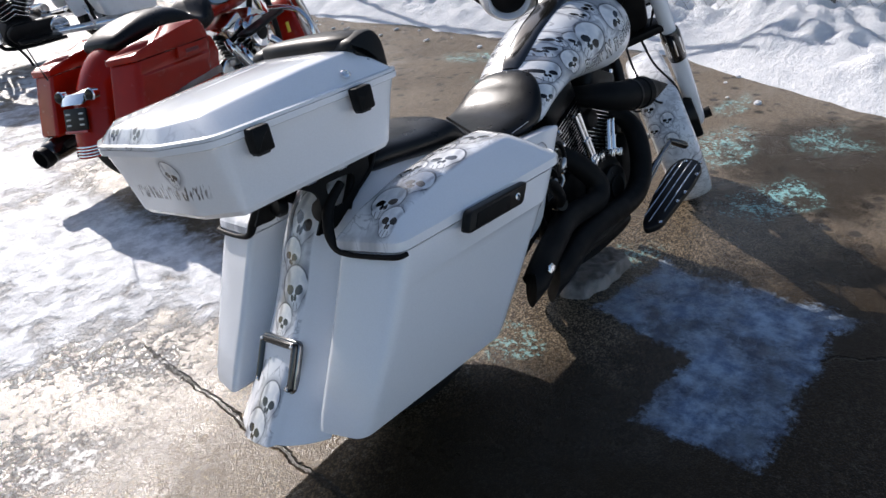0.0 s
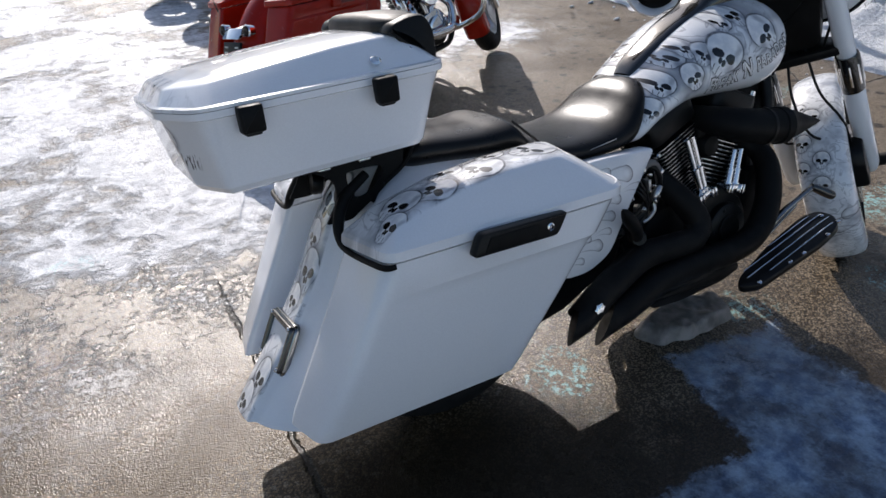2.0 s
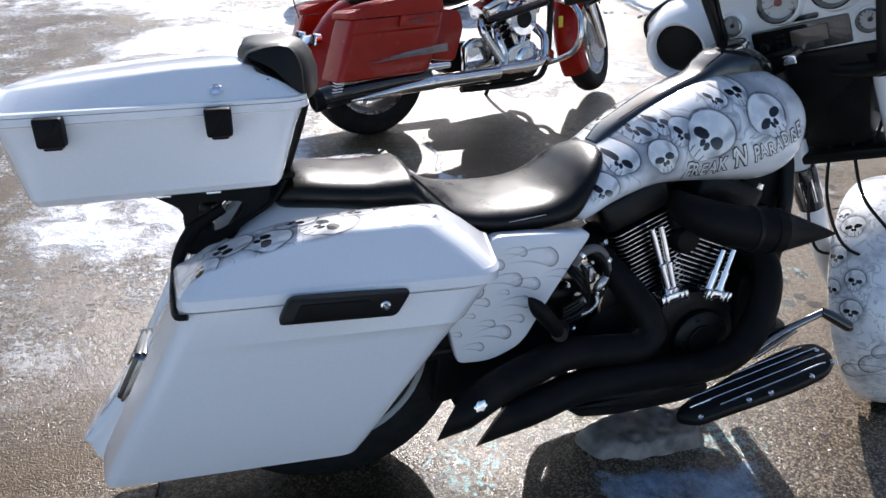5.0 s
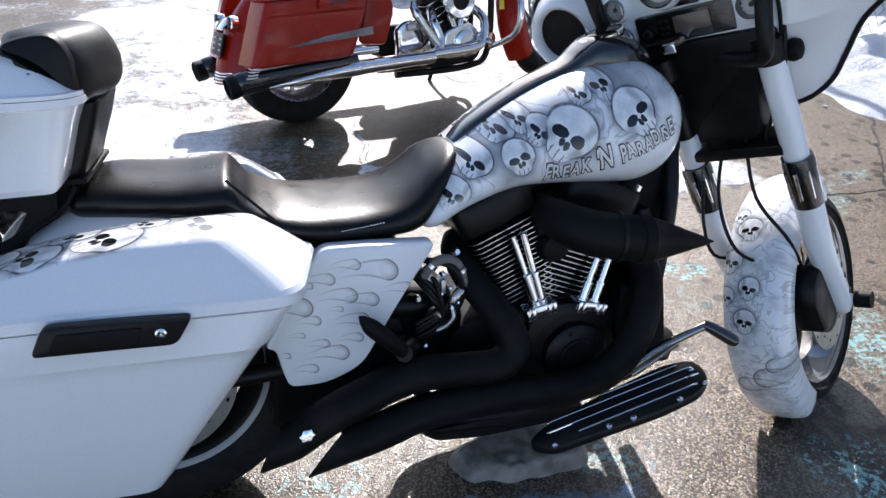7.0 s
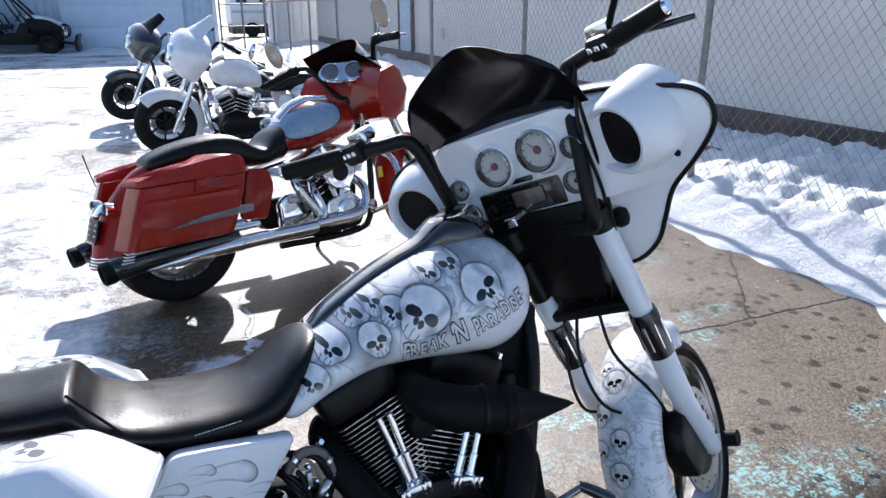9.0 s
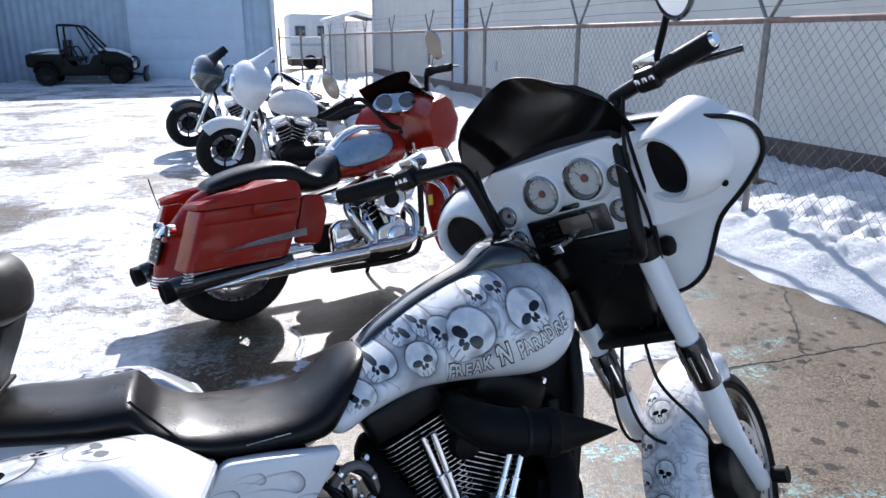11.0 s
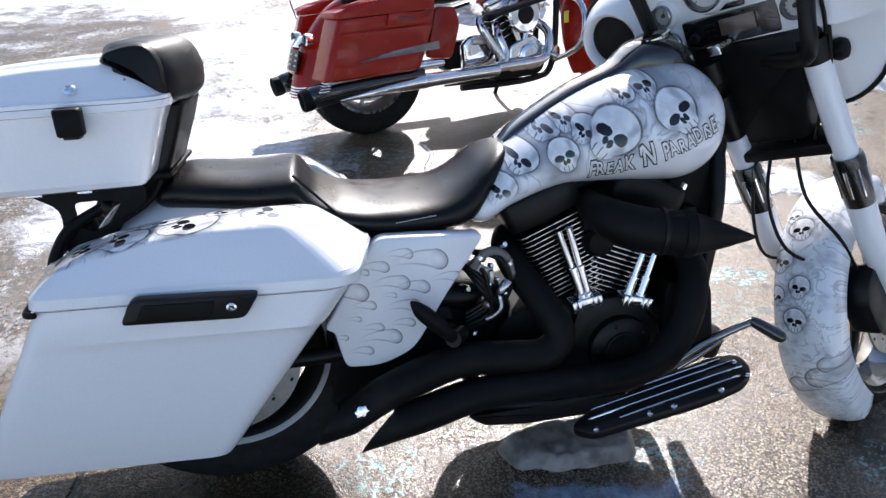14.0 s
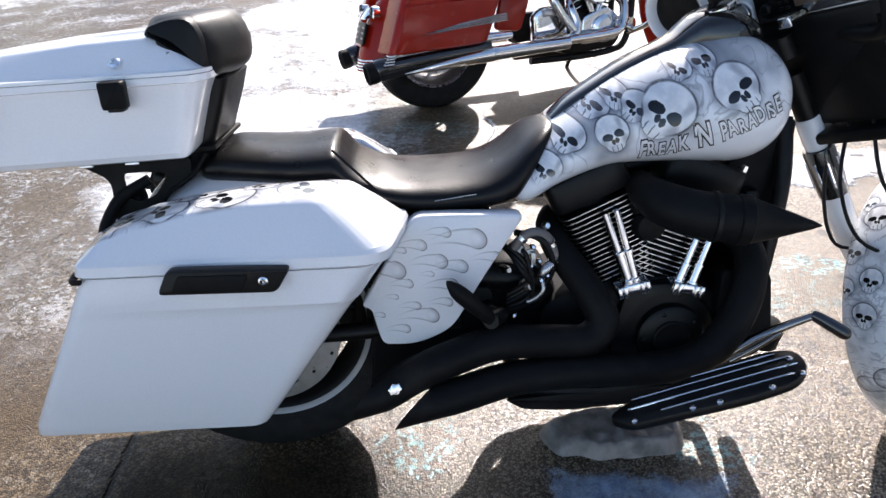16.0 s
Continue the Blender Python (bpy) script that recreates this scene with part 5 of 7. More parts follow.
    part("pad", tube([(1.192, -0.243, 0.353, 0.010), (1.210, -0.250, 0.343, 0.013), (1.250, -0.268, 0.318, 0.014), (1.260, -0.272, 0.312, 0.008)], 0.012, 14), GLOSS, pedal, "black pedal pad")
    part("side_stand", tube([(0.98, 0.14, 0.16), (0.95, 0.26, 0.09), (0.93, 0.35, -0.055)], 0.013, 10), BLACK, p)


def front_end(p):
    f = WHEEL_FORK
    wheel(p, (0, 0, -0.721), f, 0.282, 0.13, 0.214, 5, DARKCHROME, BLACK, -0.07, 0.135, "front tyre on a polished black-spoked wheel", DARKCHROME)
    part("front_fender", arc_fender(0.324, 0.076, 58, 210, 0.34, 0.05, 0.006, 48, 24), FENDER_PAINT, p, "wrapped white front fender with airbrushed skulls", f @ Matrix.Translation((0, 0, -0.721)), 30)
    for s in (-1, 1):
        y = 0.115 * s
        leg = part("fork_leg", join(rod((-0.078, y, -0.06), (-0.078, y, -0.36), 0.024, 20), rod((-0.078, y, 0.03), (-0.078, y, -0.02), 0.03, 20)), BLACK, p, "", f)
        part("upper_cover", tube([(-0.078, y, -0.018 if s < 0 else -0.17, 0.026), (-0.078, y, -0.023 if s < 0 else -0.175, 0.028), (-0.078, y, -0.24, 0.027), (-0.078, y, -0.245, 0.025)], 0.027, 22, 2), PEARL, leg, "white fork cover")
        boot = part("fork_boot", tube([(-0.078, y, -0.25, 0.029), (-0.078, y, -0.258, 0.035), (-0.078, y, -0.36, 0.033), (-0.078, y, -0.372, 0.032)], 0.03, 22, 2), GLOSS, leg, "black slotted fork boot")
        for i in range(8):
            a = 2 * math.pi * i / 8
            c, q = math.cos(a), math.sin(a)
            part("slot", rod((-0.078 + 0.0325 * c, y + 0.0325 * q, -0.275), (-0.078 + 0.0315 * c, y + 0.0315 * q, -0.345), 0.0045, 8), CHROME, boot)
        part("slider", tube([(-0.078, y, -0.372, 0.031), (-0.078, y, -0.5, 0.030), (-0.057, y, -0.62, 0.029), (-0.044, y, -0.69, 0.028), (-0.039, y, -0.722, 0.019)], 0.03, 20, 5), PEARL, leg, "white fork slider")
        for z in (-0.52, -0.565, -0.60, -0.655):
            part("plug", move(lathe([(0.007, 0), (0.007, 0.004), (0.003, 0.005)], 12), axis((-0.070 + 0.15 * max(0, -0.5 - z), y + s * 0.026, z), (0, s, 0))), BLACK, leg)
    part("axle", rod((-0.003, -0.148, -0.721), (-0.003, 0.148, -0.721), 0.013, 14), STEEL, p, "", f)
    part("axle_cap", join(rod((-0.003, -0.135, -0.721), (-0.003, -0.172, -0.721), 0.021, 18)), MATTE, p, "black axle cap", f)
    part("brake_caliper", prism(round_poly([(-0.175, -0.60), (-0.15, -0.555), (-0.085, -0.54), (-0.06, -0.62), (-0.045, -0.70), (-0.10, -0.715), (-0.16, -0.70)], 0.015, 3), -0.112, -0.045, 0.01), BLACK, p, "black brake caliper", f)
    part("triple_clamp", join(prism(round_poly([(-0.10, -0.125), (-0.05, -0.13), (0.03, 0.0), (-0.05, 0.13), (-0.10, 0.125)], 0.02, 4), -0.235, -0.205, 0.008, "z"), rod((0.0, 0, -0.22), (0, 0, 0.0), 0.03, 16)), BLACK, p, "", f)
    f = FORK
    # lower inner fairing, black
    part("lower_fairing", prism(round_poly([(0.18, 0.055), (0.15, -0.02), (0.10, -0.20), (-0.095, -0.20), (-0.12, -0.04), (-0.18, 0.055)], 0.03, 4), -0.075, 0.06, 0.012, "x"), BLACK, p, "black lower fairing panel", f)
    half = [(0.0, 0.285), (-0.13, 0.275), (-0.231, 0.262), (-0.32, 0.240), (-0.395, 0.215), (-0.432, 0.180), (-0.428, 0.125), (-0.375, 0.068), (-0.305, 0.012), (-0.262, -0.055), (-0.225, -0.11), (-0.165, -0.148), (-0.08, -0.155), (0.0, -0.155)]
    right = spline(half, 4)
    outline = right + [(-y, z) for y, z in right[-2:0:-1]]
    scaled = lambda k, kz, x, z0=0.06: [(x, y * k, z0 + (z - z0) * kz) for y, z in outline]
    shell = [scaled(0.985, 0.985, 0.004), scaled(1.0, 1.0, 0.0), scaled(1.005, 1.005, 0.012), scaled(0.98, 0.99, 0.05), scaled(0.86, 0.93, 0.12), scaled(0.62, 0.8, 0.18), scaled(0.35, 0.5, 0.215), scaled(0.1, 0.1, 0.225)]
    fair = part("fairing", rings(shell), PEARL, p, "pearl white batwing fairing", f)
    part("edge_trim", tube([(0.0, y * 1.004, z * 1.002) for y, z in outline[3:]] , 0.0055, 8, 1), BLACK, fair, "black rubber edge trim")
    inner = [scaled(0.99, 0.99, 0.002), scaled(0.975, 0.97, -0.004)]
    face = []
    for y, z in outline:
        face.append((-0.052 - 0.012 * (1 - min(1, abs(y) / 0.43) ** 2), max(-0.20, min(0.20, y * 0.62)), max(0.045, min(0.268, 0.06 + (z - 0.06) * 1.05))))
    mid = [(0.5 * a[0] + 0.5 * b[0] + 0.012, 0.45 * a[1] + 0.55 * b[1], 0.45 * a[2] + 0.55 * b[2]) for a, b in zip(inner[1], face)]
    inn = part("inner_fairing", rings([inner[0], inner[1], mid, face, [(x - 0.004, y * 0.94, 0.156 + (z - 0.156) * 0.94) for x, y, z in face]]), PEARL, p, "white inner fairing with round instruments", f, 45)
    for s in (-1, 1):
        c = axis((-0.046, -0.258, 0.166), (-1, 0.38, 0.03)) @ Matrix.Diagonal((1.08, 1.08, 1, 1)) if s < 0 else axis((-0.076, 0.305, 0.130), (-1, -0.1, 0.02)) @ Matrix.Diagonal((1.12, 1.12, 1.35, 1))
        horn = [(0.098, -0.12), (0.096, -0.085), (0.089, -0.035), (0.078, 0.006)] if s < 0 else [(0.098, -0.055), (0.092, -0.02), (0.078, 0.012)]
        pod = part("speaker_pod", move(lathe(horn + [(0.068, 0.022), (0.060, 0.018), (0.056, 0.0), (0.05, -0.012), (0.01, -0.016)], 36), c), PEARL, inn, "white speaker housing", smooth=50)
        part("speaker_grille", move(lathe([(0.0565, 0.003), (0.05, 0.008), (0.025, 0.011), (0.004, 0.012)], 36), c), MATTE, pod, "black speaker grille")
        part("screw", move(lathe([(0.007, 0), (0.007, 0.004), (0.004, 0.005)], 12), axis((-0.012, s * 0.345, 0.088), (-1, 0, 0))), BLACK, inn)
    for y, z, r, hand in ((0.042, 0.185, 0.047, 200), (-0.080, 0.195, 0.049, 130), (-0.138, 0.104, 0.027, 60), (-0.165, 0.182, 0.026, 40), (0.160, 0.153, 0.027, 60), (0.157, 0.084, 0.027, 120)):
        c = axis((-0.058, y, z), (-1, 0, 0.12))
        g = part("gauge", move(lathe([(r * 1.28, -0.014), (r * 1.2, 0.004), (r * 1.08, 0.016), (r * 0.98, 0.017), (r * 0.95, 0.008)], 36), c), PEARL, inn, "round white-faced instrument")
        part("bezel", move(lathe([(r, 0.012), (r * 0.98, 0.024), (r * 0.9, 0.026), (r * 0.78, 0.0108)], 36, True), c), DARKCHROME, g, "chrome bezel")
        part("dial", move(lathe([(r * 0.9, 0.006), (r * 0.88, 0.0105), (r * 0.05, 0.0105)], 36), c), DIAL, g)
        ticks = []
        for i in range(11):
            a = radians(-40 + 26 * i)
            ticks.append(move(block((r * 0.72, 0, 0.0112), (r * 0.16, 0.0016, 0.0008), 0.0002), c @ pose(0, 0, 0, 0, 0, math.degrees(a))))
        part("tick_marks", join(*ticks), INK, g)
        part("needle", move(join(block((r * 0.25, 0, 0.0135), (r * 0.6, 0.0016, 0.0012), 0.0003), lathe([(r * 0.2, 0.011), (r * 0.18, 0.0145), (r * 0.05, 0.015)], 18)), c @ pose(0, 0, 0, 0, 0, hand)), NEEDLE if r > 0.03 else INK, g)
    rad = part("radio", move(prism(round_poly([(-0.108, -0.034), (0.108, -0.034), (0.108, 0.034), (-0.108, 0.034)], 0.006, 3), -0.004, 0.012, 0.003, "x"), pose(-0.066, 0.012, 0.092, 0, 6, 4)), GLOSS, inn, "black radio with an amber display")
    fx = pose(-0.0722, 0.012, 0.092, 0, 6, 4)
    part("display", move(prism(round_poly([(-0.062, -0.014), (0.018, -0.014), (0.018, 0.022), (-0.062, 0.022)], 0.003, 2), -0.003, 0.001, 0.001, "x"), fx), SCREEN, rad)
    part("knob", move(lathe([(0.011, 0), (0.011, 0.01), (0.008, 0.013)], 18), fx @ axis((0.0, 0.078, -0.004), (-1, 0, 0))), BLACK, rad)
    part("button", join(*[move(block((0, 0.035 + 0.013 * (i % 2), 0.014 - 0.013 * (i // 2)), (0.006, 0.009, 0.007), 0.0015), fx) for i in range(6)]), MATTE, rad)
    part("warning_panel", move(prism(round_poly([(-0.03, -0.006), (0.03, -0.006), (0.03, 0.006), (-0.03, 0.006)], 0.005, 3), -0.003, 0.004, 0.001, "x"), pose(-0.066, -0.006, 0.138, 0, 6, 0)), GLOSS, inn)
    part("ignition_knob", join(rod((-0.08, 0.02, 0.060), (-0.140, 0.012, 0.072), 0.011, 16), block((-0.144, 0.012, 0.073), (0.014, 0.03, 0.022), 0.004)), CHROME, inn)
    # smoked windscreen
    loops = []
    for t in np.linspace(-1, 1, 25):
        col = []
        for h in np.linspace(0, 1, 9):
            w = np.interp(h, (0, 0.25, 0.6, 0.85, 1), (0.232, 0.226, 0.205, 0.17, 0.125))
            hh = h * (1.04 - 0.24 * abs(t) ** 1.5)
            col.append((-0.03 - 0.045 * hh - 0.03 * t * t, t * w, 0.262 + 0.195 * hh))
        loops.append(col + [(x + 0.004, y, z) for x, y, z in col[::-1]])
    part("windscreen", rings(loops), SMOKE, p, "short smoked black windscreen", f)
    # handlebar
    bar = part("handlebar", join(tube([(-0.06, -0.04, 0.0), (-0.095, -0.12, 0.0), (-0.118, -0.165, 0.02), (-0.108, -0.174, 0.09), (-0.065, -0.178, 0.2), (-0.025, -0.178, 0.29), (-0.012, -0.188, 0.322), (-0.006, -0.21, 0.333), (-0.03, -0.42, 0.372)], 0.0165, 14),
                                 tube([(-0.045, 0.04, 0.0), (-0.07, 0.12, 0.0), (-0.10, 0.160, 0.03), (-0.115, 0.168, 0.12), (-0.122, 0.170, 0.22), (-0.13, 0.174, 0.30), (-0.142, 0.19, 0.33), (-0.165, 0.22, 0.338), (-0.29, 0.43, 0.385)], 0.0165, 14)), BLACK, p, "tall black handlebar", f)
    for s in (-1, 1):
        g0, g1 = (Vector((-0.018, -0.31, 0.352)), Vector((-0.03, -0.428, 0.375))) if s < 0 else (Vector((-0.22, 0.312, 0.360)), Vector((-0.292, 0.432, 0.386)))
        d = (g1 - g0)
        grip = part("grip", tube([(*(g0), 0.018), (*(g0 + d * 0.08), 0.021), (*(g0 + d * 0.9), 0.020), (*(g1), 0.019)], 0.02, 16, 4), MATTE, bar, "black rubber grip")
        part("grip_end", rod(g1 - d * 0.02, g1 + d * 0.06, 0.017, 16, 0.012), CHROME, grip)
        sw = part("switch_housing", move(block((0, 0, 0), (0.045, 0.055, 0.05), 0.012), Matrix.Translation(g0 - d * 0.25)), BLACK, bar, "black switch housing with chrome buttons")
        for i in range(3):
            part("switch", move(block((0, 0, 0), (0.010, 0.012, 0.012), 0.003), Matrix.Translation(g0 - d * 0.25 + Vector((-0.024, -0.016 + 0.016 * i, 0.004)))), CHROME, sw)
        part("reservoir", move(block((0, 0, 0), (0.05, 0.06, 0.035), 0.01), Matrix.Translation(g0 - d * 0.28 + Vector((0.035, 0, 0.026)))), CHROME, bar, "chrome brake fluid reservoir")
        l0 = g0 - d * 0.12 + Vector((0.05, 0, -0.008))
        l1 = g1 + d * 0.12 + Vector((0.10, 0, -0.055))
        part("lever", tube([(*l0, 0.011), (*(l0.lerp(l1, 0.25) + Vector((0.012, 0, 0))), 0.010), (*l0.lerp(l1, 0.65), 0.008), (*l0.lerp(l1, 0.95), 0.007), (*l1, 0.011)], 0.008, 10), GLOSS, bar, "black hand lever")
        if s > 0:
            continue
        m0 = g0 - d * 0.12 + Vector((0.02, 0, 0.02))
        mc = Vector((-0.05, -0.41, 0.520))
        part("mirror_stem", tube([tuple(m0), tuple(m0.lerp(mc, 0.5) + Vector((0.02, 0, 0.0))), tuple(mc + Vector((0.012, 0, -0.01)))], 0.0075, 10), BLACK, bar)
        mm = axis(mc, (-0.75, 0.62 * 0.3, 0.25)) @ Matrix.Diagonal((1.0, 1.0, 1, 1)) @ pose(0, 0, 0, 0, 0, 90)
        head = part("mirror", move(lathe([(0.02, -0.03), (0.05, -0.022), (0.064, -0.006), (0.066, 0.004), (0.062, 0.006), (0.058, 0.003)], 32), mm @ Matrix.Diagonal((1.35, 0.72, 1, 1))), GLOSS, bar, "black oval mirror")
        part("glass", move(lathe([(0.058, 0.0025), (0.058, 0.0045), (0.02, 0.0047)], 32), mm @ Matrix.Diagonal((1.35, 0.72, 1, 1))), CHROME, head, "mirror glass")
    cables = [[(-0.01, -0.20, 0.33), (-0.06, -0.21, 0.25), (-0.05, -0.19, 0.1), (-0.07, -0.17, -0.05), (-0.06, -0.12, -0.16)], [(-0.02, -0.215, 0.33), (-0.08, -0.20, 0.22), (-0.06, -0.18, 0.05), (-0.075, -0.15, -0.08), (-0.07, -0.1, -0.2)], [(-0.12, 0.15, 0.3), (-0.13, 0.15, 0.15), (-0.1, 0.15, 0.0), (-0.08, 0.1, -0.15)],
              [(-0.06, -0.05, -0.2), (-0.12, -0.07, -0.32), (-0.11, -0.115, -0.45), (-0.085, -0.12, -0.58)], [(-0.06, 0.0, -0.2), (-0.15, 0.0, -0.30), (-0.19, -0.03, -0.42), (-0.13, -0.09, -0.52), (-0.09, -0.105, -0.62)], [(-0.05, 0.04, -0.2), (-0.13, 0.06, -0.34), (-0.16, 0.05, -0.46), (-0.10, -0.01, -0.50)]]
    for c in cables:
        part("cable", tube(c, 0.0042, 8, 6), BLACK, bar, "black control cable")
    part("horn_knob", move(lathe([(0.012, -0.02), (0.02, -0.012), (0.024, 0), (0.02, 0.012), (0.012, 0.016)], 18), axis((-0.04, -0.185, -0.015), (0, -1, 0))), MATTE, bar)


white_rear(bike)
saddlebag(bike, -1)
saddlebag(bike, 1)
tour_pack(bike)
seat(bike)
TANK_GEO = tank(bike)
engine(bike)
front_end(bike)


# ---- snow bank along the fence ----
def snow_material():
    mat = bpy.data.materials.new("old_snow")
    mat.use_nodes = True
    n = Nodes(mat.node_tree)
    b = mat.node_tree.nodes["Principled BSDF"]
    co = n.coords()
    col = n.mix(n.ramp(n.noise(co, 5, 6, 0.65), 0.35, 0.65), (0.76, 0.78, 0.81, 1), (0.92, 0.925, 0.94, 1))
    col = n.mix(n.m("MULTIPLY", n.ramp(n.noise(co, 22, 6, 0.75), 0.64, 0.76), 0.3), col, (0.46, 0.43, 0.39, 1))
    n.put(b.inputs["Base Color"], col)
    n.put(b.inputs["Roughness"], n.ramp(n.noise(co, 40, 4), 0.3, 0.7, 0.4, 0.75))
    n.put(b.inputs["Normal"], n.bump(n.m("ADD", n.noise(co, 30, 7, 0.7), n.m("MULTIPLY", n.noise(co, 140, 4), 0.3)), 0.9, 0.028))
    return mat


SNOW = snow_material()


def bank_height(x, y):
    edge = float(np.interp(y, (-9, -2, -0.6, 0.3, 0.9, 4.5, 12, 24), (2.2, 2.5, 2.8, 3.2, 3.48, 3.5, 3.3, 3.05)))
    edge += 0.12 * noise.noise((y * 1.3, 2.0, 0)) + 0.06 * noise.noise((y * 5.0, 7.0, 0))
    t = (x - edge) / 0.75
    if t < 0:
        return -0.03
    s = min(t, 1.0)
    s = s * s * (3 - 2 * s)
    lump = noise.noise((x * 1.6, y * 1.4, 0)) * 0.11 + abs(noise.noise((x * 4.1, y * 4.1, 3))) * 0.12 + noise.noise((x * 9, y * 9, 5)) * 0.035 + noise.noise((x * 19, y * 19, 8)) * 0.018
    return -0.004 + min(1.0, t * 6) * 0.025 + s * (0.17 + lump) * float(np.interp(y, (-3, 0, 3, 8), (1.5, 1.25, 0.9, 0.75))) * float(np.interp(x, (4.2, 5.2), (1, 1.35)))


tagged(part("snow_bank", sheet(list(np.linspace(2.0, 5.9, 150)), list(np.linspace(-8, 6, 420)) + list(np.linspace(6.15, 27, 110)), bank_height), SNOW, smooth=180), "lumpy white snow bank ploughed against the fence", "snow bank", kind="stuff")

# loose frozen lumps at the foot of the bank
rng = random.Random(4)
lumps = []
for i in range(60):
    y = rng.uniform(-3.5, 6)
    x = float(np.interp(y, (-2, -0.6, 0.3, 0.9, 4.5), (2.35, 2.6, 3.0, 3.3, 3.32))) + rng.gauss(-0.02, 0.16)
    r = rng.uniform(0.006, 0.024)
    lumps.append(move(lathe([(r * 0.5, -r * 0.4), (r, 0), (r * 0.75, r * 0.5), (r * 0.2, r * 0.72)], 7), pose(x, y, r * 0.25, rng.uniform(-20, 20), rng.uniform(-20, 20), rng.uniform(0, 360)) @ Matrix.Diagonal((rng.uniform(0.7, 1.5), 1, 0.8, 1))))
tagged(part("snow_lumps", join(*lumps), SNOW, smooth=30), "small frozen snow lumps scattered on the pavement", "snow", kind="stuff")

# grey ice left beside the white motorcycle
ICE = material("dirty_ice", (0.27, 0.245, 0.225), 0.4, 0, 0.0, 0.6, 22, 0.003, 60, 0.5)


def lump_height(x, y):
    u, v = (x - 0.85) / 0.16, (y + 0.085) / 0.065
    u, v = u + 0.2 * noise.noise((x * 14, y * 14, 2)), v + 0.2 * noise.noise((x * 14, y * 14, 9))
    k = min(1.0, max(0.0, (1.15 - (abs(u) ** 3 + abs(v) ** 3) ** (1 / 3)) / 0.34))
    return -0.006 + k * k * (3 - 2 * k) * (0.048 + 0.012 * noise.noise((x * 18, y * 18, 0)) + 0.005 * noise.noise((x * 50, y * 50, 4)))


tagged(part("ice_lump", sheet(list(np.linspace(0.6, 1.1, 110)), list(np.linspace(-0.20, 0.03, 54)), lump_height), ICE, smooth=180), "low ragged lump of dirty refrozen ice on the pavement", "ice", kind="stuff")



# ---- chain-link fence ----
GALV = material("galvanised_steel", (0.32, 0.31, 0.30), 0.5, 0.7, 0, 0.35, 14, 0.0004, 120, 0.3)
WOOD = material("weathered_wood", (0.24, 0.17, 0.12), 0.8, 0, 0, 0.4, 12, 0.001, 60)
FX = 4.1
fence = thing("fence", pose(FX, 0, 0), "galvanised chain-link fence with barbed wire arms", "fence")
posts = [2.87 + 2.68 * k for k in range(-4, 8)]
for y in posts:
    g = part("post", rod((0, y, -0.1), (0, y, 1.49), 0.025, 12), GALV, fence, "round steel fence post", smooth=60)
    part("barb_arm", join(rod((0, y, 1.47), (0.02, y - 0.22, 1.83), 0.013, 8), rod((0, y, 1.47), (-0.0, y + 0.2, 1.77), 0.013, 8)), GALV, g)
RUST = material("rusty_pipe", (0.34, 0.23, 0.19), 0.65, 0.0, 0, 0.4, 10, 0.0005, 90, 0.3)
part("top_rail", tube([(0, -9, 1.47), (0, 8, 1.49), (0, 23, 1.48)], 0.022, 10, 4), RUST, fence, "rusty top rail")
wires = []
for s in (-1, 1):
    for i in range(int(33 / 0.085)):
        y = -9.5 + i * 0.085
        if -9.5 < y < 23 and -9.5 < y + s * 1.2 < 23.2:
            a, b = Vector((0.018 * s, y, 0.05)), Vector((0.018 * s, y + s * 1.2, 1.47))
            wires.append(([(a.x - 0.0015, a.y, a.z), (a.x + 0.0015, a.y - 0.0015, a.z), (a.x + 0.0015, a.y + 0.0015, a.z), (b.x - 0.0015, b.y, b.z), (b.x + 0.0015, b.y - 0.0015, b.z), (b.x + 0.0015, b.y + 0.0015, b.z)], [(0, 1, 4, 3), (1, 2, 5, 4), (2, 0, 3, 5)]))
tagged(part("wire_mesh", join(*wires), GALV, fence, "diamond wire mesh"), kind="stuff")
for z, dy in ((1.59, 0), (1.69, 0), (1.79, 0)):
    strand = [(0.012 * math.sin(i), -9 + i * 0.4, z - 0.02 * math.sin(math.pi * ((i * 0.4) % 2.75) / 2.75)) for i in range(80)]
    part("barbed_strand", tube(strand, 0.003, 4, 1), GALV, fence, "barbed wire strand")
side = thing("fence", pose(FX, 22.6, 0), "short return of chain-link fence", "fence")
for k in range(3):
    part("post", rod((-0.1 - 0.68 * k, 0, -0.1), (-0.1 - 0.68 * k, 0, 1.7), 0.035, 10), GALV, side)
for z in (0.75, 1.4):
    part("rail", rod((0, 0, z), (-1.5, 0, z), 0.02, 8), GALV, side)
stake = thing("wooden_stake", pose(4.75, 3.55, 0.0), "weathered wooden stakes and a board behind the fence", "stake")
part("stake", block((0, 0, 0.22), (0.07, 0.05, 0.5), 0.006), WOOD, stake)
part("board", block((0.1, -0.35, 0.17), (0.05, 0.9, 0.08), 0.006), WOOD, stake)

# ---- buildings ----
SIDING = material("cream_siding_paint", (0.80, 0.765, 0.70), 0.55, 0, 0, 0.10, 1.5, 0.0006, 40, 0.12)
FOUND = material("brown_foundation", (0.15, 0.11, 0.09), 0.8, 0, 0, 0.4, 5, 0.003, 30)
TRIMW = material("white_trim_paint", (0.74, 0.75, 0.77), 0.5, 0, 0, 0.1, 6, 0, 100, 0.1)
METAL = material("blue_grey_sheet_metal", (0.42, 0.52, 0.64), 0.5, 0.0, 0, 0.15, 2.5, 0.0006, 30, 0.1)
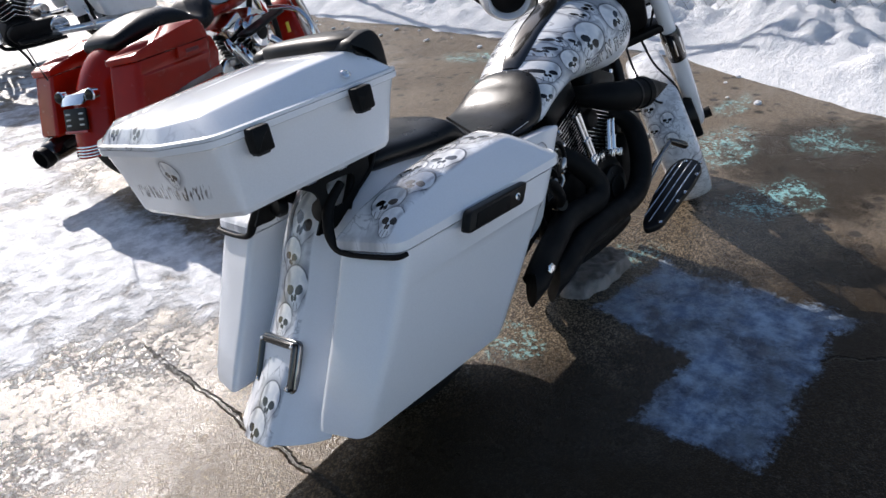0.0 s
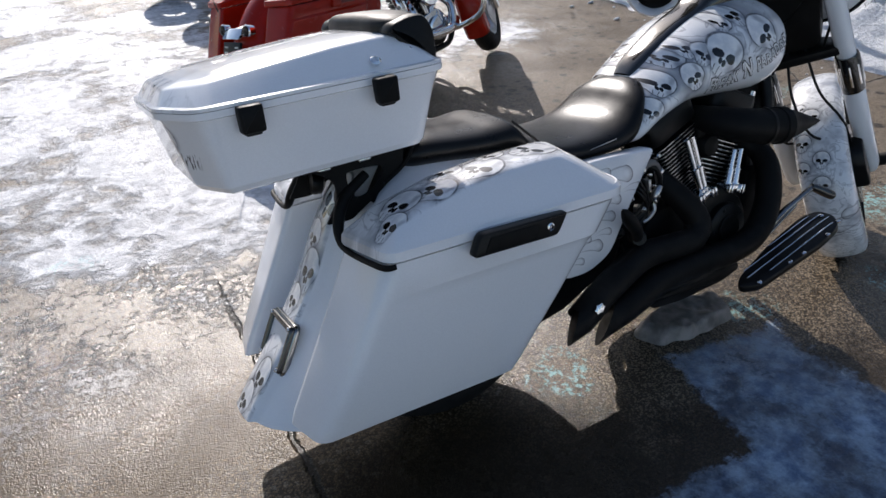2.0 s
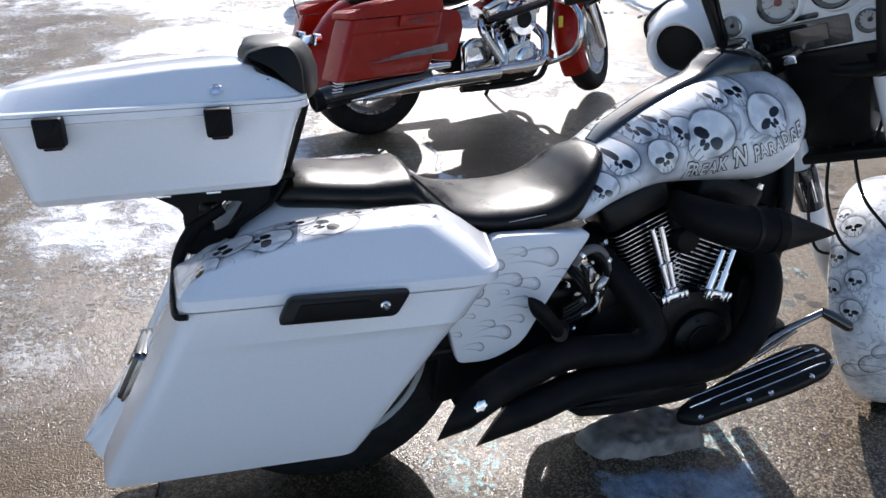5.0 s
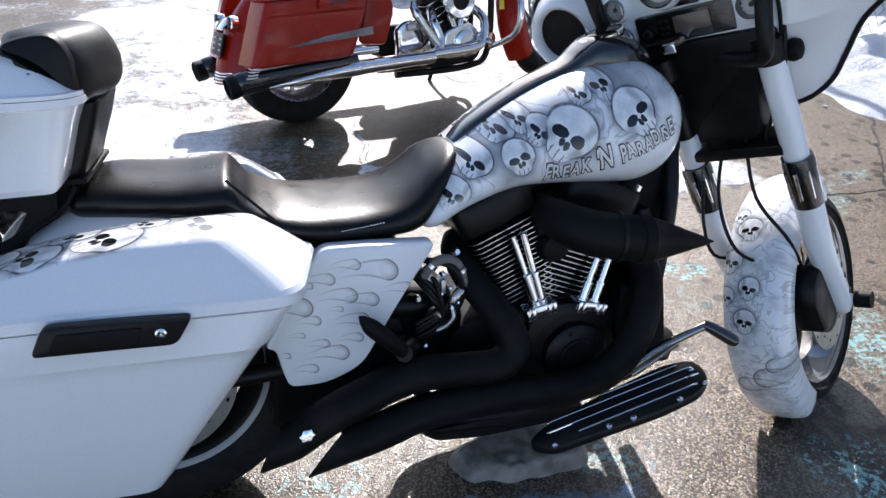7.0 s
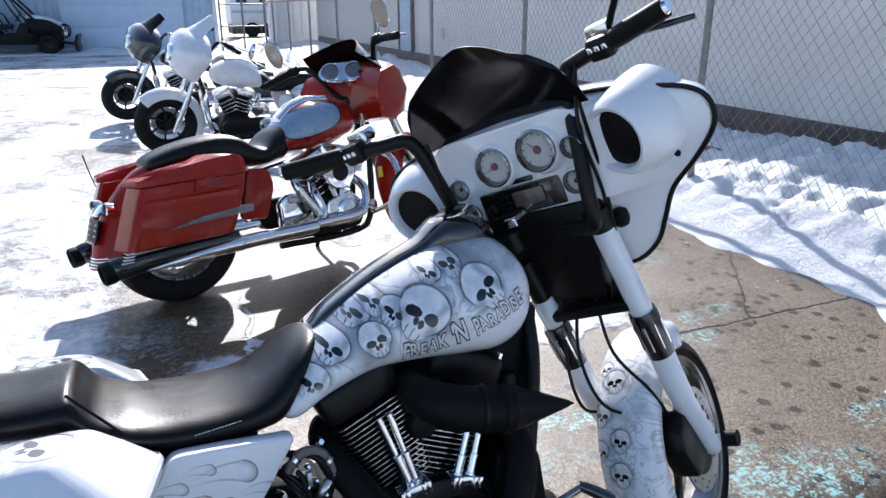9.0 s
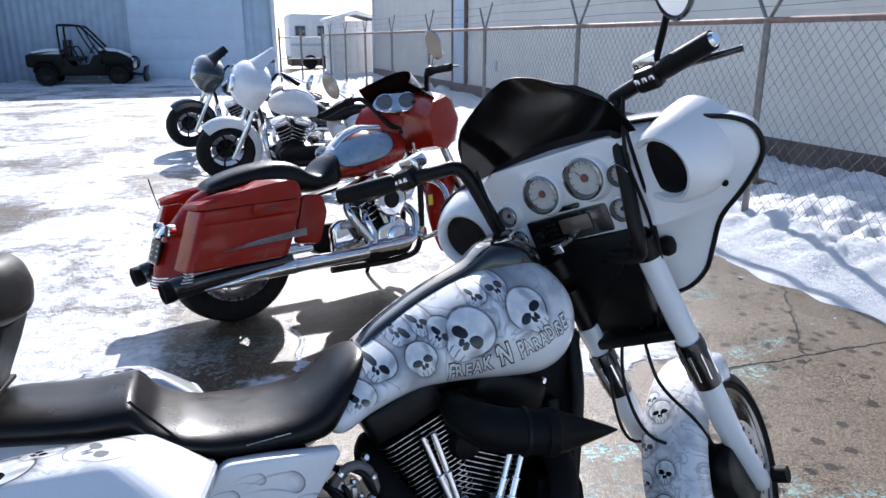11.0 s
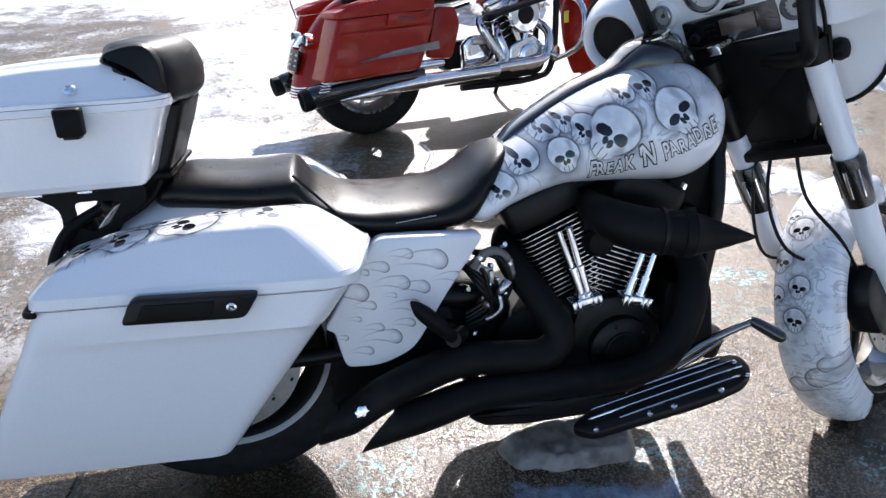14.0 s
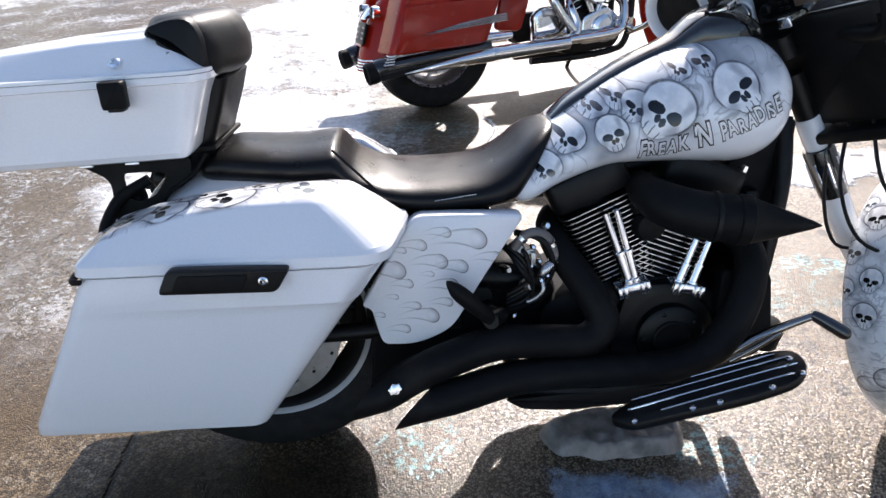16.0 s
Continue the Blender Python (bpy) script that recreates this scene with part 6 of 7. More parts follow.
DOORW = material("pale_door_paint", (0.58, 0.68, 0.80), 0.5, 0, 0, 0.08, 3, 0.0005, 20, 0.08)
PANE = material("dark_window_glass", (0.02, 0.025, 0.03), 0.06, 0, 0.6)
barn = thing("warehouse", pose(5.75, 0, 0), "long cream-sided warehouse behind the fence", "building")
part("wall", block((3.0, 7.8, 1.45), (5.9, 29.6, 2.9), 0.01), SIDING, barn)
part("foundation", block((0.0, 7.8, 0.1), (0.16, 29.7, 0.64), 0.01), FOUND, barn, "brown foundation band")
for i in range(12):
    z = 0.42 + 0.2 * i
    board = [(-0.012, z), (-0.030, z), (-0.014, z + 0.2), (0.02, z + 0.2), (0.02, z)]
    part("siding_board", rings([[(x, -7.0, q) for x, q in board], [(x, 22.6, q) for x, q in board]]), SIDING, barn)
part("corner_trim", block((-0.02, 22.58, 1.42), (0.1, 0.12, 2.84), 0.006), TRIMW, barn)
part("roof", prism([(-0.15, 2.86), (3.0, 3.5), (6.3, 2.86), (6.3, 2.96), (3.0, 3.62), (-0.15, 2.96)], -7.3, 22.9, 0.01), METAL, barn)
dw = part("door", block((-0.045, 13.9, 1.2), (0.05, 0.75, 2.3), 0.006), DOORW, barn, "pale blue side door")
for y in (13.48, 14.32):
    part("frame", block((-0.05, y, 1.25), (0.07, 0.1, 2.45), 0.006), FOUND, dw)
part("vent", block((-0.05, 11.9, 0.85), (0.06, 0.3, 0.2), 0.01), TRIMW, barn)

shop = thing("metal_shop", pose(0, 24.6, 0), "blue-grey corrugated metal shop with a pale roller door", "building")
part("wall", block((-3.2, 3.05, 2.0), (11.6, 5.9, 4.0), 0.01), METAL, shop)
for x0, x1 in ((-9.0, -1.98), (1.72, 2.62)):
    n = int((x1 - x0) / 0.055)
    prof = [(x0 + (x1 - x0) * i / n, -0.03 * (1 if (i % 4) in (1, 2) else 0)) for i in range(n + 1)]
    part("corrugated_panel", rings([[(x, y, z) for x, y in prof] + [(x1, 0.08, z), (x0, 0.08, z)] for z in (0.02, 3.98)]), METAL, shop, "corrugated sheet panel")
door = part("roller_door", block((-0.13, -0.005, 1.75), (3.66, 0.05, 3.4), 0.01), DOORW, shop, "pale sectional roller door")
for i in range(5):
    part("door_section", block((-0.13, -0.034, 0.36 + 0.66 * i), (3.6, 0.02, 0.645), 0.005), DOORW, door)
part("corner_trim", block((2.66, -0.03, 2.0), (0.14, 0.16, 4.0), 0.008), TRIMW, shop)
for x in (-2.0, 1.74):
    part("door_jamb", block((x, -0.05, 1.75), (0.07, 0.08, 3.5), 0.008), METAL, shop)
part("roof", prism([(-9.3, 3.98), (2.9, 3.98), (2.9, 4.2), (-9.3, 4.2)], -0.3, 6.2, 0.01), METAL, shop)
annex = thing("shop_annex", pose(-7.9, 22.6, 0), "corrugated annex beside the metal shop", "building")
n = 60
prof = [(2.1, -1.5 + 3.4 * i / n) for i in range(n + 1)]
part("wall", block((0, 0.2, 2.0), (4.2, 3.4, 4.0), 0.01), METAL, annex)
for i in range(16):
    part("rib", block((2.11, -1.4 + 0.21 * i, 2.0), (0.03, 0.06, 3.95), 0.006), METAL, annex)
part("corner_trim", block((2.1, -1.5, 2.0), (0.12, 0.1, 4.0), 0.008), TRIMW, annex)
tagged(part("shop_apron", sheet(list(np.linspace(-6, 3.2, 60)), list(np.linspace(21.4, 24.5, 20)), lambda x, y: -0.02 + max(0.0, (y - 21.9) / 2.4) * (0.10 + 0.12 * noise.noise((x * 1.5, y * 2, 0)) + 0.05 * noise.noise((x * 6, y * 6, 1)))), SNOW, smooth=180), "drifted snow along the foot of the metal shop", "snow", kind="stuff")

shed = thing("white_shed", pose(5.245, 24.3, 0) @ Matrix.Diagonal((1.3, 1, 1.03, 1)), "small white shed with a snowy roof", "shed")
part("wall", block((0.1, 0.5, 0.95), (1.25, 1.9, 1.9), 0.01), TRIMW, shed)
part("roof", prism([(-0.62, 1.88), (0.1, 2.1), (0.82, 1.88), (0.82, 1.98), (0.1, 2.24), (-0.62, 1.98)], -0.55, 1.55, 0.01), SNOW, shed, "snow-covered roof")
for i in range(6):
    part("board", block((-0.42 + 0.21 * i, -0.46, 0.95), (0.195, 0.03, 1.86), 0.006), TRIMW, shed)
rv = thing("camper_trailer", pose(4.7, 33.5, 0), "white camper trailer with dark windows", "trailer")
part("body", prism(round_poly([(-0.7, 0.5), (1.9, 0.5), (1.9, 2.45), (-0.7, 2.45)], 0.2, 5), -1.0, 1.2, 0.05), TRIMW, rv)
for x, w in ((-0.19, 0.44), (0.95, 0.7)):
    wd = part("window", block((x, -1.0, 1.7), (w, 0.05, 0.42), 0.02), PANE, rv)
    part("frame", block((x, -0.99, 1.7), (w + 0.1, 0.03, 0.5), 0.01), METAL, wd)
for x in (0.2, 1.0):
    part("wheel", move(lathe([(0.15, -0.09), (0.32, -0.09), (0.33, 0), (0.32, 0.09), (0.15, 0.09)], 24), axis((x, -0.95, 0.33), (0, 1, 0))), RUBBER, rv)
part("stripe", block((0.6, -1.01, 1.1), (2.5, 0.02, 0.12), 0.004), METAL, rv)
part("skirt", block((0.6, 0.1, 0.4), (2.5, 2.0, 0.5), 0.02), FOUND, rv)

# ---- utility vehicle by the shop ----
utv = thing("utility_vehicle", pose(-3.15, 23.6, 0) @ Matrix.Diagonal((0.93, 0.93, 0.93, 1)), "dark green side-by-side utility vehicle with snow on it", "utility vehicle")
OLIVE = material("dark_olive_plastic", (0.004, 0.005, 0.004), 0.5, 0, 0, 0.3, 8, 0, 100, 0, 0.2)
for x in (-1.15, 1.0):
    for y in (-0.6, 0.6):
        w = part("wheel", move(lathe([(0.16, -0.12), (0.27, -0.13), (0.32, -0.09), (0.33, 0), (0.32, 0.09), (0.27, 0.13), (0.16, 0.12)], 28, True), axis((x, y, 0.33), (0, 1, 0))), RUBBER, utv, "knobbly black tyre")
        part("rim", move(lathe([(0.05, -0.05), (0.16, -0.08), (0.165, 0.08), (0.05, 0.05)], 20), axis((x, y, 0.33), (0, 1, 0))), BLACK, w)
        part("fender", move(arc_fender(0.4, 0.17, 20, 160, 0.2, 0.02), pose(x, y, 0.33)), OLIVE, utv)
part("chassis", prism(round_poly([(-1.5, 0.34), (1.25, 0.30), (1.4, 0.5), (1.3, 0.75), (0.55, 0.78), (0.40, 0.62), (-0.45, 0.62), (-0.55, 0.85), (-1.6, 0.85)], 0.05, 3), -0.5, 0.5, 0.03), OLIVE, utv)
for y in (-0.56, 0.56):
    part("side_panel", prism(round_poly([(-0.75, 0.34), (0.55, 0.32), (0.62, 0.62), (0.50, 0.96), (0.30, 0.98), (0.12, 0.66), (-0.35, 0.62), (-0.52, 0.90), (-0.75, 0.92)], 0.05, 3), y - 0.04, y + 0.04, 0.015), OLIVE, utv)
    part("rear_panel", prism(round_poly([(-1.68, 0.62), (-1.5, 0.58), (-1.35, 0.78), (-0.95, 0.78), (-0.75, 0.55), (-0.62, 0.6), (-0.62, 0.98), (-1.68, 0.98)], 0.04, 3), y * 1.1 - 0.03, y * 1.1 + 0.03, 0.015), OLIVE, utv)
part("hood", prism(round_poly([(0.42, 0.62), (1.35, 0.58), (1.42, 0.84), (1.05, 1.04), (0.5, 1.12)], 0.07, 4), -0.6, 0.6, 0.06), OLIVE, utv)
part("hood_snow", prism(round_poly([(0.46, 1.09), (1.05, 1.02), (1.38, 0.86), (1.36, 0.95), (1.02, 1.13), (0.6, 1.20), (0.48, 1.18)], 0.03, 4), -0.54, 0.54, 0.04), SNOW, utv, "snow on the hood")
part("cargo_bed", prism(round_poly([(-1.65, 0.7), (-0.6, 0.7), (-0.6, 1.0), (-1.65, 1.0)], 0.04, 3), -0.58, 0.58, 0.03), OLIVE, utv)
part("bed_snow", prism(round_poly([(-1.64, 0.98), (-0.62, 0.98), (-0.62, 1.16), (-1.1, 1.18), (-1.5, 1.10)], 0.05, 4), -0.56, 0.56, 0.05), SNOW, utv, "snow in the cargo bed")
part("dashboard", block((0.5, 0, 1.0), (0.16, 1.05, 0.22), 0.04), BLACK, utv)
part("winch", join(rod((1.50, -0.18, 0.62), (1.50, 0.18, 0.62), 0.07, 14), block((1.48, 0, 0.50), (0.12, 0.5, 0.06), 0.01)), STEEL, utv, "steel winch")
part("bumper", join(*[tube([(1.32, y, 0.45), (1.55, y, 0.55), (1.58, y, 0.80), (1.42, y, 0.92)], 0.022, 8) for y in (-0.35, 0.35)], rod((1.58, -0.35, 0.80), (1.58, 0.35, 0.80), 0.022, 8)), BLACK, utv)
for y in (-0.35, 0.35):
    part("seat", join(block((-0.25, y, 0.85), (0.45, 0.5, 0.14), 0.04), block((-0.5, y, 1.15), (0.12, 0.5, 0.6), 0.04)), LEATHER, utv)
for y in (-0.6, 0.6):
    part("cage_tube", join(tube([(0.75, y, 1.0), (0.4, y * 0.97, 1.42), (0.05, y * 0.95, 1.82), (-0.1, y * 0.95, 1.88), (-0.55, y * 0.95, 1.90), (-0.66, y * 0.97, 1.78), (-0.64, y, 0.9)], 0.034, 10), tube([(-0.1, y * 0.95, 1.86), (0.1, y, 1.4), (0.32, y, 1.0)], 0.024, 8), tube([(-0.6, y, 1.1), (-0.3, y, 1.22), (-0.1, y, 0.7)], 0.024, 8)), BLACK, utv)
for x, z in ((-0.05, 1.88), (-0.55, 1.88), (0.6, 1.2)):
    part("cross_tube", rod((x, -0.57, z), (x, 0.57, z), 0.028, 10), BLACK, utv)
part("steering_wheel", move(lathe([(0.16, -0.012), (0.185, 0), (0.16, 0.012)], 24, True), axis((0.25, -0.33, 1.15), (-1, 0, 0.6))), BLACK, utv)
part("plough", join(prism(round_poly([(1.75, 0.12), (1.85, 0.1), (1.8, 0.35), (1.88, 0.6), (1.8, 0.6), (1.72, 0.35)], 0.02, 2), -0.75, 0.75, 0.01), rod((1.3, -0.3, 0.35), (1.78, -0.3, 0.3), 0.03, 8), rod((1.3, 0.3, 0.35), (1.78, 0.3, 0.3), 0.03, 8)), BLACK, utv, "front plough blade")
for y in (-0.4, 0.4):
    part("headlight", move(lathe([(0.07, 0), (0.08, 0.03), (0.06, 0.05)], 16), axis((1.42, y, 0.8), (1, 0, 0.1))), CHROME, utv)


# ---- the other parked motorcycles ----
def simple_bag(p, paint, s, deep=False):
    rows = ((0.33, -0.31, 0.20, -0.325, -0.33, -0.18), (0.345, -0.33, 0.225, -0.345, -0.352, -0.172), (0.44, -0.31, 0.27, -0.365, -0.375, -0.17), (0.46, -0.305, 0.28, -0.36, -0.370, -0.17), (0.58, -0.265, 0.325, -0.365, -0.375, -0.17), (0.60, -0.255, 0.33, -0.36, -0.37, -0.17))
    if deep:
        rows = ((0.335, -0.310, 0.205, -0.345, -0.35, -0.21), (0.345, -0.322, 0.217, -0.358, -0.362, -0.20), (0.44, -0.285, 0.256, -0.364, -0.370, -0.20), (0.455, -0.28, 0.262, -0.359, -0.366, -0.20), (0.535, -0.248, 0.294, -0.363, -0.371, -0.20), (0.545, -0.245, 0.297, -0.357, -0.365, -0.20), (0.585, -0.228, 0.308, -0.362, -0.370, -0.20), (0.60, -0.222, 0.312, -0.358, -0.366, -0.20))
    g = rings([bag_loop(*r, r=0.03) for r in rows])
    base = dense(bag_loop(0.605, -0.236, 0.316, -0.363, -0.371, -0.195, r=0.035) if deep else bag_loop(0.605, -0.262, 0.345, -0.366, -0.376, -0.168, r=0.035), 0.05)
    loops = [base, [(x, y, 0.622) for x, y, z in base]]
    for k, lift in ((0.985, 0.6), (0.93, 0.9), (0.7, 1.0), (0.3, 1.05)):
        loops.append([(0.04 + (x - 0.04) * k, -0.28 + (y + 0.28) * k, 0.62 + lift * float(np.interp(x, (-0.26, -0.1, 0.1, 0.22, 0.29, 0.34), (0.012, 0.045, 0.072, 0.082, 0.06, 0.03)))) for x, y, z in base])
    lid = rings(loops)
    if s > 0:
        g, lid = mirror_y(g), mirror_y(lid)
    b = part("saddlebag", g, paint, p, "hard saddlebag", smooth=30)
    part("lid", lid, paint, b, smooth=35)
    lp = prism(round_poly([(0.004, 0.556), (0.018, 0.606), (0.2, 0.600), (0.188, 0.548)], 0.01, 3), -0.385, -0.365, 0.004)
    h = part("latch", lp if s < 0 else mirror_y(lp), paint, b)
    hk = prism(round_poly([(0.055, 0.569), (0.06, 0.586), (0.145, 0.583), (0.14, 0.565)], 0.006, 3), -0.389, -0.383, 0.002)
    part("latch_bar", hk if s < 0 else mirror_y(hk), REDIN if paint == RED else STEEL, h)
    return b


def vtwin(p, metal, y=-0.12):
    case = part("crankcase", join(prism(round_poly([(0.62, 0.22), (0.72, 0.17), (1.0, 0.18), (1.04, 0.26), (0.98, 0.38), (0.80, 0.39), (0.64, 0.36)], 0.04, 4), -0.12, 0.13, 0.02)), BLACK, p, smooth=30)
    part("cam_cover", join(prism(round_poly([(0.76, 0.22), (0.78, 0.36), (0.92, 0.40), (1.0, 0.34), (0.98, 0.22)], 0.03, 4), -0.155, -0.11, 0.01), move(lathe([(0.07, 0), (0.07, 0.02), (0.05, 0.03), (0.01, 0.03)], 28), axis((0.9, -0.15, 0.29), (0, -1, 0)))), metal, case, "chrome cam cover")
    part("gearbox_cover", prism(round_poly([(0.50, 0.25), (0.50, 0.40), (0.56, 0.44), (0.68, 0.42), (0.70, 0.27), (0.62, 0.23)], 0.03, 4), -0.15, -0.1, 0.015), metal, case, "chrome transmission cover")
    for lean, bx in ((-22.5, 0.84), (22.5, 0.86)):
        m = pose(bx, -0.03, 0.34, 0, lean, 0)
        c = part("cylinder", lathe([(0.06, 0), (0.06, 0.28)], 24), BLACK, p, "finned cylinder", m)
        for i in range(9):
            z = 0.06 + 0.018 * i
            poly = round_poly([(-0.08, -0.08), (0.08, -0.08), (0.08, 0.08), (-0.08, 0.08)], 0.03, 3)
            part("fin", prism(poly, z, z + 0.006, 0.0015, "z"), metal if i % 2 else BLACK, c)
        part("rocker_box", prism(round_poly([(-0.085, -0.09), (0.085, -0.09), (0.085, 0.09), (-0.085, 0.09)], 0.03, 3), 0.225, 0.30, 0.012, "z"), metal, c)
    for a, b in (((0.775, 0.53), (0.83, 0.38)), ((0.80, 0.535), (0.845, 0.38)), ((0.95, 0.53), (0.88, 0.38)), ((0.925, 0.535), (0.865, 0.38))):
        part("pushrod_tube", rod((a[0], -0.135, a[1]), (b[0], -0.145, b[1]), 0.01, 10), metal, p)
    pc = part("primary_cover", prism(round_poly([(0.48, 0.30), (0.52, 0.39), (0.95, 0.38), (1.02, 0.30), (0.95, 0.20), (0.54, 0.22)], 0.05, 5), 0.12, 0.19, 0.02), BLACK, p, "black primary cover", smooth=30)
    part("derby_cover", move(lathe([(0.085, 0), (0.085, 0.012), (0.078, 0.02), (0.06, 0.022), (0.01, 0.024)], 30), axis((0.57, 0.188, 0.305), (0, 1, 0))), metal, pc, "round chrome cover")
    ac = part("air_cleaner", move(lathe([(0.09, 0), (0.095, 0.02), (0.095, 0.05), (0.085, 0.062), (0.03, 0.066)], 32), axis((0.865, -0.12, 0.51), (0, -1, 0))), metal, p, "round chrome air cleaner")
    part("cap", move(lathe([(0.05, 0.064), (0.045, 0.07), (0.01, 0.072)], 24), axis((0.865, -0.12, 0.51), (0, -1, 0))), BLACK, ac)


def tourer(m, paint, label, style, steer=0, metal=None):
    """A large touring motorcycle, rear axle over its origin, front towards x."""
    metal = metal or CHROME
    p = thing("motorcycle", m, label, "motorcycle", "parked motorcycles")
    red = style == "shark"
    wheel(p, (0, 0, 0.315), None, 0.318, 0.15, 0.2, 7, ALLOY if red else BLACK, STEEL if red else BLACK, -0.07, 0.14)
    hub = Matrix.Translation((0, 0, 0.315))
    if red:
        prof = spline([(0.15, 0.685), (0.0, 0.69), (-0.11, 0.665), (-0.19, 0.61), (-0.262, 0.53), (-0.322, 0.44), (-0.365, 0.335), (-0.392, 0.24)], 4)
        loops = []
        for i, (x, z) in enumerate(prof):
            a_, b_ = prof[max(i - 1, 0)], prof[min(i + 1, len(prof) - 1)]
            t_ = Vector((b_[0] - a_[0], b_[1] - a_[1])).normalized()
            way = Vector((-t_.y, t_.x * min(1, max(0, (z - 0.24) / 0.3)))).normalized()
            arc = [(-0.125 + 0.25 * k / 14) for k in range(15)]
            o = [(x + way.x * 0.11 * abs(y / 0.125) ** 2.6, y, z + way.y * 0.11 * abs(y / 0.125) ** 2.6) for y in arc]
            loops.append(o + [(q[0] + way.x * 0.006, q[1] * 0.96, q[2] + way.y * 0.006) for q in o[::-1]])
        fen = part("rear_fender", rings(loops), paint, p, "stretched rear fender", smooth=40)
        for k in range(4):
            z = 0.252 + 0.013 * k
            x = -0.392 + 0.33 * (z - 0.24)
            part("flute", tube([(x + 0.045, -0.09, z), (x + 0.008, -0.055, z), (x - 0.003, 0, z), (x + 0.008, 0.055, z), (x + 0.045, 0.09, z)], 0.0042, 8, 4), metal, fen, "chrome flute")
    else:
        part("rear_fender", arc_fender(0.375, 0.105, 38, 196, 0.35, 0.05, 0.006, 26, 12), paint, p, "", hub, 30)
    for s in (-1, 1):
        simple_bag(p, paint, s, red)
        y = s * 0.28
        if red:
            mf = part("muffler", tube([(-0.375, y, 0.266, 0.040), (-0.35, y, 0.272, 0.052), (-0.25, y, 0.282, 0.054), (0.0, y, 0.298, 0.050), (0.20, y, 0.305, 0.044)], 0.05, 22, 4), GLOSS, p, "black muffler with chrome shields", smooth=50)
            part("tip", move(lathe([(0.034, 0.0), (0.046, 0.0), (0.050, 0.015), (0.050, 0.05), (0.042, 0.056), (0.036, 0.03)], 22, True), axis((-0.36, y, 0.266), (-1, 0, -0.12))), MATTE, mf, "black exhaust tip")
            part("upper_shield", tube([(-0.29, y + s * 0.02, 0.328, 0.012), (-0.26, y + s * 0.022, 0.330, 0.018), (0.0, y + s * 0.022, 0.343, 0.018), (0.285, y + s * 0.02, 0.345, 0.017), (0.305, y + s * 0.02, 0.344, 0.008)], 0.018, 14, 3), metal, mf, "chrome heat shield")
            part("lower_pipe", tube([(-0.24, y + s * 0.035, 0.246, 0.006), (-0.1, y + s * 0.03, 0.254, 0.020), (0.08, y + s * 0.025, 0.268, 0.032), (0.20, y + s * 0.02, 0.272, 0.037), (0.23, y + s * 0.02, 0.272, 0.034), (0.45, y * 0.95, 0.266, 0.034), (0.64, y * 0.9, 0.262, 0.033)], 0.03, 18, 4), metal, mf, "tapered chrome pipe")
            for k in range(4):
                part("flute", block((-0.318 + 0.007 * k, y + s * 0.045, 0.300 + 0.012 * k), (0.05 - 0.004 * k, 0.05, 0.007), 0.002), metal, mf, "chrome flute")
        else:
            mf = part("muffler", tube([(-0.36, y, 0.262, 0.046), (-0.33, y, 0.263, 0.05), (-0.1, y, 0.268, 0.05), (0.28, y, 0.275, 0.048), (0.34, y, 0.275, 0.034), (0.62, y * 0.9, 0.275, 0.03)], 0.05, 22, 4), metal, p, "chrome muffler")
            part("saddlebag_guard", tube([(0.30, s * 0.3, 0.30), (0.34, s * 0.37, 0.32), (0.37, s * 0.37, 0.42), (0.36, s * 0.28, 0.45)], 0.013, 10), metal, p)
        part("side_cover", prism(round_poly([(0.27, 0.36), (0.34, 0.60), (0.45, 0.59), (0.47, 0.50), (0.41, 0.34)], 0.03, 4), s * 0.18 - 0.02, s * 0.18 + 0.02, 0.012), paint, p)
        part("footboard", block((0.80, s * 0.30, 0.27), (0.36, 0.11, 0.02), 0.008, 0.04), BLACK, p, "", pose(0, 0, 0) if not red else pose(0, 0, 0.16, 0, -10, 0))
    bar = part("light_bar", join(rod((-0.300, -0.11, 0.495), (-0.300, 0.11, 0.495), 0.013, 12), prism(round_poly([(-0.345, 0.478), (-0.285, 0.488), (-0.265, 0.532), (-0.31, 0.522)], 0.008, 3), -0.075, 0.075, 0.008)), metal, p, "chrome light bar")
    for s in (-1, 1):
        sg = part("turn_signal", move(lathe([(0.012, -0.01), (0.026, 0.0), (0.030, 0.03), (0.026, 0.036)], 20), axis((-0.275, s * 0.105, 0.508), (-1, 0, 0.1))), metal, bar)
        part("lens", move(lathe([(0.026, 0.034), (0.022, 0.042), (0.006, 0.045)], 20), axis((-0.275, s * 0.105, 0.508), (-1, 0, 0.1))), SMOKE, sg, "smoked lens")
    brk = part("plate_bracket", move(block((0, 0, 0), (0.012, 0.15, 0.10), 0.004), pose(-0.347, 0, 0.415, 0, 18, 0)), BLACK, p, "black vented plate bracket")
    for k in range(2):
        for j in range(3):
            part("vent", move(block((-0.0065, -0.045 + 0.09 * k, -0.025 + 0.025 * j), (0.004, 0.03, 0.008), 0.001), pose(-0.347, 0, 0.415, 0, 18, 0)), STEEL, brk)
    part("reflector", move(block((-0.004, 0, -0.056), (0.014, 0.15, 0.014), 0.003), pose(-0.347, 0, 0.415, 0, 18, 0)), LENS_RED, brk)
    part("antenna", tube([(-0.255, 0.2, 0.59), (-0.27, 0.2, 0.66), (-0.285, 0.2, 0.745)], 0.003, 6), BLACK, p)
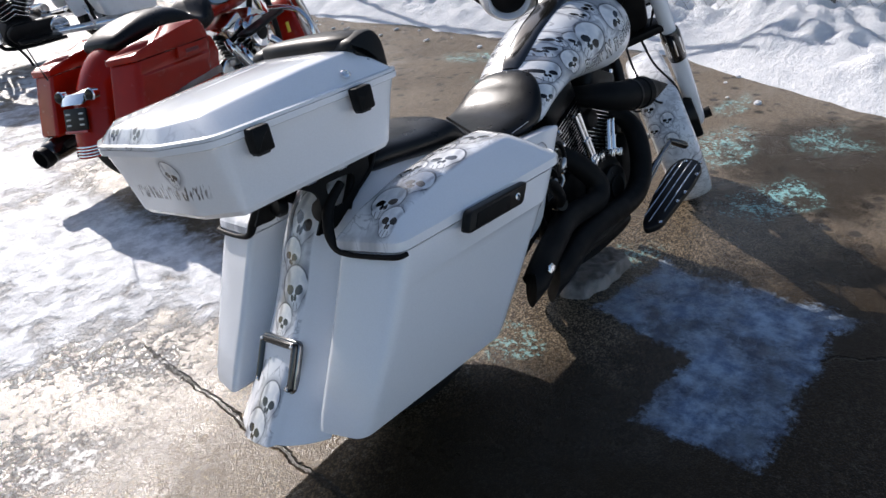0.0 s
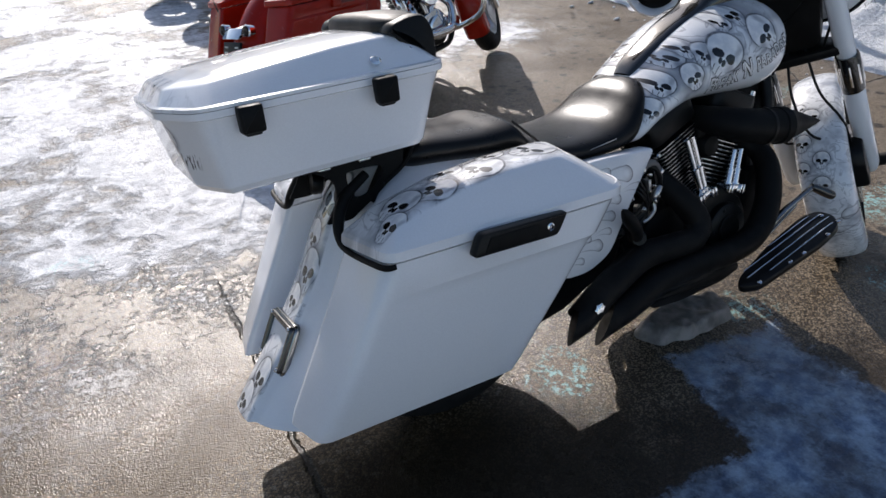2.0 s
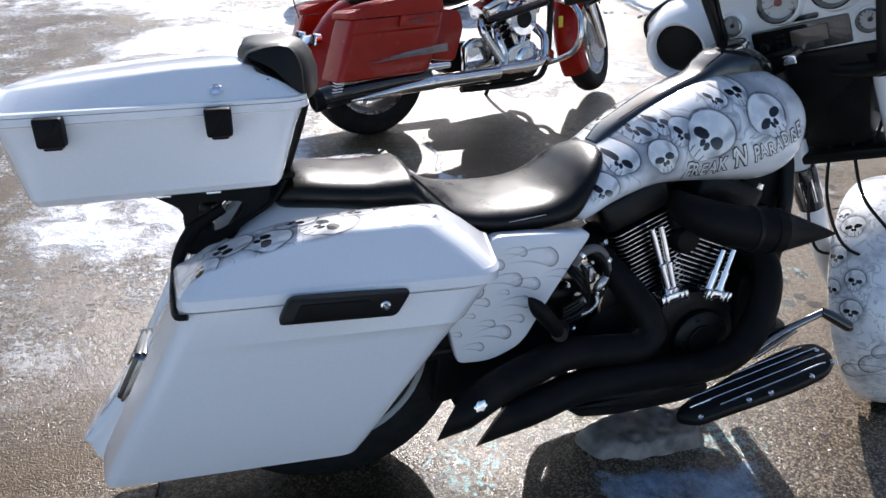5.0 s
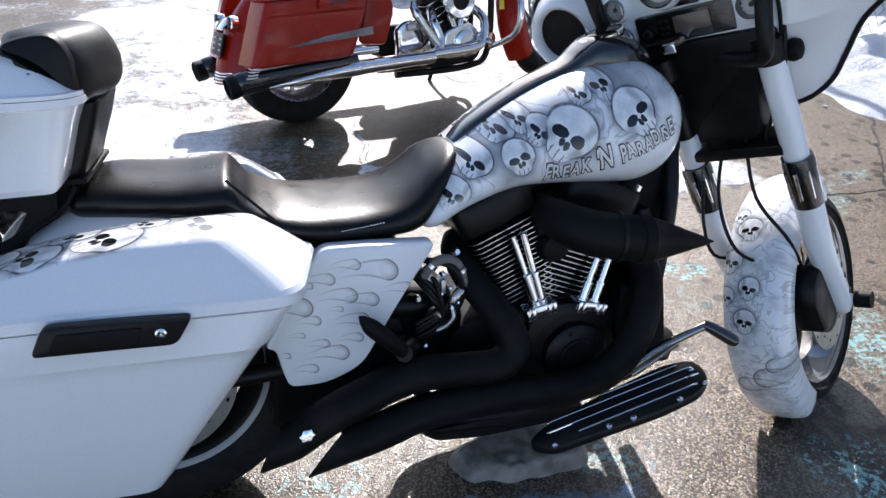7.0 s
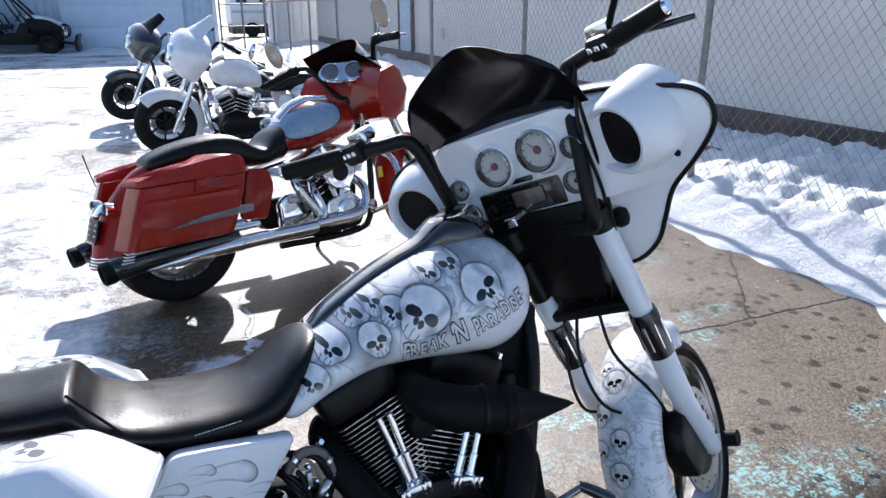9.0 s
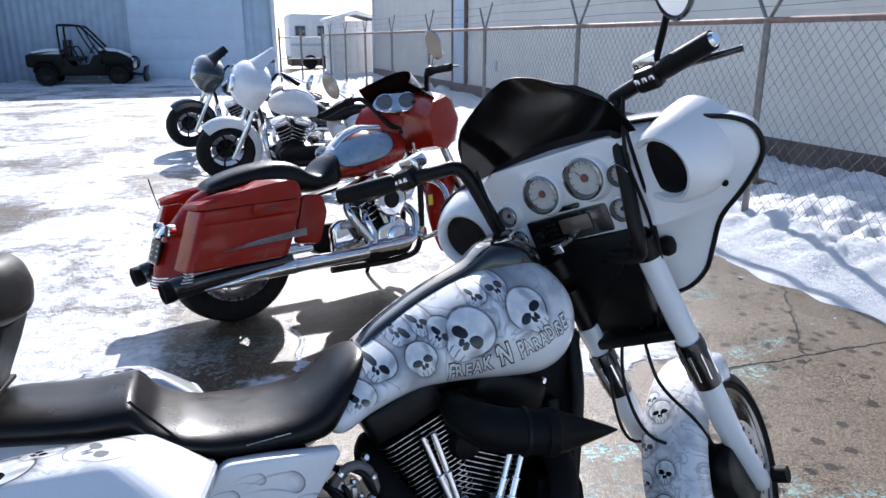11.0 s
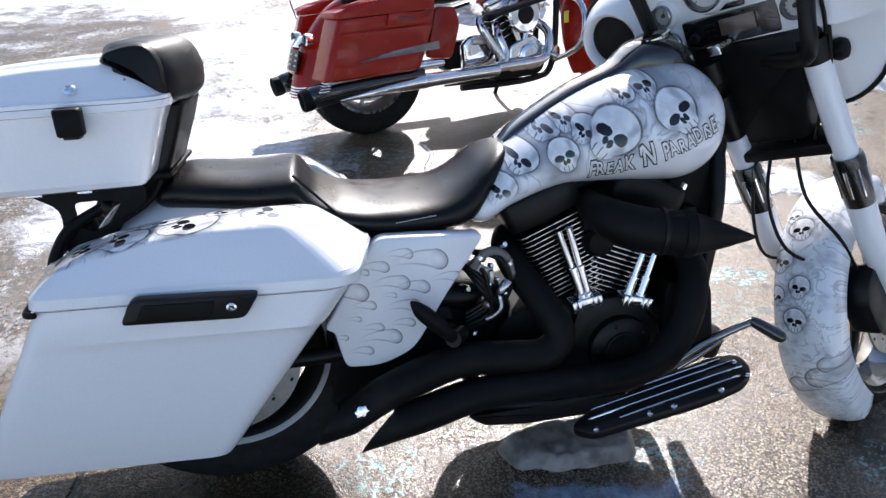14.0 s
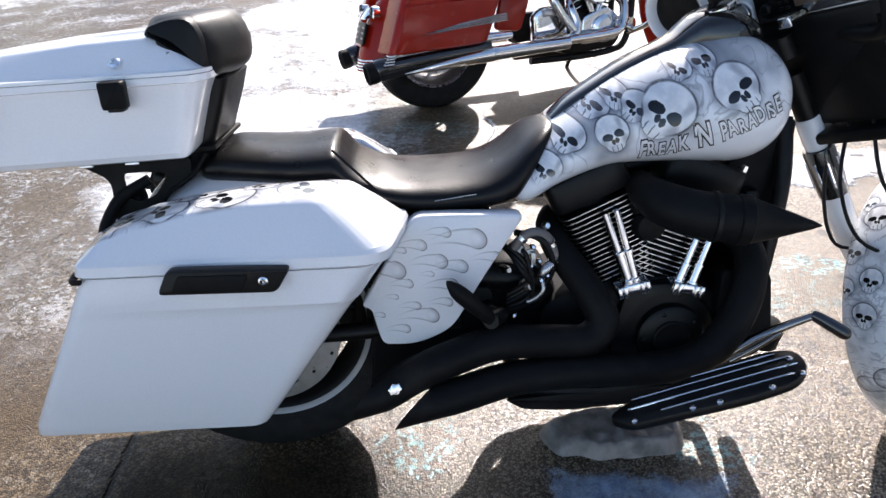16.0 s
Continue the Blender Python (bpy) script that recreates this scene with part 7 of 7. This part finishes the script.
    rows = [(-0.09, 0.655, 0.69, 0.08, 0.5), (-0.06, 0.64, 0.715, 0.12, 0.5), (0.04, 0.625, 0.75, 0.14, 0.55), (0.16, 0.62, 0.773, 0.15, 0.55), (0.28, 0.61, 0.778, 0.16, 0.55), (0.36, 0.60, 0.755, 0.17, 0.55), (0.43, 0.595, 0.705, 0.17, 0.55), (0.49, 0.60, 0.70, 0.168, 0.5), (0.55, 0.61, 0.755, 0.155, 0.5), (0.61, 0.62, 0.785, 0.12, 0.5), (0.65, 0.68, 0.77, 0.06, 0.5)]
    part("seat", body_x(rows, 28, 3, 3.0), LEATHER, p, "black vinyl seat")
    tr = [(0.56, 0.66, 0.73, 0.08, 0.5), (0.59, 0.64, 0.775, 0.12, 0.45), (0.69, 0.64, 0.86, 0.16, 0.45), (0.79, 0.645, 0.897, 0.178, 0.47), (0.90, 0.66, 0.895, 0.175, 0.5), (1.00, 0.69, 0.86, 0.14, 0.5), (1.05, 0.72, 0.82, 0.08, 0.5), (1.065, 0.74, 0.79, 0.04, 0.5)]
    t = part("fuel_tank", body_x(tr, 32, 4, 2.4), TWOTONE if red else paint, p, "fuel tank with a silver-blue panel" if red else "fuel tank")
    part("tank_console", rings([[(x - 0.2 * b, y, z + b) for y, b in oval(18, 0.05, 0.025, 0.03, 3)] for x, z in ((0.62, 0.80), (0.69, 0.86), (0.79, 0.897), (0.92, 0.893))]), metal, t)
    vtwin(p, metal)
    for s in (-1, 1):
        part("engine_guard", tube([(1.12, s * 0.08, 0.60), (1.14, s * 0.26, 0.56), (1.13, s * 0.34, 0.45), (1.11, s * 0.30, 0.32), (1.08, s * 0.1, 0.24)], 0.016, 12), metal, p, "chrome engine guard")
        part("frame_tube", tube([(1.16, s * 0.04, 0.74), (1.12, s * 0.09, 0.55), (1.08, s * 0.1, 0.24), (0.95, s * 0.1, 0.16), (0.5, s * 0.1, 0.17)], 0.018, 10), BLACK, p)
    part("header_pipe", join(tube([(0.73, -0.1, 0.47), (0.70, -0.17, 0.42), (0.72, -0.2, 0.33), (0.68, -0.22, 0.28), (0.60, -0.24, 0.275)], 0.024, 14), tube([(0.97, -0.1, 0.47), (1.01, -0.17, 0.40), (0.98, -0.2, 0.3), (0.90, -0.22, 0.27), (0.62, -0.24, 0.272)], 0.024, 14)), metal, p, "chrome exhaust headers")
    part("heat_shield", tube([(0.60, -0.15, 0.52, 0.018), (0.60, -0.175, 0.47, 0.023), (0.655, -0.195, 0.37, 0.023), (0.70, -0.21, 0.305, 0.021)], 0.022, 14), metal, p, "chrome exhaust shield")
    part("oil_filter", rod((1.02, -0.06, 0.30), (1.06, -0.17, 0.29), 0.038, 20), metal, p, "chrome oil filter")
    for k in range(5):
        q = 2 * math.pi * k / 5 + 0.3
        part("cover_bolt", move(lathe([(0.008, 0), (0.008, 0.006), (0.004, 0.008)], 8), axis((0.60 + 0.07 * math.cos(q), -0.149, 0.335 + 0.07 * math.sin(q)), (0, -1, 0))), metal, p)
    part("dipstick_housing", block((0.60, -0.155, 0.405), (0.10, 0.03, 0.035), 0.008), STEEL, p)
    # front end
    f = pose(1.20, 0, 0.88, 0, -24, 0) @ pose(0, 0, 0, 0, 0, steer)
    L = 0.625
    wheel(p, (0.03, 0, -L), f, 0.30, 0.12, 0.2, 7, ALLOY if red else BLACK, STEEL if red else BLACK, -0.065, 0.14)
    part("front_fender", arc_fender(0.345, 0.078, 25, 188, 0.4, 0.05, 0.006, 28, 12), paint, p, "", f @ Matrix.Translation((0.03, 0, -L)), 30)
    for s in (-1, 1):
        y = s * 0.11
        part("fork_leg", tube([(-0.03, y, 0.0 if red else -0.14, 0.026), (-0.03, y, -0.3, 0.026), (-0.03, y, -0.31, 0.032), (-0.02, y, -L, 0.026), (-0.01, y, -L - 0.03, 0.02)], 0.028, 16, 3), metal, p, "chrome fork leg", f)
    if style == "shark":
        loops = []
        for t_ in np.linspace(-1, 1, 21):
            a = abs(t_)
            nose, back = 1.27 + 0.16 * (1 - a ** 2.4), 1.0 + 0.07 * (1 - a)
            w = 0.315 * math.copysign(min(1, a * 1.04), t_)
            top, low = 1.015 + 0.045 * (1 - a ** 2), 0.71 + 0.02 * a
            mid = (top + low) / 2
            loops.append([(back, w, mid + 0.04), (back + 0.05, w * 0.99, top - 0.03), (back + 0.16, w * 0.95, top), (nose - 0.06, w * 0.9, top - 0.04), (nose, w * 0.84, mid + 0.01), (nose - 0.05, w * 0.88, low + 0.04), (back + 0.14, w * 0.96, low), (back + 0.02, w, low + 0.02)])
        turn = Matrix.Translation((1.04, 0, 0.025)) @ Matrix.Rotation(radians(10), 4, "Z") @ Matrix.Translation((-1.03, 0, 0))
        fr = part("fairing", move(rings(loops), turn), paint, p, "shark-nose fairing", smooth=50)
        face = round_poly([(-0.285, 0.80), (0.285, 0.80), (0.265, 1.0), (0.2, 1.03), (-0.2, 1.03), (-0.265, 1.0)], 0.04, 4)
        part("inner_fairing", move(rings([[(1.17, y, z) for y, z in face], [(1.11, y, z) for y, z in inset(face, 0.004)], [(1.075, y, z) for y, z in inset(face, 0.03)]]), turn), MATTE, fr, "black inner fairing", smooth=30)
        am = turn @ axis((1.045, -0.02, 0.995), (-0.9, -0.75, 0.65))
        pod = part("gauge_pod", move(lathe([(0.06, -0.02), (0.075, 0), (0.076, 0.018), (0.068, 0.024), (0.02, 0.025)], 28), am @ Matrix.Diagonal((1.75, 0.85, 1, 1))), metal, fr, "chrome gauge pod")
        for y in (-0.064, 0.064):
            gm = am @ Matrix.Translation((y, 0, 0.022))
            g = part("gauge", move(lathe([(0.056, 0), (0.056, 0.010), (0.048, 0.012), (0.046, 0.006)], 24, True), gm), metal, pod)
            part("dial", move(lathe([(0.043, 0.004), (0.043, 0.010), (0.008, 0.010)], 24), gm), GAUGE, g, "dark grey dial")
        ws = []
        for t_ in np.linspace(-1, 1, 13):
            col = [(1.10 - 0.13 * h + 0.16 * (1 - t_ * t_), t_ * (0.285 - 0.07 * h), 1.0 + 0.04 * (1 - t_ * t_) + 0.14 * h * (1 - 0.3 * t_ * t_)) for h in np.linspace(0, 1, 5)]
            ws.append(col + [(x + 0.005, y, z) for x, y, z in col[::-1]])
        part("windscreen", move(rings(ws), turn), SMOKE, fr, "dark windscreen")
        part("ground_stay", tube([(1.08, -0.12, 0.80), (1.10, -0.10, 0.70), (1.12, -0.06, 0.64)], 0.012, 8), metal, fr)
        part("stripe", join(*[prism(round_poly([(-0.15 + 0.05 * k, 0.412 + 0.007 * k), (0.26, 0.425 + 0.009 * k), (0.26, 0.430 + 0.009 * k), (-0.13 + 0.05 * k, 0.415 + 0.008 * k)], 0.002, 2), -0.3795, -0.355, 0.001) for k in range(4)]), STEEL, p, "grey pinstripe")
        part("hang_tag", block((1.13, -0.17, 0.47), (0.03, 0.004, 0.06), 0.001), TAG, p, "small yellow paper tag")
    else:
        half = [(0.0, 0.29), (-0.14, 0.275), (-0.27, 0.235), (-0.37, 0.16), (-0.36, 0.08), (-0.27, -0.03), (-0.2, -0.13), (0.0, -0.16)]
        right = spline(half, 3)
        out = right + [(-y, z) for y, z in right[-2:0:-1]]
        sc = lambda k, x: [(x, y * k, 0.06 + (z - 0.06) * k) for y, z in out]
        part("fairing", rings([sc(0.97, -0.02), sc(1.0, 0.0), sc(0.98, 0.06), sc(0.88, 0.14), sc(0.62, 0.20), sc(0.2, 0.23)]), paint, p, "batwing fairing", f)
        part("headlight", move(lathe([(0.05, 0), (0.085, 0.02), (0.085, 0.05), (0.06, 0.06)], 24), axis((0.19, 0, 0.02), (1, 0, -0.1))), metal, p, "", f)
        ws = []
        for t_ in np.linspace(-1, 1, 11):
            col = [(0.10 - 0.16 * h + 0.05 * (1 - t_ * t_), t_ * (0.26 - 0.17 * h ** 0.7), 0.22 + 0.25 * h * (1 - 0.15 * t_ * t_)) for h in np.linspace(0, 1, 5)]
            ws.append(col + [(x + 0.005, y, z) for x, y, z in col[::-1]])
        part("windscreen", rings(ws), paint if style == "white" else SMOKE, p, "", f)
    for s in (-1, 1):
        b = part("handlebar", tube([(-0.06, s * 0.03, 0.05), (-0.07, s * 0.12, 0.08), (-0.06, s * 0.2, 0.25), (-0.10, s * 0.25, 0.30), (-0.20, s * 0.40, 0.30)], 0.014, 10), BLACK, p, "", f)
        part("grip", tube([(-0.13, s * 0.29, 0.302), (-0.215, s * 0.42, 0.30)], 0.02, 10, 2), MATTE, b)
        part("lever", tube([(-0.07, s * 0.27, 0.30), (-0.10, s * 0.36, 0.29), (-0.16, s * 0.45, 0.28)], 0.007, 8), metal, b)
        part("switch_housing", block((-0.115, s * 0.27, 0.302), (0.05, 0.05, 0.05), 0.01), BLACK, b)
        if not red and s < 0:
            continue
        mc = Vector((-0.10, s * 0.34, 0.42)) if red else Vector((-0.30, 0.46, 0.36))
        mm = axis(mc, (-1, 0, 0.1)) @ Matrix.Diagonal((0.75, 1.35, 1, 1))
        part("mirror", move(lathe([(0.02, -0.03), (0.05, -0.02), (0.06, 0.0), (0.055, 0.006)], 24), mm), metal, b)
        part("mirror_stem", rod((-0.11, s * 0.28, 0.32), mc - Vector((0, 0, 0.02)), 0.006, 8), metal, b)
    part("side_stand", tube([(0.95, 0.13, 0.18), (0.92, 0.24, 0.09), (0.90, 0.30, -0.045)], 0.012, 8), BLACK, p)
    return p


GAUGE = material("gauge_face", (0.16, 0.16, 0.17), 0.4, 0, 0.4, 0.3, 40)
TAG = material("yellow_paper", (0.75, 0.6, 0.05), 0.6)
WHITE2 = material("plain_white_paint", (0.76, 0.77, 0.78), 0.3, 0, 0.8, 0.06, 12)
DARK2 = material("dark_green_black_paint", (0.012, 0.02, 0.02), 0.2, 0, 0.9, 0.1, 12)
def two_tone():
    """Red tank paint with a silver-blue oval panel inside a black line on each side."""
    mat = bpy.data.materials.new("two_tone_tank_paint")
    mat.use_nodes = True
    n = Nodes(mat.node_tree)
    b = mat.node_tree.nodes["Principled BSDF"]
    x, y, z = n.xyz(n.coords())
    u = n.m("DIVIDE", n.m("SUBTRACT", x, 0.757), 0.168)
    v = n.m("DIVIDE", n.m("SUBTRACT", z, n.m("ADD", 0.792, n.m("MULTIPLY", n.m("SUBTRACT", x, 0.757), 0.20))), 0.074)
    d = n.m("ADD", n.m("POWER", n.m("ABSOLUTE", u), 2.6), n.m("POWER", n.m("ABSOLUTE", v), 2.6))
    col = n.mix(n.ramp(d, 1.12, 1.06), (0.34, 0.013, 0.004, 1), (0.006, 0.006, 0.007, 1))
    col = n.mix(n.ramp(d, 0.90, 0.85), col, (0.22, 0.31, 0.42, 1))
    n.put(b.inputs["Base Color"], col)
    n.put(b.inputs["Roughness"], n.ramp(n.noise(n.coords(), 30, 4), 0.2, 0.8, 0.26, 0.32))
    b.inputs["Metallic"].default_value = 0.05
    b.inputs["Coat Weight"].default_value = 0.6
    b.inputs["Coat Roughness"].default_value = 0.05
    return mat


TWOTONE = two_tone()
tourer(pose(0.472, 2.25, 0, 0, 0, 18.3) @ pose(0, 0, 0, -8), RED, "orange-red touring motorcycle with stretched bags and black mufflers", "shark", 33)
tourer(pose(2.02, 6.05, 0, 0, 0, 181) @ pose(0, 0, 0, -9), WHITE2, "white touring motorcycle with a batwing fairing", "white", 10)
tourer(pose(1.62, 8.55, 0, 0, 0, 184) @ pose(0, 0, 0, -9), DARK2, "dark touring motorcycle with a batwing fairing", "dark", 12)

lettering(bike, TANK_GEO)
